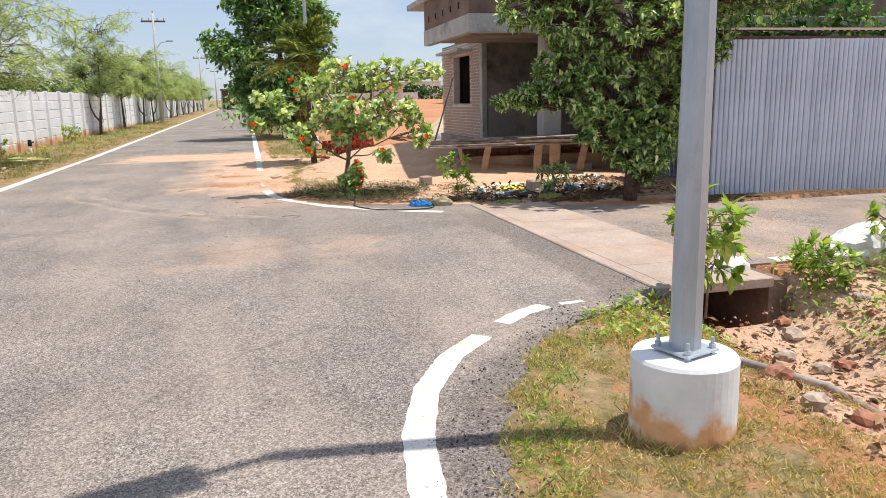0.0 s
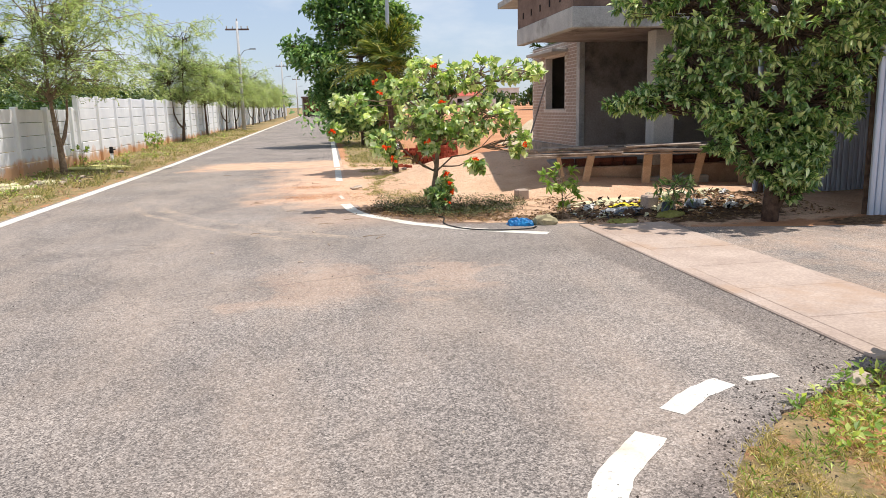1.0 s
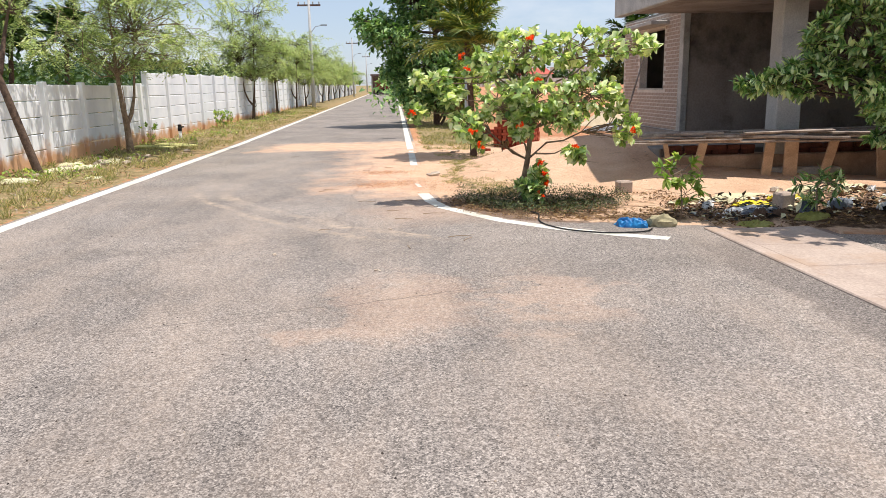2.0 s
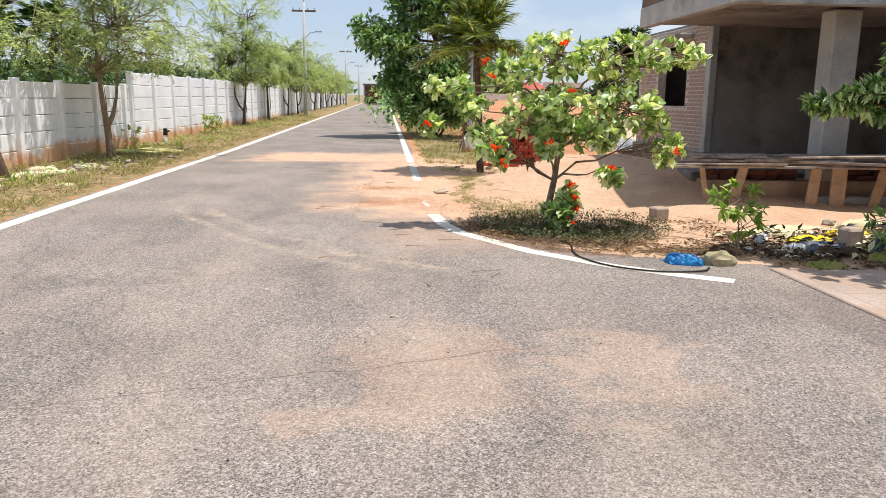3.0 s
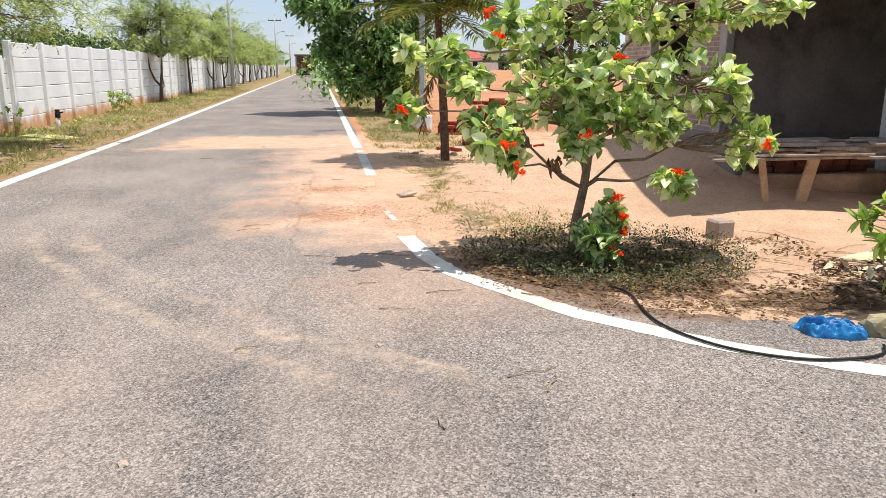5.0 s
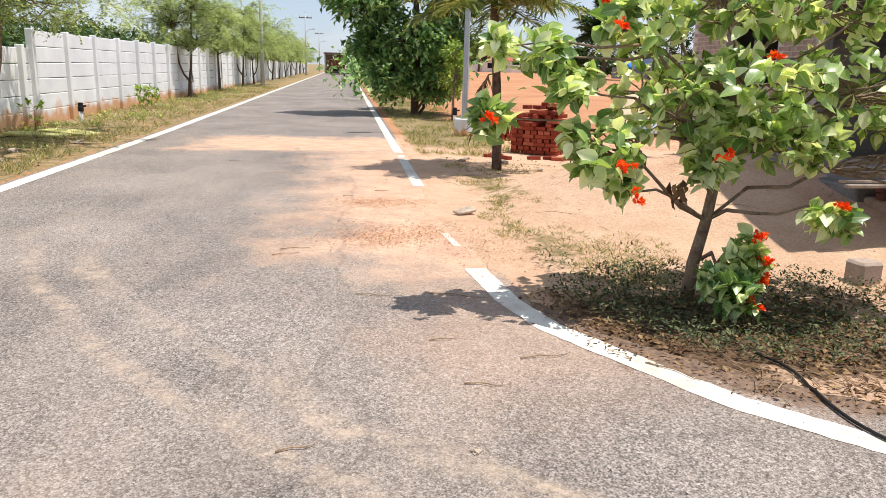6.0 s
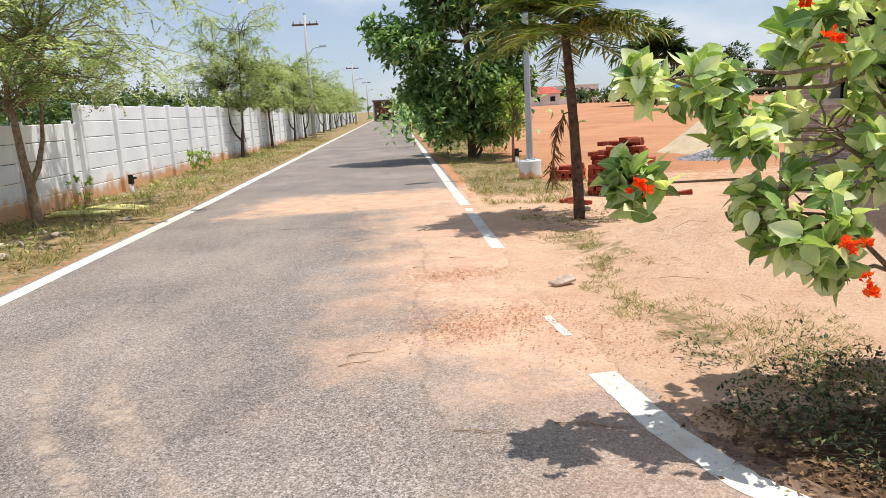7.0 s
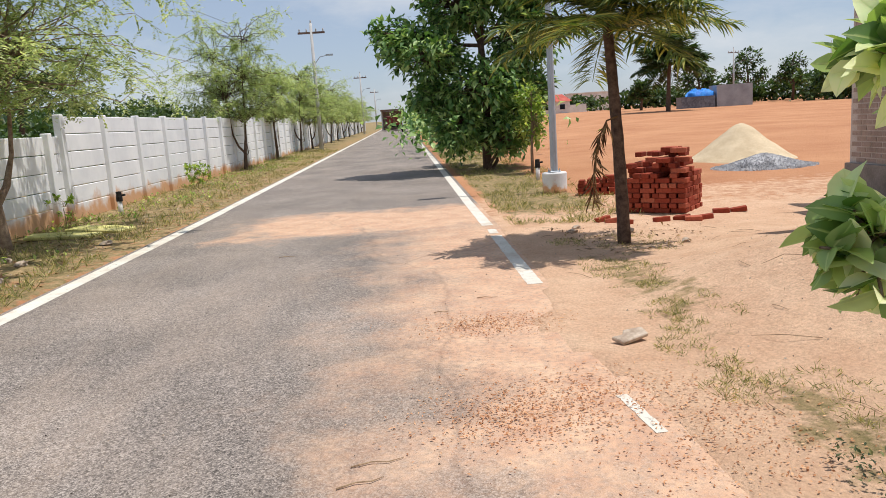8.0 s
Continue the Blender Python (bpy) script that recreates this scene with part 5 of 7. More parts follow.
def crumple(name, sx, sy, h, seed, n=26, fold=1.7):
    """A crumpled sheet lying in folds, closed underneath."""
    o = Vector((seed * 3.7, seed * 9.1, 0))
    vs, fs = [], []
    for j in range(n + 1):
        for i in range(n + 1):
            u, v = 2 * i / n - 1, 2 * j / n - 1
            k = 1 + 0.35 * noise.noise(Vector((u * 1.2, v * 1.2, seed)))
            x, y = u * sx * k * math.sqrt(1 - v * v * 0.45), v * sy * k * math.sqrt(1 - u * u * 0.45)
            p = Vector((x / sx * fold, y / sy * fold, 0)) + o
            r = 1 - abs(noise.noise(p)) * 2.2
            r2 = 1 - abs(noise.noise(p * 2.7)) * 2.0
            edge = 1 - max(abs(u), abs(v)) ** 4
            vs.append((x, y, max(0.004, h * (0.55 * r + 0.35 * r2) * (0.25 + 0.75 * edge)) if edge > 0 else 0.0))
    m = n + 1
    for j in range(n):
        for i in range(n):
            fs.append((j * m + i, j * m + i + 1, (j + 1) * m + i + 1, (j + 1) * m + i))
    g = Geo().put(vs, fs)
    rim = [i for i in range(m)] + [j * m + n for j in range(1, m)] + [n * m + i for i in range(n - 1, -1, -1)] + [j * m for j in range(n - 1, 0, -1)]
    k = len(g.v)
    g.v += [(g.v[i][0], g.v[i][1], -0.01) for i in rim]
    g.f += [(rim[(q + 1) % len(rim)], rim[q], k + q, k + (q + 1) % len(rim)) for q in range(len(rim))]
    return g.mesh(name, True)


def gz(x, y):
    return float(ground_z(np.array([x], float), np.array([y], float))[0])


def surface(x, y):
    """Top of whatever carriageway, slab or soil lies at a place."""
    if ROAD_W < x < ROAD_E or float(inside(np.array([x], float), np.array([y], float), MOUTH)[0]) > 0:
        return float(far_rise(y))
    if 3.5 < x < 4.62 and 5.02 < y < 10.25:
        return 0.016
    return gz(x, y)


def lone(name, me, mat, label, category, m, group="", kind=""):
    return tagged(part(name, me, mat, m=m), label, category, group, kind)


def stuff(name, label, category, V, F, mat):
    me = np_mesh(name, V, F)
    me.materials.append(mat)
    return tagged(new(name, me), label, category, kind="stuff")


def tufts(name, label, pts, h, blades, mat, seed, lean=0.6, width=0.006):
    """Grass: at each point a few thin bent blades."""
    r = np.random.default_rng(seed)
    P = np.repeat(np.array(pts), blades, axis=0)
    n = len(P)
    P = P + np.concatenate([r.normal(0, 0.025, (n, 2)), np.zeros((n, 1))], axis=1)
    D = np.concatenate([r.normal(0, lean, (n, 2)), np.ones((n, 1))], axis=1)
    U = np.concatenate([r.normal(0, 1, (n, 2)), np.zeros((n, 1))], axis=1) + 1e-3
    L = h * r.uniform(0.5, 1.3, n)
    V, F = leaves(P, D, U, L, np.full(n, width) * r.uniform(0.7, 1.4, n), 0.0, 0.35, (0.5,), (0.9,))
    return stuff(name, label, "grass", V, F, mat)


def scatter(n, seed, x0, x1, y0, y1, keep=None, near=None):
    r = np.random.default_rng(seed)
    x, y = r.uniform(x0, x1, n), r.uniform(y0, y1, n)
    if near:
        y = y0 + (y1 - y0) * r.uniform(0, 1, n) ** near
    if keep is not None:
        k = keep(x, y)
        x, y = x[k], y[k]
    return np.stack([x, y, ground_z(x, y)], axis=1)


# ---- grass, weeds and fallen leaves ----
patchy = lambda s: (lambda x, y: np_noise(x * 1.5, y * 1.5, s) > -0.15)
off_road = lambda x, y: (inside(x, y, MOUTH) < 0.05) & (np_noise(x * 2.2, y * 2.2, 2) > -0.45)
tufts("verge_grass", "dry olive grass along the foot of the boundary wall", scatter(5200, 1, -7.2, -4.62, 8, 60, patchy(1), 1.5), 0.15, 6, GRASS, 2, 0.7, 0.010)
tufts("verge_grass", "short dry grass round the lamp plinth", scatter(13000, 3, 1.1, 3.5, 0.8, 4.9, lambda x, y: off_road(x, y) & (np_noise(x * 5, y * 5, 4) > -0.4)), 0.040, 5, LAWN, 4, 1.1, 0.0052)
tufts("verge_grass", "grass on the verge by the far lamp post", scatter(2600, 5, 0.95, 3.4, 21.5, 45, patchy(3), 1.4), 0.11, 6, GRASS, 6, 0.8, 0.009)
clump = lambda cx, cy, n, sd, sp=0.10: scatter(n, sd, cx - sp * 1.6, cx + sp * 1.6, cy - sp * 2.2, cy + sp * 2.2, lambda x, y: ((x - cx) / (1.6 * sp)) ** 2 + ((y - cy) / (2.2 * sp)) ** 2 < 1)
spots = np.concatenate([clump(1.34, 16.3, 60, 71), clump(1.3, 15.85, 40, 72, 0.08), clump(1.16, 15.5, 50, 73), clump(1.22, 15.1, 40, 74, 0.08), clump(1.17, 14.75, 60, 75), clump(1.34, 19.8, 60, 76, 0.14), clump(1.75, 13.5, 260, 78, 0.26), clump(2.1, 14.0, 120, 79, 0.2), clump(1.45, 17.0, 40, 77, 0.07), scatter(260, 7, 1.15, 1.75, 15.6, 18.6, patchy(4)), scatter(240, 8, 1.0, 1.8, 13.4, 14.9, patchy(5)), scatter(160, 9, 1.3, 2.5, 18.7, 20.2, patchy(6))])
tufts("weed_patch", "thin weeds on the sandy verge", spots, 0.05, 7, GRASS, 10, 0.9, 0.0045)


def leaf_field(name, label, category, pts, L, mat, seed, up=0.5, flat=0.0):
    r = np.random.default_rng(seed)
    n = len(pts)
    P = np.array(pts) + np.stack([np.zeros(n), np.zeros(n), r.uniform(0.006, 0.006 + flat, n)], axis=1)
    D = np.concatenate([r.normal(0, 1, (n, 2)), r.normal(up, 0.25, (n, 1))], axis=1)
    U = np.array((0, 0, 1.0)) + r.normal(0, 0.3, (n, 3))
    ln = L * r.uniform(0.5, 1.2, n)
    V, F = leaves(P, D, U, ln, ln * 0.45, 0.2, 0.2, (0.45,), (1.0,))
    return stuff(name, label, category, V, F, mat)


under = lambda x, y: (inside(x, y, MOUTH) < -0.12) & (((x - 2.15) / 1.25) ** 2 + ((y - 12.5) / 0.95) ** 2 < 1)
leaf_field("low_weeds", "low dark green weeds under the flowering tree", "weeds", np.concatenate([scatter(10500, 11, 0.9, 3.5, 11.4, 13.6, under), scatter(1500, 71, 1.15, 2.1, 12.5, 13.9, lambda x, y: np_noise(x * 3, y * 3, 3) > -0.05)]), 0.036, LEAF_WEED, 12, 0.75, 0.10)
leaf_field("low_weeds", "low green weeds under the lamp beside the drain", "weeds", scatter(700, 13, 2.5, 3.6, 3.9, 4.95, off_road), 0.06, LEAF_SHRUB, 14, 0.8, 0.08)
leaf_field("low_weeds", "green weeds on the drain bank", "weeds", scatter(900, 15, 4.7, 6.6, 3.9, 5.5), 0.08, LEAF_SHRUB, 16, 0.9, 0.15)
litter_on = lambda x, y: inside(x, y, MOUTH) < 0.0
leaf_field("fallen_leaves", "dry brown leaves under the flowering tree", "leaves", scatter(3000, 17, 0.8, 4.0, 11.0, 12.9, lambda x, y: litter_on(x, y) & (np_noise(x * 2, y * 2, 7) > -0.2)), 0.06, DRYLEAF, 18, 0.05, 0.012)
leaf_field("fallen_leaves", "dry brown leaves under the dense tree", "leaves", scatter(1500, 19, 3.6, 7.2, 10.3, 11.9), 0.07, DRYLEAF, 20, 0.1, 0.02)
leaf_field("fallen_leaves", "dry leaves and twigs on the drain bank", "leaves", scatter(1500, 21, 2.9, 5.8, 1.0, 5.0), 0.085, DRYLEAF, 22, 0.15, 0.03)
tufts("verge_grass", "green grass tufts round the lamp plinth", np.array([(2.30 + 0.27 * math.cos(a) + 0.03 * math.sin(9 * a), 2.74 + 0.27 * math.sin(a), gz(2.30 + 0.27 * math.cos(a), 2.74 + 0.27 * math.sin(a))) for a in np.linspace(0, 6.28, 90)]), 0.075, 6, LAWN, 47, 0.8, 0.006)
tufts("verge_grass", "green grass along the broken asphalt edge", scatter(3600, 48, 1.1, 3.4, 1.2, 4.9, lambda x, y: (inside(x, y, MOUTH) < -0.02) & (inside(x, y, MOUTH) > -0.32) & (np_noise(x * 4, y * 4, 6) > -0.2)), 0.055, 5, LEAF_SHRUB, 49, 1.0, 0.007)
leaf_field("fallen_leaves", "dry leaves along the boundary wall", "leaves", scatter(2400, 23, -7.2, -4.7, 9, 40, patchy(8), 1.3), 0.08, DRYLEAF, 24, 0.1, 0.02)
leaf_field("fallen_leaves", "dry leaves round the young palm", "leaves", scatter(170, 25, 1.3, 3.0, 18.9, 20.8), 0.06, DRYLEAF, 26, 0.1, 0.02)
leaf_field("low_weeds", "green weeds along the boundary wall", "weeds", scatter(2600, 27, -7.2, -5.2, 14, 50, lambda x, y: np_noise(x * 0.8, y * 0.8, 5) > 0.1, 1.2), 0.10, LEAF_SHRUB, 28, 0.9, 0.12)


def grit(name, label, pts, size, mat, seed):
    """Loose pebbles and crumbs, each a small rough tetrahedral lump."""
    r = np.random.default_rng(seed)
    n = len(pts)
    base = np.array([(1, 0, -0.3), (-0.5, 0.87, -0.3), (-0.5, -0.87, -0.3), (0.1, 0.05, 0.8), (0.6, 0.5, 0.35)])
    s = size * r.uniform(0.35, 1.0, n) ** 1.5
    V = np.array(pts)[:, None, :] + base[None] * s[:, None, None] * r.uniform(0.6, 1.3, (n, 5, 3))
    a = r.uniform(0, 6.3, n)
    d = V - np.array(pts)[:, None, :]
    V[:, :, 0] = np.array(pts)[:, None, 0] + d[:, :, 0] * np.cos(a)[:, None] - d[:, :, 1] * np.sin(a)[:, None]
    V[:, :, 1] = np.array(pts)[:, None, 1] + d[:, :, 0] * np.sin(a)[:, None] + d[:, :, 1] * np.cos(a)[:, None]
    one = [(0, 2, 1), (0, 1, 4), (0, 4, 3), (0, 3, 2), (1, 2, 3), (1, 3, 4)]
    return stuff(name, label, "gravel", V.reshape(-1, 3), [tuple(5 * i + q for q in f) for i in range(n) for f in one], mat)


STONE = plain("field_stone", (0.60, 0.52, 0.45), (0.80, 0.74, 0.67), 8, 40, 0.9)
REDSTONE = plain("red_laterite", (0.56, 0.37, 0.29), (0.77, 0.56, 0.46), 8, 40, 0.95)
GREYSTONE = plain("crushed_granite", (0.50, 0.50, 0.51), (0.74, 0.74, 0.75), 4, 30, 0.85)
DARKGRIT = plain("bitumen_crumb", (0.20, 0.18, 0.17), (0.36, 0.32, 0.29), 8, 40, 0.9)


def flat_pts(n, seed, x0, x1, y0, y1, keep=None):
    p = scatter(n, seed, x0, x1, y0, y1, keep)
    p[:, 2] = np.where((p[:, 0] < ROAD_E) | (inside(p[:, 0], p[:, 1], MOUTH) > 0), far_rise(p[:, 1]) + 0.001, p[:, 2])
    return p


grit("road_grit", "pale grit and crumbs scattered on the asphalt", flat_pts(700, 31, -3.8, 3.3, 2.6, 16), 0.009, STONE, 32)
grit("road_grit", "dark crumbs scattered on the asphalt", flat_pts(500, 33, -3.5, 3.3, 2.6, 20), 0.010, DARKGRIT, 34)
grit("sand_crumbs", "reddish clods in the sand on the road edge", flat_pts(4200, 35, -0.5, 1.8, 13.6, 19.0, lambda x, y: (np.exp(-(((x - 0.0) / 0.45) ** 2 + ((y - 16.45) / 0.35) ** 2)) + np.exp(-(((x + 0.05) / 0.5) ** 2 + ((y - 14.6) / 0.45) ** 2)) + np.exp(-(((x - 0.9) / 0.4) ** 2 + ((y - 14.2) / 0.6) ** 2)) + 0.10) > np.abs(np.sin(x * 91.7 + y * 57.3))), 0.005, REDSTONE, 36)
def blots(n, seed, *spots):
    r = np.random.default_rng(seed)
    k = r.integers(0, len(spots), n)
    S = np.array(spots)[k]
    x, y = S[:, 0] + r.normal(0, 1, n) * S[:, 2], S[:, 1] + r.normal(0, 1, n) * S[:, 3]
    on = (x < ROAD_E) | (inside(x, y, MOUTH) > 0)
    return np.stack([x, y, np.where(on, far_rise(y), ground_z(x, y))], axis=1)


leaf_field("reddish_chaff", "reddish dry chaff drifted on the sandy road edge", "debris", blots(3800, 101, (0.0, 16.45, 0.28, 0.16), (-0.05, 14.6, 0.30, 0.20), (0.9, 14.2, 0.30, 0.40), (0.3, 14.9, 0.35, 0.2)), 0.023, DEBRIS, 102, 0.1, 0.012)
leaf_field("fallen_leaves", "dark dry leaves between the white line and the flowering tree", "leaves", flat_pts(3400, 103, 0.75, 3.3, 10.6, 12.9, lambda x, y: np.abs(np.hypot(x - 2.6, y - 12.6) - 1.55 - 0.12 * np_noise(x * 5, y * 5, 3)) < 0.22), 0.038, DRYLEAF, 104, 0.1, 0.015)
grit("bank_rubble", "small red rubble on the drain bank", scatter(2600, 37, 2.9, 5.4, 1.2, 5.0), 0.020, REDSTONE, 38)
grit("bank_rubble", "pale broken chips on the drain bank", scatter(1500, 45, 2.9, 5.4, 1.2, 5.0), 0.022, STONE, 46)
grit("yard_crumbs", "small stones and clods on the sandy yard", scatter(900, 39, 1.0, 6.0, 13, 24), 0.014, STONE, 40)
grit("asphalt_crumbs", "broken bitumen crumbs along the road edge", flat_pts(5500, 41, 1.0, 3.6, 1.4, 5.6, lambda x, y: np.abs(inside(x, y, MOUTH) + 0.02) < 0.28 + 0.2 * np_noise(x * 4, y * 4, 2)), 0.012, DARKGRIT, 42)
grit("chips_by_wall", "pale stones among the verge grass", scatter(500, 43, -7.1, -4.6, 10, 36), 0.035, STONE, 44)

# ---- deck of planks on props in front of the porch ----
r = random.Random(12)
deck = thing("plank_deck", "rough working deck of weathered planks on leaning props", "scaffold deck")
for i in range(34):
    L = r.uniform(0.9, 2.6)
    x0 = r.uniform(3.75, 8.9 - L * 0.6) if i else 3.72
    y = 13.74 + 0.066 * (i % 15)
    z = 0.655 + 0.022 * (i % 4) + 0.03 * (i // 15) + r.uniform(-0.006, 0.010)
    w = r.uniform(0.035, 0.085)
    g = Geo().box((0, -w, 0), (L, w, r.uniform(0.022, 0.042)))
    part("plank", g, PLANK, deck, bevel=0.006, m=pose(x0, y, z, r.uniform(-7, 7), r.uniform(-1.6, 1.6), r.uniform(-9, 9)))
for i, x0 in enumerate((3.70, 5.3, 6.9)):
    g = Geo().box((0, -0.03, 0), (1.75, 0.03, 0.03))
    part("plank", g, PLANK, deck, bevel=0.006, m=pose(x0, 13.66 + 0.015 * i, 0.63, 0, r.uniform(-0.8, 0.8), r.uniform(-1, 1)))
for x, lean, w in ((4.38, -12, 0.07), (4.90, 13, 0.13), (5.98, 5, 0.16), (6.34, 0, 0.22), (6.95, 14, 0.15), (7.8, -6, 0.14)):
    b = gz(x, 13.86) - 0.03
    g = Geo().box((-w / 2, -0.018, 0), (w / 2, 0.018, (0.66 - b) / math.cos(radians(lean))))
    part("prop", g, RAWPLANK, deck, "raw orange shuttering plank used as prop", bevel=0.005, m=pose(x - math.tan(radians(lean)) * 0.3, 13.84, b, 0, lean, 0))
# loose bricks under the deck
brick_me = Geo().box((-0.112, -0.053, -0.036), (0.112, 0.053, 0.036)).mesh("brick", bevel=0.006)
# darker copy of the brick red: the deck's shade is in the colour
SHADED_RED = plain("shaded_red_brick", (0.33, 0.20, 0.17), (0.46, 0.29, 0.24), 5.0, 40, 0.95)
dark_brick = Geo().box((-0.112, -0.053, -0.036), (0.112, 0.053, 0.036)).mesh("brick", bevel=0.006)
for i in range(44):
    x, k = 4.72 + 0.235 * (i % 22) + r.uniform(-0.02, 0.02), i // 22
    if not 6.12 < x < 6.80 and (k == 0 or r.random() < 0.72):
        lone("brick", dark_brick, SHADED_RED, "red brick with shade in its colour, stacked on the plinth under the deck", "brick", pose(x, 14.42 + r.uniform(-0.04, 0.04), 0.437 + 0.074 * k, 0, 0, r.uniform(-9, 9)), "bricks under the deck")
g = Geo().tube([(4.75, 17.6, 0.46), (5.55, 18.6, 2.1)], [0.022, 0.016], 7)
lone("leaning_pole", g.mesh("leaning_pole", True), PLANK, "thin wooden pole leaning against the brick wall", "pole", None)


# ---- brick stacks ----
def brick_stack(label, m, nx, ny, rows, seed, broken=0.5):
    st = thing("brick_stack", label, "brick stack", m)
    rr = random.Random(seed)
    for k in range(rows):
        for j in range(ny):
            for i in range(nx):
                edge = (k / rows) ** 2
                if k > rows * 0.45 and rr.random() < edge * broken * (1.3 if i < nx / 2 else 0.7):
                    continue
                a = 90 * (k % 2)
                px, py = (i - (nx - 1) / 2) * 0.236, (j - (ny - 1) / 2) * 0.117
                if k % 2:
                    px, py = (j - (ny - 1) / 2) * 0.117 * nx * 0.236 / (ny * 0.117), (i - (nx - 1) / 2) * 0.236 * ny * 0.117 / (nx * 0.236)
                part("brick", brick_me, BRICK, st, m=pose(px + rr.uniform(-0.012, 0.012), py + rr.uniform(-0.012, 0.012), 0.037 + 0.0745 * k, 0, 0, a + rr.uniform(-4, 4)))
    return st


brick_stack("rough stack of red bricks beside the young palm", pose(3.42, 22.25, gz(3.4, 22.2), 0, 0, -38), 4, 7, 13, 3, 1.1)
brick_stack("low broken stack of red bricks behind the palm", pose(3.15, 25.2, gz(3.15, 25.2), 0, 0, -20), 3, 5, 5, 5, 0.9)
for i in range(11):
    a, d = r.uniform(3.6, 6.0), r.uniform(0.75, 1.15)
    x, y = 3.1 + d * math.cos(a) * 1.25, 22.0 + d * math.sin(a)
    if not (abs(x - 3.42) < 0.62 and abs(y - 22.25) < 0.62) and x > 2.2:
        lone("brick", brick_me, BRICK, "loose red brick on the sandy yard", "brick", pose(x, y, gz(x, y) + 0.03, r.uniform(-10, 10), r.uniform(-10, 10), r.uniform(0, 180)), "loose bricks")


# ---- heaps of sand and gravel in the field ----
def heap(name, label, x, y, rx, ry, h, mat, seed, lumps=0):
    n, mrings = 40, 14
    vs = [(0, 0, h)]
    fs = []
    for i in range(1, mrings + 1):
        t = i / mrings
        for k in range(n):
            a = 2 * math.pi * k / n
            w = 1 + 0.14 * noise.noise(Vector((math.cos(a) * 1.3, math.sin(a) * 1.3, seed)))
            z = h * (1 - t ** 1.35) ** 1.45 + 0.09 * h * noise.noise(Vector((math.cos(a) * t * 4, math.sin(a) * t * 4, seed + 3))) * (1 - t) - (0.06 if i == mrings else 0)
            vs.append((rx * t * w * math.cos(a), ry * t * w * math.sin(a), z))
    for k in range(n):
        fs.append((0, 1 + k, 1 + (k + 1) % n))
        for i in range(mrings - 1):
            p, q = 1 + i * n + k, 1 + i * n + (k + 1) % n
            fs.append((p, p + n, q + n, q))
    z0 = gz(x, y)
    hp = lone(name, Geo().put(vs, fs).mesh(name, True), mat, label, "heap", pose(x, y, z0))
    if lumps:
        rr = np.random.default_rng(seed)
        t, a = rr.uniform(0, 1, lumps) ** 0.5, rr.uniform(0, 6.283, lumps)
        pts = np.stack([rx * 1.08 * t * np.cos(a), ry * 1.08 * t * np.sin(a), np.maximum(h * (1 - t ** 1.35) ** 1.45, 0.0)], axis=1)
        s = grit("gravel", "grey crushed stone lying on the heap", pts, 0.055, mat, seed)
        s.parent = hp
        del s["category"]
    return hp


HEAPSAND = plain("heap_sand", (0.74, 0.66, 0.54), (0.84, 0.77, 0.65), 2, 40, 0.95)
heap("sand_mound", "cone of pale building sand in the open field", 8.75, 31.2, 1.55, 1.7, 0.98, HEAPSAND, 2)
heap("gravel_mound", "low grey heap of crushed stone before the sand", 8.05, 28.4, 1.15, 0.9, 0.34, GREYSTONE, 4, 2200)

# ---- rubbish, cloth, hose and stones by the drain ----
WHITE = plain("dirty_white_plastic", (0.80, 0.79, 0.77), (0.92, 0.91, 0.90), 5, 30, 0.6, bump=0.5, dist=0.02, stain=(0.62, 0.56, 0.50))
YELLOW = plain("yellow_sack", (0.86, 0.76, 0.10), (0.95, 0.86, 0.22), 5, 60, 0.6, stain=(0.55, 0.48, 0.25))
PALEY = plain("faded_sack", (0.80, 0.76, 0.60), (0.88, 0.85, 0.72), 5, 60, 0.8, stain=(0.62, 0.58, 0.44))
GREYBAG = plain("grey_plastic", (0.34, 0.36, 0.40), (0.50, 0.53, 0.57), 5, 40, 0.45, stain=(0.25, 0.25, 0.26))
GREENBAG = plain("olive_sack", (0.52, 0.51, 0.24), (0.64, 0.62, 0.36), 5, 60, 0.8)
BLUE = plain("blue_cloth", (0.01, 0.29, 0.54), (0.09, 0.53, 0.76), 12, 60, 0.45, spec=0.5, bump=0.5)
BLACK = plain("black_plastic", (0.08, 0.08, 0.08), (0.16, 0.15, 0.15), 8, 60, 0.5)
BROWN = plain("brown_waste", (0.30, 0.22, 0.17), (0.48, 0.38, 0.30), 7, 40, 0.9)

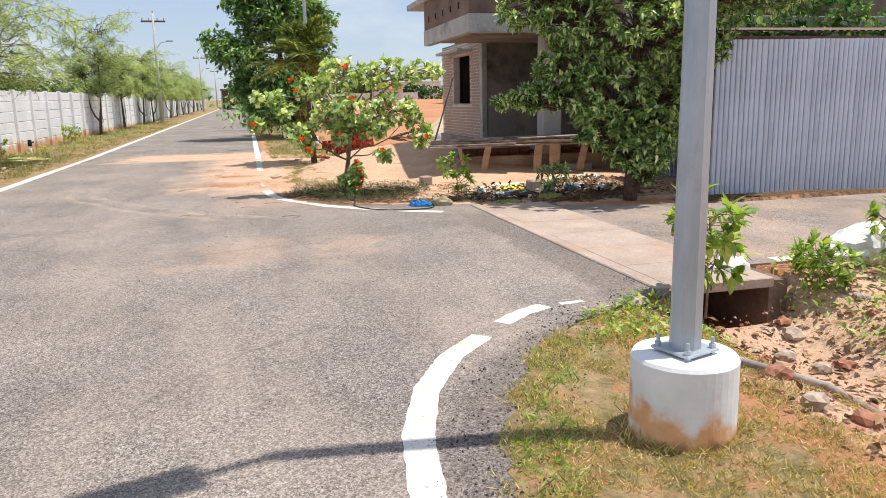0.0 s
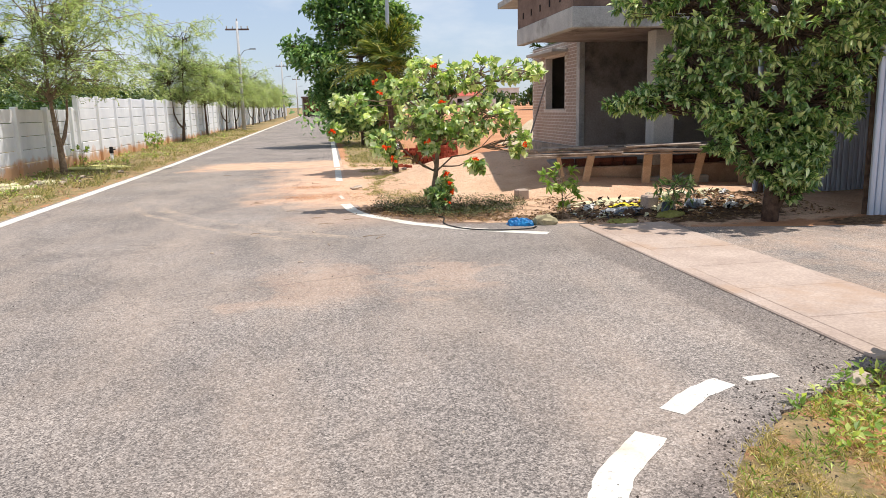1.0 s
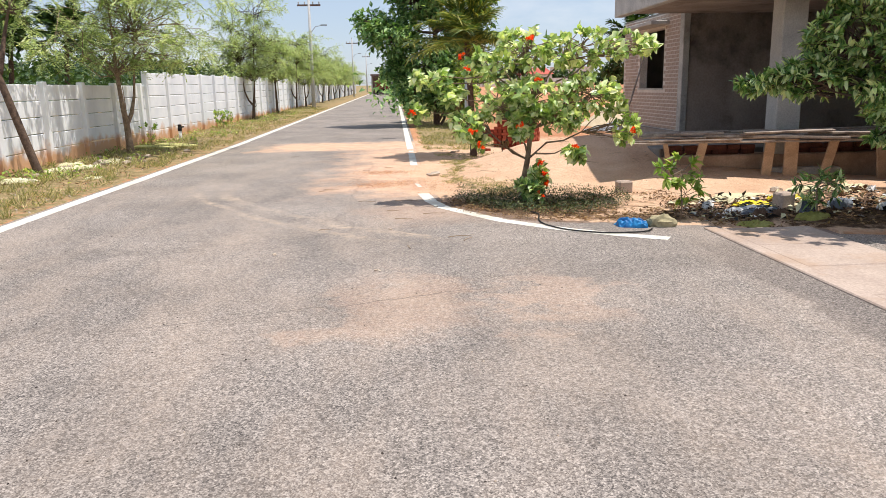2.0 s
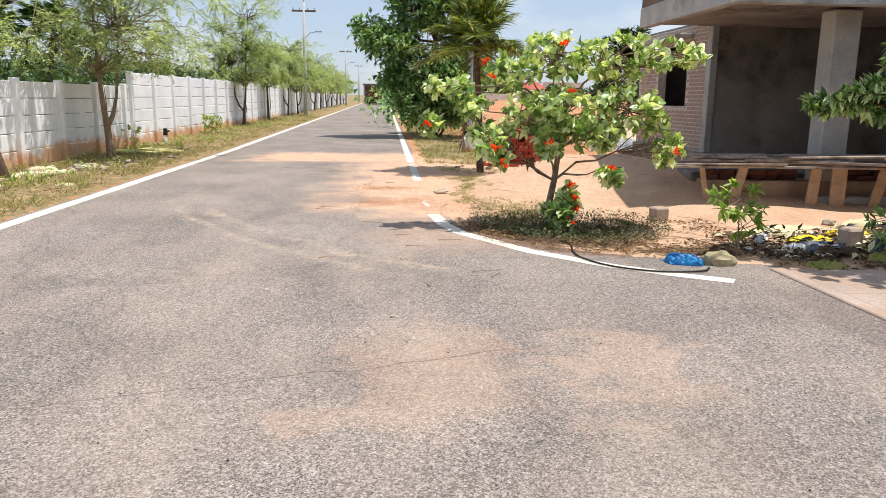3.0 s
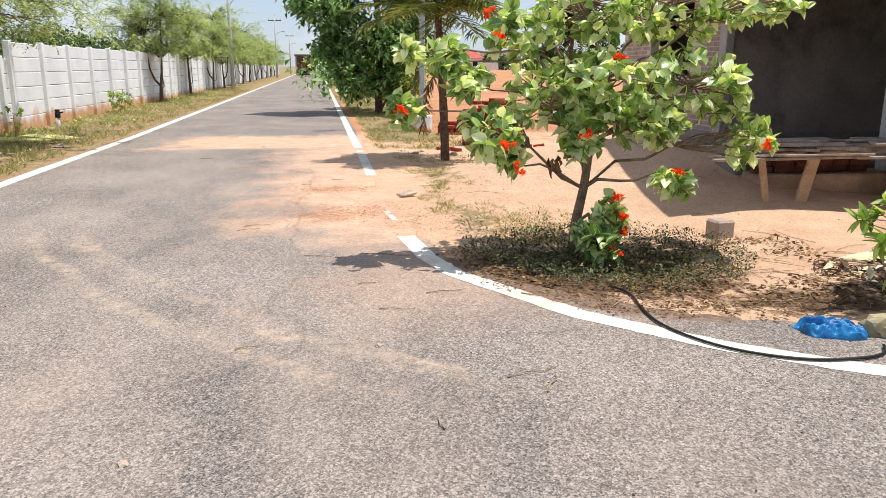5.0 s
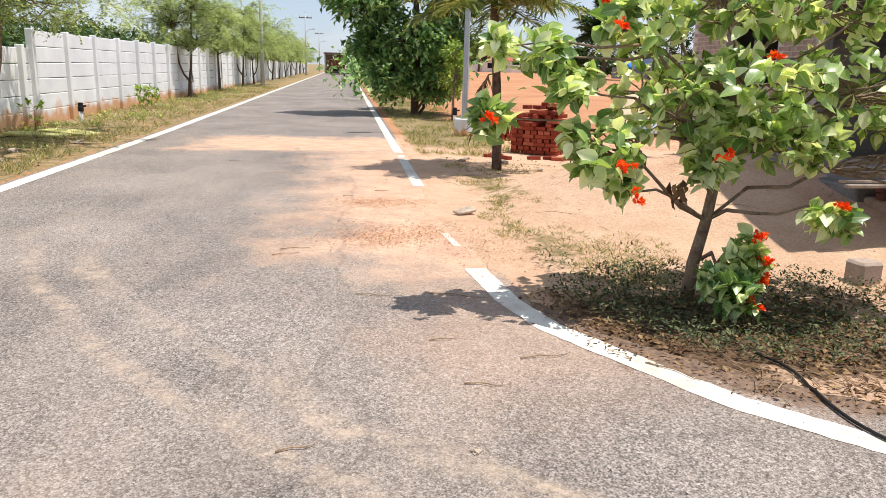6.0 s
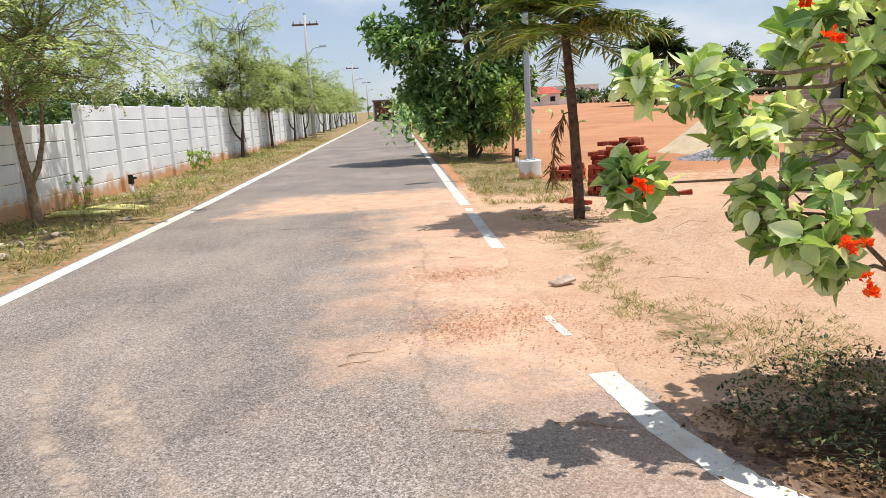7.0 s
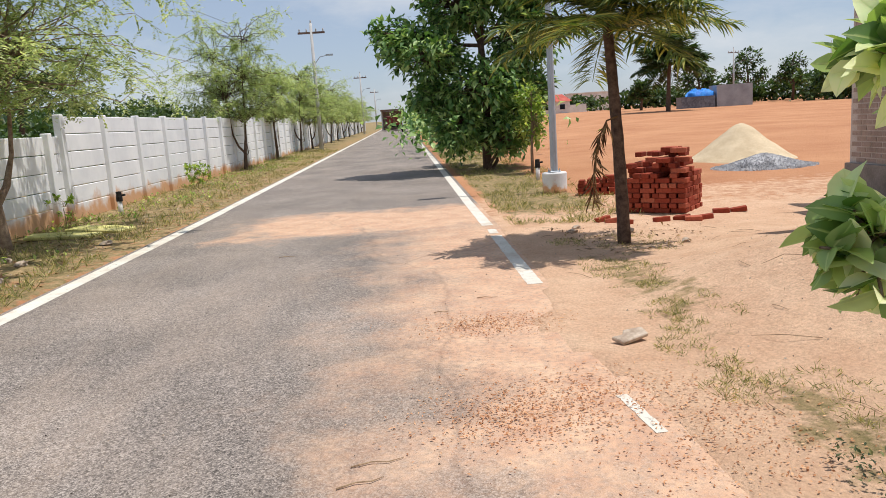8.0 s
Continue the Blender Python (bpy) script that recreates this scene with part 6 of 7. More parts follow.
lone("blue_cloth", crumple("blue_cloth", 0.20, 0.11, 0.11, 6, 60, 1.5), BLUE, "crumpled bright blue cloth on the asphalt edge", "cloth", pose(2.80, 10.55, surface(2.80, 10.55), 0, 0, -35))
for x, y, sx, sy, sz, rz, mt, nm, lb, sd in (
    (4.08, 11.55, 0.093, 0.056, 0.075, 30, WHITE, "rubbish_bag", "dirty white plastic bag in the litter", 1),
    (4.25, 11.15, 0.161, 0.099, 0.068, -10, WHITE, "rubbish_bag", "crumpled white plastic sheet in the litter", 2),
    (4.62, 11.50, 0.270, 0.134, 0.055, 8, YELLOW, "sack", "bright yellow plastic sack in the litter", 3),
    (5.15, 11.70, 0.248, 0.112, 0.050, -8, YELLOW, "sack", "yellow sack under the dense tree", 4),
    (4.80, 12.25, 0.40, 0.13, 0.035, 4, PALEY, "sack", "faded cream sack spread on the sand", 5),
    (4.95, 10.72, 0.223, 0.105, 0.060, 10, GREENBAG, "sack", "olive green sack beside the slab", 6),
    (5.05, 11.00, 0.124, 0.087, 0.112, 40, GREYBAG, "rubbish_bag", "grey blue plastic bag in the litter", 7),
    (5.45, 11.05, 0.161, 0.099, 0.098, 0, GREYBAG, "rubbish_bag", "dark grey plastic bag under the tree", 8),
    (4.45, 10.95, 0.149, 0.093, 0.083, 60, BROWN, "rubbish_bag", "brown rag among the litter", 9),
    (4.70, 10.95, 0.099, 0.074, 0.060, 20, BROWN, "rubbish_bag", "dark rag among the litter", 10),
    (5.75, 12.30, 0.30, 0.14, 0.08, 10, PALEY, "sack", "full pale cement sack lying by the tree", 11),
    (6.35, 12.20, 0.28, 0.14, 0.08, -12, PALEY, "sack", "full pale cement sack leaning by the tree", 12),
    (5.90, 10.85, 0.136, 0.074, 0.060, 15, WHITE, "rubbish_bag", "pale plastic scrap under the tree", 13),
    (4.45, 5.40, 0.198, 0.126, 0.100, 15, WHITE, "rubbish_bag", "white plastic bag lying on the slab end", 14),
    (5.95, 5.45, 0.495, 0.270, 0.220, 10, WHITE, "sack", "large white plastic sack by the side road", 15),
):
    lone(nm, crumple(nm, sx, sy, sz * 1.5, sd, 18) if nm == "rubbish_bag" or sz < 0.12 else blob(nm, (sx, sy, sz), sd, 3, 0.3), mt, lb, "rubbish" if nm == "rubbish_bag" else "sack", pose(x, y, surface(x, y), 0, 0, rz))
g = Geo()
pts = [(1.90, 11.73), (1.96, 11.48), (1.87, 11.12), (1.85, 10.83), (1.93, 10.57), (2.07, 10.35), (2.30, 10.19), (2.53, 10.13), (2.84, 10.15), (2.94, 10.29)]
for _ in range(2):
    pts = [pts[0]] + [(a[0] * (1 - u) + b[0] * u, a[1] * (1 - u) + b[1] * u) for a, b in zip(pts, pts[1:]) for u in (0.25, 0.75)] + [pts[-1]]
P = [Vector((x, y, surface(x, y) + 0.014)) for x, y in pts]
g.tube(P, [0.0085] * len(P), 8)
lone("hose", g.mesh("hose", True), BLACK, "black rubber hose curving over the white line", "hose", None)
cube_me = Geo().box((-0.10, -0.09, 0), (0.10, 0.09, 0.19)).mesh("marker_stone", bevel=0.02)
lone("marker_stone", cube_me, SLAB, "small squared concrete marker stone on the sand", "stone", pose(3.46, 13.0, gz(3.46, 13.0) - 0.03, 0, 0, 8), "marker stones")
lone("marker_stone", cube_me, SLAB, "squared concrete marker stone among the litter", "stone", pose(4.85, 11.2, gz(4.85, 11.2) - 0.02, 2, 0, 12) @ Matrix.Diagonal((1.0, 1.0, 1.15, 1)), "marker stones")
OLIVESTONE = plain("mossy_stone", (0.58, 0.54, 0.42), (0.74, 0.69, 0.55), 6, 40, 0.9)
lone("boulder", blob("boulder", (0.14, 0.07, 0.10), 77, 3, 0.4), OLIVESTONE, "mossy rounded stone beside the young shrub", "stone", pose(3.11, 10.47, surface(3.11, 10.47) - 0.02, 0, 0, -12))
lone("plastic_sheet", crumple("plastic_sheet", 0.24, 0.12, 0.08, 25, 24), GREENBAG, "olive green crumpled sheet at the edge of the litter", "sheet", pose(4.14, 10.46, surface(4.14, 10.46), 0, 0, 18))
lone("plastic_sheet", crumple("plastic_sheet", 0.34, 0.20, 0.06, 23, 24), GREYBAG, "dark crumpled plastic sheet under the yellow sack", "sheet", pose(4.55, 11.25, surface(4.55, 11.25), 0, 0, 12))
lone("plastic_sheet", crumple("plastic_sheet", 0.45, 0.16, 0.05, 24, 24), PALEY, "cream sheet spread over the litter", "sheet", pose(4.45, 12.0, surface(4.45, 12.0), 0, 0, -6))
scrap = Geo().prism([(-0.10, -0.05), (0.11, -0.06), (0.13, 0.03), (0.0, 0.07), (-0.04, 0.03), (-0.12, 0.05)], 0, 0.03).mesh("broken_slab", bevel=0.006)
lone("broken_slab", scrap, STONE, "broken pale slab piece on the sandy edge", "stone", pose(0.88, 15.74, 0.03, 14, -8, 25))
stones = [blob("stone", (0.06, 0.05, 0.04), 40 + i, 2, 0.7) for i in range(6)]
pale = [blob("stone", (0.06, 0.05, 0.04), 50 + i, 2, 0.7) for i in range(4)]
for i in range(90):
    x, y = r.uniform(3.1, 5.2), r.uniform(1.8, 4.9)
    s = 0.4 + 1.1 * r.random() ** 2
    lone("stone", stones[i % 6] if i % 3 else pale[i % 4], REDSTONE if i % 3 else STONE, "rough red stone on the drain bank" if i % 3 else "pale broken stone on the drain bank", "stone", pose(x, y, gz(x, y) - 0.01, 0, 0, r.uniform(0, 360)) @ Matrix.Diagonal((s, s, s, 1)), "stones on the drain bank")
for x, y, s in ((0.05, 8.85, 0.45), (-0.94, 9.61, 0.4), (0.15, 10.74, 0.4), (-6.3, 16.6, 1.8), (-6.0, 17.6, 1.5), (-6.5, 18.3, 1.7), (-6.2, 19.3, 2.0), (-5.9, 20.2, 1.5), (-6.4, 20.0, 1.3), (-5.7, 20.9, 1.4), (-6.0, 18.9, 1.2), (-6.6, 19.2, 1.5), (-6.1, 21.3, 1.3), (-6.7, 20.6, 1.6), (-5.4, 19.8, 1.0), (-6.3, 17.9, 1.0), (-5.5, 18.9, 1.8), (-5.2, 22.5, 1.6), (5.5, 12.6, 1.6), (1.6, 20.6, 1.2), (2.3, 20.4, 1.3), (1.75, 21.0, 1.0), (2.6, 19.2, 1.1)):
    lone("stone", pale[int(abs(x * 10)) % 4], STONE, "pale rough stone lying on the ground", "stone", pose(x, y, surface(x, y) - 0.004, 0, 0, x * 90) @ Matrix.Diagonal((s, s, s * 0.8, 1)), "loose stones")
TWIG = plain("dry_twig", (0.44, 0.35, 0.27), (0.70, 0.60, 0.48), 20, 90, 0.9)
for i, (x, y, L, a) in enumerate(((-0.64, 10.8, 0.16, 15), (0.2, 11.4, 0.22, -12), (0.55, 11.7, 0.28, 8), (0.75, 10.2, 0.3, 15), (0.9, 10.0, 0.22, 60), (0.35, 9.7, 0.14, 100), (0.2, 12.9, 0.4, -20), (-0.9, 14.2, 0.25, 10), (0.1, 12.0, 0.16, 5), (-0.4, 16.9, 0.12, 0), (-0.95, 14.0, 0.22, 18), (-0.3, 12.9, 0.25, -15), (0.0, 17.3, 0.18, -10), (-2.2, 20.2, 0.2, 0), (1.7, 11.2, 0.3, 40), (1.2, 11.6, 0.4, -50), (2.4, 11.5, 0.45, -20), (2.9, 11.2, 0.5, 10), (3.3, 11.9, 0.5, -60), (2.7, 11.0, 0.3, -35))):
    P = [Vector((0, 0, 0.007)), Vector((L * 0.4, 0.04 * L, 0.012)), Vector((L * 0.7, -0.05 * L, 0.01)), Vector((L, 0.06 * L, 0.006))]
    g = Geo().tube(P, [0.0042, 0.0036, 0.003, 0.0015], 5)
    lone("twig", g.mesh("twig"), TWIG, "thin dry twig lying on the ground", "twig", pose(x, y, surface(x, y), 0, 0, a), "fallen twigs")
def sticks(name, label, pts, length, seed):
    """Thin dry stalks lying about, each a bent three-sided rod."""
    rr = random.Random(seed)
    g = Geo()
    for x, y, z in pts:
        a, L = rr.uniform(0, 6.3), length * rr.uniform(0.3, 1.2)
        c, s, b = math.cos(a), math.sin(a), rr.uniform(-0.15, 0.15) * L
        g.tube([(x, y, z + 0.008), (x + c * L / 2 - s * b, y + s * L / 2 + c * b, z + rr.uniform(0.008, 0.02)), (x + c * L, y + s * L, surface(x + c * L, y + s * L) + 0.008)], [0.0026, 0.0024, 0.0012], 4, False)
    me = g.mesh(name)
    me.materials.append(TWIG)
    return tagged(new(name, me), label, "twigs", kind="stuff")


sticks("dry_stalks", "dry stalks and sticks strewn under the flowering tree", scatter(130, 81, 1.2, 4.2, 11.1, 12.8, litter_on), 0.42, 82)
sticks("dry_stalks", "dry sticks in the rubbish under the dense tree", scatter(110, 83, 3.9, 6.6, 10.5, 12.0), 0.45, 84)
sticks("dry_stalks", "dry stalks in the grass along the boundary wall", scatter(260, 85, -7.0, -4.8, 11, 40), 0.5, 86)
sticks("dry_stalks", "dry stalks scattered on the sandy yard", scatter(60, 87, 1.1, 5.0, 13.4, 21), 0.35, 88)
g = Geo().tube([(3.0, 3.75, gz(3.0, 3.75) + 0.04), (3.45, 3.1, gz(3.45, 3.1) + 0.05), (3.9, 2.5, gz(3.9, 2.5) + 0.05)], [0.028, 0.026, 0.022], 8)
lone("bamboo_stick", g.mesh("bamboo_stick", True), PLANK, "weathered bamboo stick on the drain bank", "stick", None)
g = Geo().lathe([(0.13, -0.1), (0.14, 0.0), (0.14, 0.22), (0.11, 0.28), (0, 0.30)], 24)
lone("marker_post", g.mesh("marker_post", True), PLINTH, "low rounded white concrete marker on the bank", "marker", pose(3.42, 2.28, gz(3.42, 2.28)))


YELLOWISH = plain("yellowed_board", (0.76, 0.73, 0.42), (0.86, 0.83, 0.58), 3, 40, 0.85, stain=(0.58, 0.54, 0.36))
for nm, n_s, mt, sd in (("plastic_scraps", 70, WHITE, 61), ("dark_scraps", 160, BLACK, 63), ("paper_scraps", 140, PALEY, 65), ("brown_scraps", 260, BROWN, 67)):
    leaf_field(nm, nm.replace("_", " ") + " strewn in the litter by the slab", "rubbish", scatter(n_s, sd, 3.7, 6.2, 10.7, 12.0), 0.13, mt, sd + 1, 0.15, 0.05)

for x, y, sx, sy, sz, rz, sd in ((-6.3, 15.9, 0.30, 0.16, 0.09, 20, 91), (-6.45, 17.9, 0.42, 0.20, 0.10, 75, 92), (-6.2, 18.4, 0.30, 0.16, 0.08, 40, 93), (-6.0, 19.2, 0.36, 0.18, 0.10, 80, 94), (-6.6, 18.8, 0.26, 0.14, 0.12, 10, 95), (-5.3, 16.6, 0.20, 0.10, 0.05, 60, 96), (-6.35, 20.3, 0.22, 0.12, 0.06, 30, 97)):
    lone("cloth_scrap", crumple("cloth_scrap", sx, sy, sz, sd, 16), PALEY, "torn cream sheeting lying in the verge grass", "cloth", pose(x, y, surface(x, y), 0, 0, rz), "scraps along the wall")

# ---- water pipe bollards and planter slab by the wall ----
def riser(x, y, label):
    b = thing("water_riser", label, "pipe riser", pose(x, y, gz(x, y)), "pipe risers")
    part("pipe", Geo().tube([(0, 0, -0.1), (0, 0, 0.34)], [0.05, 0.05], 14), WHITE, b, smooth=True)
    part("cap", Geo().lathe([(0.066, 0.30), (0.066, 0.40), (0.058, 0.42), (0.058, 0.50), (0.0, 0.51)], 14), BLACK, b, "black plastic valve cap")
    part("spout", Geo().tube([(0.04, 0, 0.42), (0.13, 0, 0.43)], [0.022, 0.022], 8), BLACK, b)


riser(-6.55, 26.8, "white pipe riser with a black cap by the wall")
riser(2.66, 28.9, "white pipe riser with a black cap on the verge")
for i, (x, y, rz) in enumerate(((-6.35, 23.6, 12), (-5.95, 24.2, -8))):
    g = Geo().prism([(-0.55, -0.22), (0.45, -0.26), (0.6, 0.1), (0.1, 0.28), (-0.5, 0.2)], 0, 0.05)
    lone("broken_panel", g.mesh("broken_panel", bevel=0.01), YELLOWISH, "pale yellowish broken panel lying in the grass", "panel", pose(x, y, gz(x, y) + 0.02, 2, 3, rz), "broken panels")
shrub("small_weed", "small bare-stemmed weed growing at the wall", pose(-6.9, 25.0, 0.03), 0.75, 7, (0.10, 0.05), 51, wide=0.7)
shrub("verge_bush", "yellow green bush growing at the wall foot", pose(-6.6, 33.0, 0.05), 0.8, 26, (0.12, 0.05), 52, wide=0.9)

# ---- far distance ----
def woods(name, label, boxes, n, size, mat, seed, wide=1.6):
    """A belt of far trees as clumps of leaves, uneven along its top."""
    r = np.random.default_rng(seed)
    Ps = []
    for x0, x1, y0, y1, h in boxes:
        k = int(n * math.hypot(x1 - x0, y1 - y0) / 60)
        t = r.uniform(0, 1, k)
        x, y = x0 + (x1 - x0) * t + r.normal(0, wide, k), y0 + (y1 - y0) * t + r.normal(0, wide, k)
        top = h * (0.72 + 0.28 * np_noise(x * 0.22, y * 0.22, seed) + 0.12 * np_noise(x * 0.9, y * 0.9, seed))
        z = ground_z(x, y) + top * r.uniform(0.02, 1, k) ** 0.8
        Ps.append(np.stack([x, y, z], axis=1))
    P = np.concatenate(Ps)
    m = len(P)
    D = r.normal(0, 1, (m, 3))
    U = np.array((0, 0, 1.0)) + r.normal(0, 0.5, (m, 3))
    L = size * r.uniform(0.5, 1.3, m)
    V, F = leaves(P, D, U, L, L * 0.7, 0.2, 0.3, (0.5,), (1.0,))
    return stuff(name, label, "woods", V, F, mat)


woods("far_woods", "dark green belt of trees beyond the boundary wall", [(-24, -26, 5, 70, 4.6), (-30, -22, 70, 180, 6.0)], 9000, 0.5, LEAF_FAR, 3)
woods("far_woods", "distant tree line beyond the open field", [(14, 40, 170, 165, 4.0), (40, 75, 150, 120, 4.6), (56, 90, 112, 60, 6.0)], 7000, 0.85, LEAF_FAR, 5)
woods("hedgerow", "dense dark green hedge growing behind the boundary wall", [(-10.4, -10.8, 12, 30, 2.5), (-10.8, -10.8, 30, 60, 3.3), (-10.8, -10.5, 60, 110, 4.2)], 9000, 0.26, LEAF_FAR, 13, 0.5)
woods("verge_thicket", "thicket of bushes and trees along the far verge", [(2.6, 3.0, 40, 90, 3.2), (3.0, 2.4, 90, 140, 4.6)], 3000, 0.40, LEAF_DARK, 7)
woods("shed_trees", "dark trees standing behind the metal shed", [(8.9, 17, 13.2, 13.0, 4.9), (10.0, 17, 13.2, 13.0, 4.4)], 22000, 0.18, LEAF_DARK, 9, 0.14)
for x, y, h, sd in ((-20.2, 44.5, 4.9, 61), (-18.6, 47.5, 4.6, 62), (-22.2, 44, 5.4, 63), (-19.6, 41.0, 4.2, 66)):
    palm("coconut_palm", "tall coconut palm beyond the boundary wall", pose(x, y, 0), h, 20, 2.5, 0.14, sd, 0.4, LEAF_FAR, 2.2)
palm("field_palm", "broad palm at the far side of the field", pose(31.5, 100, gz(31.5, 100)), 5.6, 34, 5.2, 0.25, 64, 0.2, LEAF_FAR, 2.2)
tree("verge_tree", "leafy green young tree behind the lamp post", pose(2.9, 31.0, 0.02), [(0, 0, -0.1), (0, 0, 0.6), (0.05, 0, 1.4)], 0.05, [(0.1, 0, 1.3, 0.5, 0.5, 0.6, 40), (0, 0, 2.0, 0.4, 0.4, 0.4, 20)], (0.16, 0.09), BARK, LEAF_SHRUB, per=12, seed=71, simple=True, spread=0.12)

for x, y, h, sd in ((46.5, 128, 7.6, 81), (52.5, 124, 8.8, 82), (58.5, 122, 7.2, 83), (34.0, 118, 4.6, 84), (24.5, 150, 6.0, 85), (64.0, 116, 8.2, 86)):
    tree("far_tree", "dark green rounded tree beyond the open field", pose(x, y, gz(x, y)), [(0, 0, -0.2), (0.1, 0, h * 0.3), (0, 0.1, h * 0.6)], 0.22,
         [(0, 0, h * 0.72, h * 0.28, h * 0.28, h * 0.22, 30), (-h * 0.22, 0, h * 0.5, h * 0.18, h * 0.2, h * 0.16, 20), (h * 0.2, 0.2, h * 0.48, h * 0.2, h * 0.2, h * 0.17, 20)],
         (0.62, 0.36), DARKBARK, LEAF_FAR, per=12, seed=sd, simple=True, spread=0.5, twig=0.02, group="trees beyond the field")

WALLWHITE = plain("white_plaster", (0.80, 0.80, 0.78), (0.90, 0.90, 0.88), 0.6, 10, 0.9)
ROOFRED = plain("red_tile_roof", (0.66, 0.30, 0.26), (0.78, 0.42, 0.36), 0.8, 12, 0.85)
BLOCKGREY = plain("grey_block", (0.56, 0.58, 0.60), (0.66, 0.68, 0.70), 0.8, 12, 0.9)
TARP = plain("blue_tarpaulin", (0.10, 0.42, 0.78), (0.26, 0.58, 0.90), 1.2, 20, 0.6, bump=0.5, dist=0.05)
GLASS = plain("dark_window", (0.05, 0.06, 0.07), (0.09, 0.10, 0.11), 2, 20, 0.15)


def far_house(label, x, y, w, d, h, wall, roofmat, pitch):
    b = thing("far_house", label, "house", pose(x, y, gz(x, y) - 0.1))
    part("wall", Geo().box((-w / 2, -d / 2, 0), (w / 2, d / 2, h)), wall, b)
    g = Geo()
    e = 0.35
    if pitch:
        vs = [(-w / 2 - e, -d / 2 - e, h), (w / 2 + e, -d / 2 - e, h), (w / 2 + e, d / 2 + e, h), (-w / 2 - e, d / 2 + e, h), (-w / 2 + 0.8, 0, h + pitch), (w / 2 - 0.8, 0, h + pitch)]
        g.put(vs, [(0, 1, 5, 4), (2, 3, 4, 5), (1, 2, 5), (3, 0, 4), (3, 2, 1, 0)])
    else:
        g.box((-w / 2 - 0.2, -d / 2 - 0.2, h + 0.004), (w / 2 + 0.2, d / 2 + 0.2, h + 0.2))
    part("roof", g, roofmat, b)
    for i in range(max(1, int(w / 3))):
        cx = -w / 2 + (i + 0.5) * w / max(1, int(w / 3))
        win = part("window", Geo().box((cx - 0.5, -d / 2 - 0.03, h * 0.35), (cx + 0.5, -d / 2 + 0.02, h * 0.75)), GLASS, b)
    return b


far_house("small white house with a red tiled roof far off", 29.5, 160, 6.0, 6, 2.4, WALLWHITE, ROOFRED, 1.4)
far_house("low white building far beyond the field", 20.5, 172, 9.0, 5, 3.4, WALLWHITE, WALLWHITE, 0)
far_house("white house far beyond the field", 44, 190, 9, 6, 4.2, WALLWHITE, WALLWHITE, 0)
blocks = thing("block_store", "plain grey block-walled store at the field edge", "building", pose(44.0, 111, gz(44, 111) - 0.1, 0, 0, -8))
part("wall", Geo().box((-2.3, -2, 0), (2.3, 2, 2.9)), BLOCKGREY, blocks)
hut = thing("tarpaulin_hut", "low hut covered with a bright blue tarpaulin", "hut", pose(39.2, 111, gz(39.2, 111) - 0.1, 0, 0, -8))
part("wall", Geo().box((-2.2, -1.5, 0), (2.2, 1.5, 1.6)), GREYBAG, hut)
part("tarpaulin", crumple("tarpaulin", 1.9, 1.7, 1.3, 8, 20), TARP, hut, "bright blue tarpaulin thrown over the roof", m=pose(0.4, 0, 1.6))
compound = tagged(part("compound_wall", Geo().box((12, 158, gz(20, 158) - 0.2), (36, 158.2, gz(20, 158) + 1.5)), WALLWHITE), "low white compound wall beyond the field", "wall", kind="structure")
for x, y in ((48.5, 120), (62, 118), (17.5, 150)):
    p = power_pole(pose(x, y, gz(x, y)), "distant power pole beyond the field")

# ---- vehicles at the road's end ----
TRUCKRED = plain("dull_red_paint", (0.36, 0.13, 0.11), (0.46, 0.19, 0.16), 1, 20, 0.5)
DARKPAINT = plain("dark_car_paint", (0.08, 0.09, 0.10), (0.14, 0.15, 0.16), 2, 30, 0.3)
LIGHTPAINT = plain("pale_car_paint", (0.70, 0.72, 0.74), (0.80, 0.82, 0.84), 2, 30, 0.3)
RUBBER = plain("tyre_rubber", (0.07, 0.07, 0.07), (0.12, 0.12, 0.12), 6, 40, 0.9)


def wheel(parent, x, y, r0):
    w = part("wheel", Geo().tube([(x - 0.11, y, r0), (x + 0.11, y, r0)], [r0, r0], 16), RUBBER, parent)
    part("rim", Geo().tube([(x - 0.115, y, r0), (x + 0.115, y, r0)], [r0 * 0.55, r0 * 0.55], 12), GALV, w)


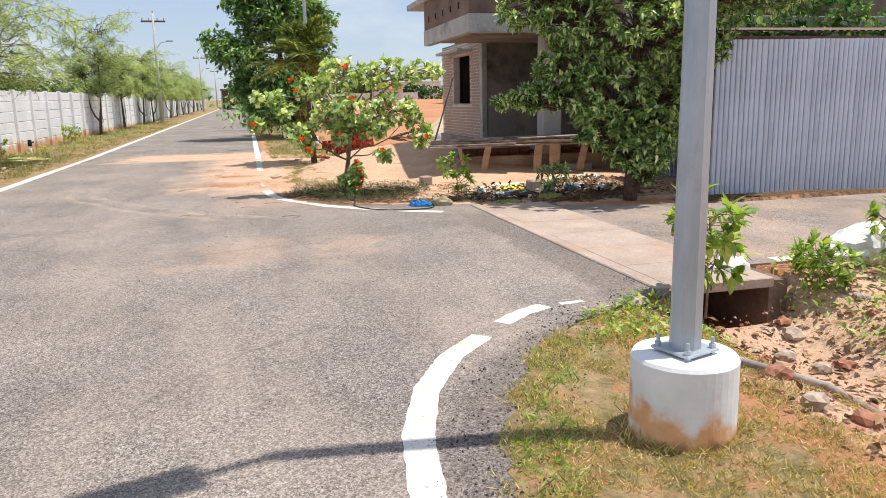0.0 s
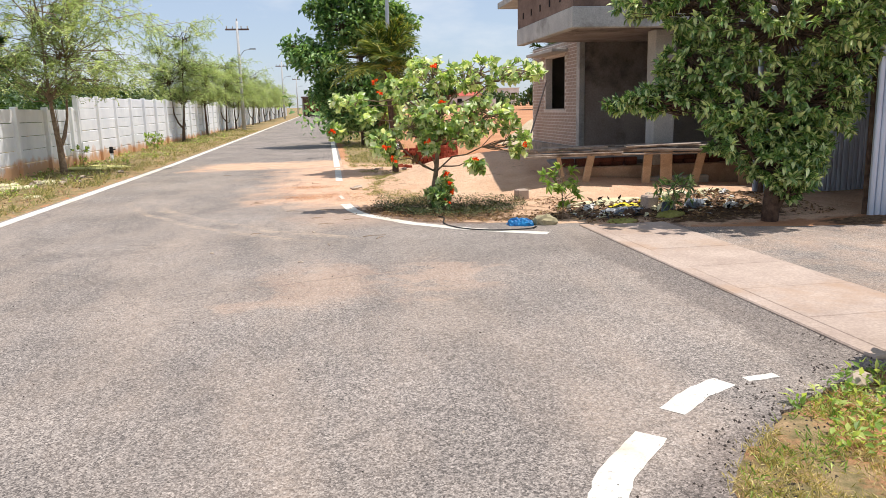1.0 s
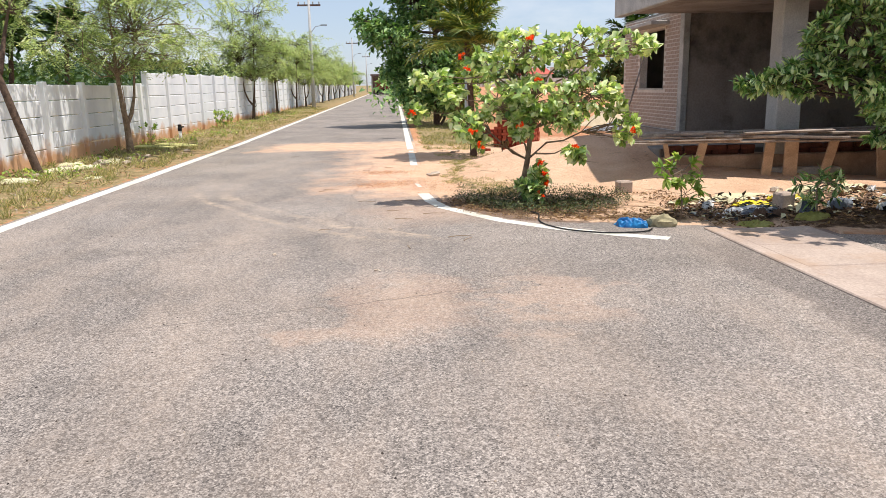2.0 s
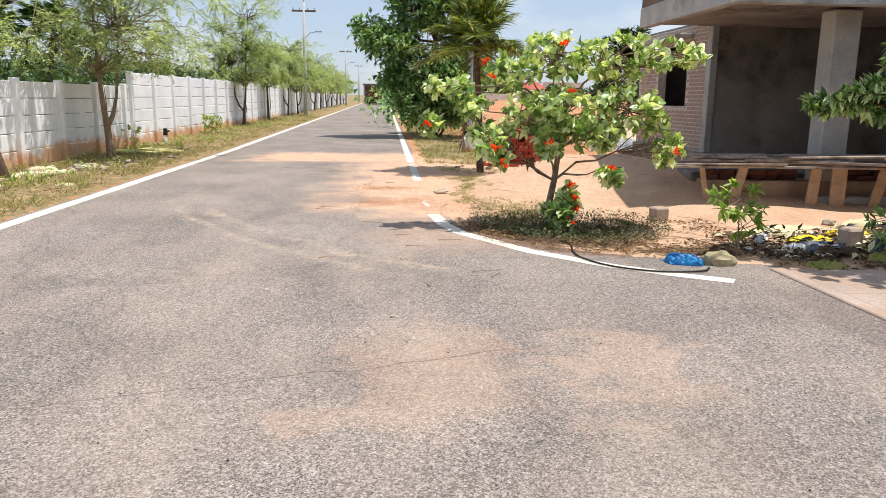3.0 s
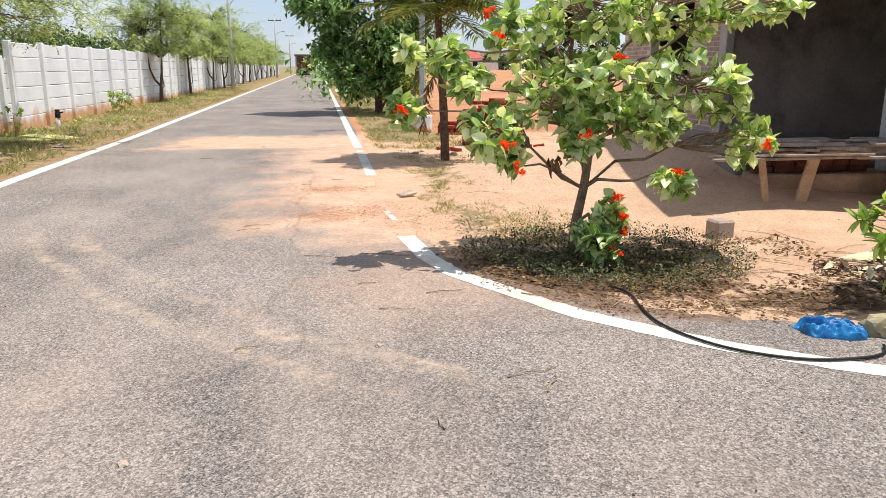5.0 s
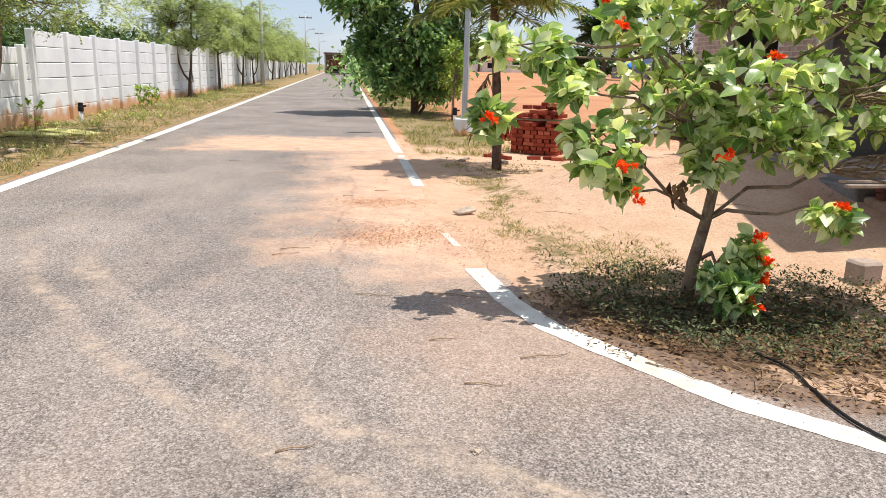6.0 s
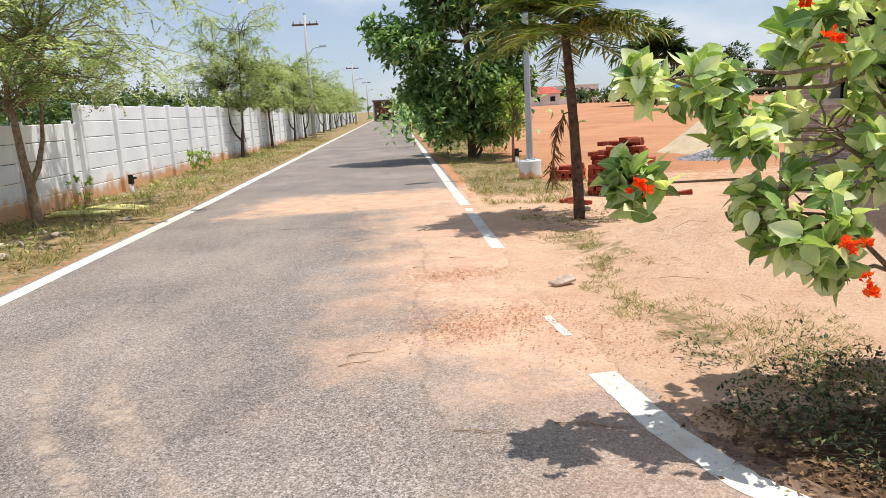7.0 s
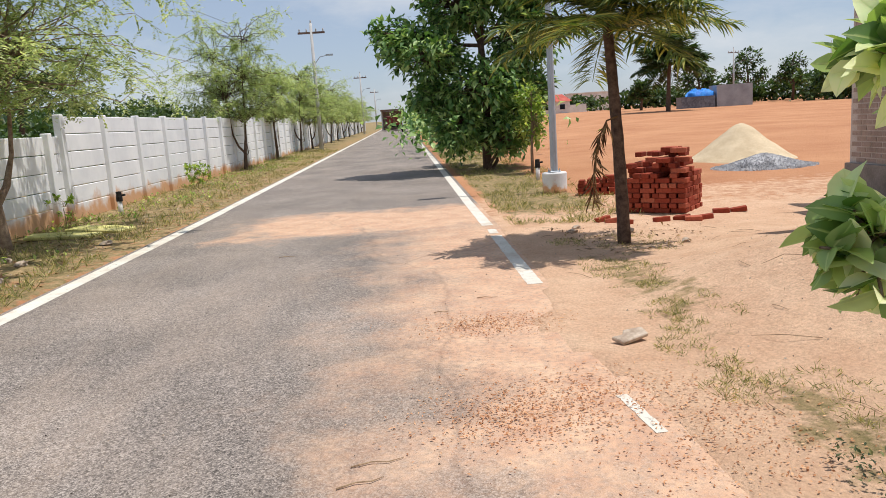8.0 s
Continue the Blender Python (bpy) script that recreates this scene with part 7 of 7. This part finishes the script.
t = thing("lorry", "dull red lorry standing at the end of the road", "lorry", pose(-1.6, 127, float(far_rise(127)) - 0.05))
part("cargo_box", Geo().box((-1.25, -0.2, 1.0), (1.25, 4.5, 2.3)), TRUCKRED, t, bevel=0.04)
part("tailgate", Geo().box((-1.2, -0.25, 0.95), (1.2, -0.2, 1.9)), TRUCKRED, t)
part("cab", Geo().box((-1.15, 4.55, 0.7), (1.15, 6.3, 2.4)), TRUCKRED, t, bevel=0.12)
part("chassis", Geo().box((-0.9, -0.1, 0.6), (0.9, 6.2, 0.95)), RUBBER, t)
for yy in (0.9, 5.3):
    wheel(t, -1.0, yy, 0.5)
    wheel(t, 1.0, yy, 0.5)
c = thing("car", "dark car with pale roof parked on the road", "car", pose(0.25, 112, float(far_rise(112))))
prof = [(-2.0, 0.35), (-2.0, 0.85), (-1.7, 0.95), (1.0, 1.0), (1.9, 0.9), (2.05, 0.6), (2.05, 0.35)]
g = Geo()
n = len(prof)
vs = [(s * 0.82, y, z) for s in (-1, 1) for y, z in prof]
g.put(vs, [tuple(range(n)), tuple(reversed(range(n, 2 * n)))] + [(i, n + i, n + (i + 1) % n, (i + 1) % n) for i in range(n)])
part("body", g, DARKPAINT, c, bevel=0.05)
prof = [(-1.75, 0.96), (-1.4, 1.45), (0.3, 1.48), (1.05, 1.0)]
g = Geo()
n = len(prof)
vs = [(s * 0.70, y, z) for s in (-1, 1) for y, z in prof]
g.put(vs, [tuple(range(n)), tuple(reversed(range(n, 2 * n)))] + [(i, n + i, n + (i + 1) % n, (i + 1) % n) for i in range(n)])
part("cabin", g, LIGHTPAINT, c, "pale cabin roof", bevel=0.05)
part("rear_window", Geo().box((-0.55, -1.62, 1.05), (0.55, -1.52, 1.38)), GLASS, c)
for xx in (-0.75, 0.75):
    wheel(c, xx, -1.3, 0.32)
    wheel(c, xx, 1.3, 0.32)
gate = thing("entrance_shelter", "brown roofed shelter closing the far end of the road", "shelter", pose(-2.0, 140, float(far_rise(140))))
part("roof", Geo().box((-2.0, -1.5, 3.2), (2.0, 1.5, 3.45)), RUST, gate)
for xx in (-1.8, 1.8):
    part("post", Geo().tube([(xx, 0, -0.2), (xx, 0, 3.2)], [0.12, 0.12], 8), CONCRETE, gate)
part("back_wall", Geo().box((-1.8, 1.2, -0.1), (1.8, 1.35, 3.19)), RUST, gate)
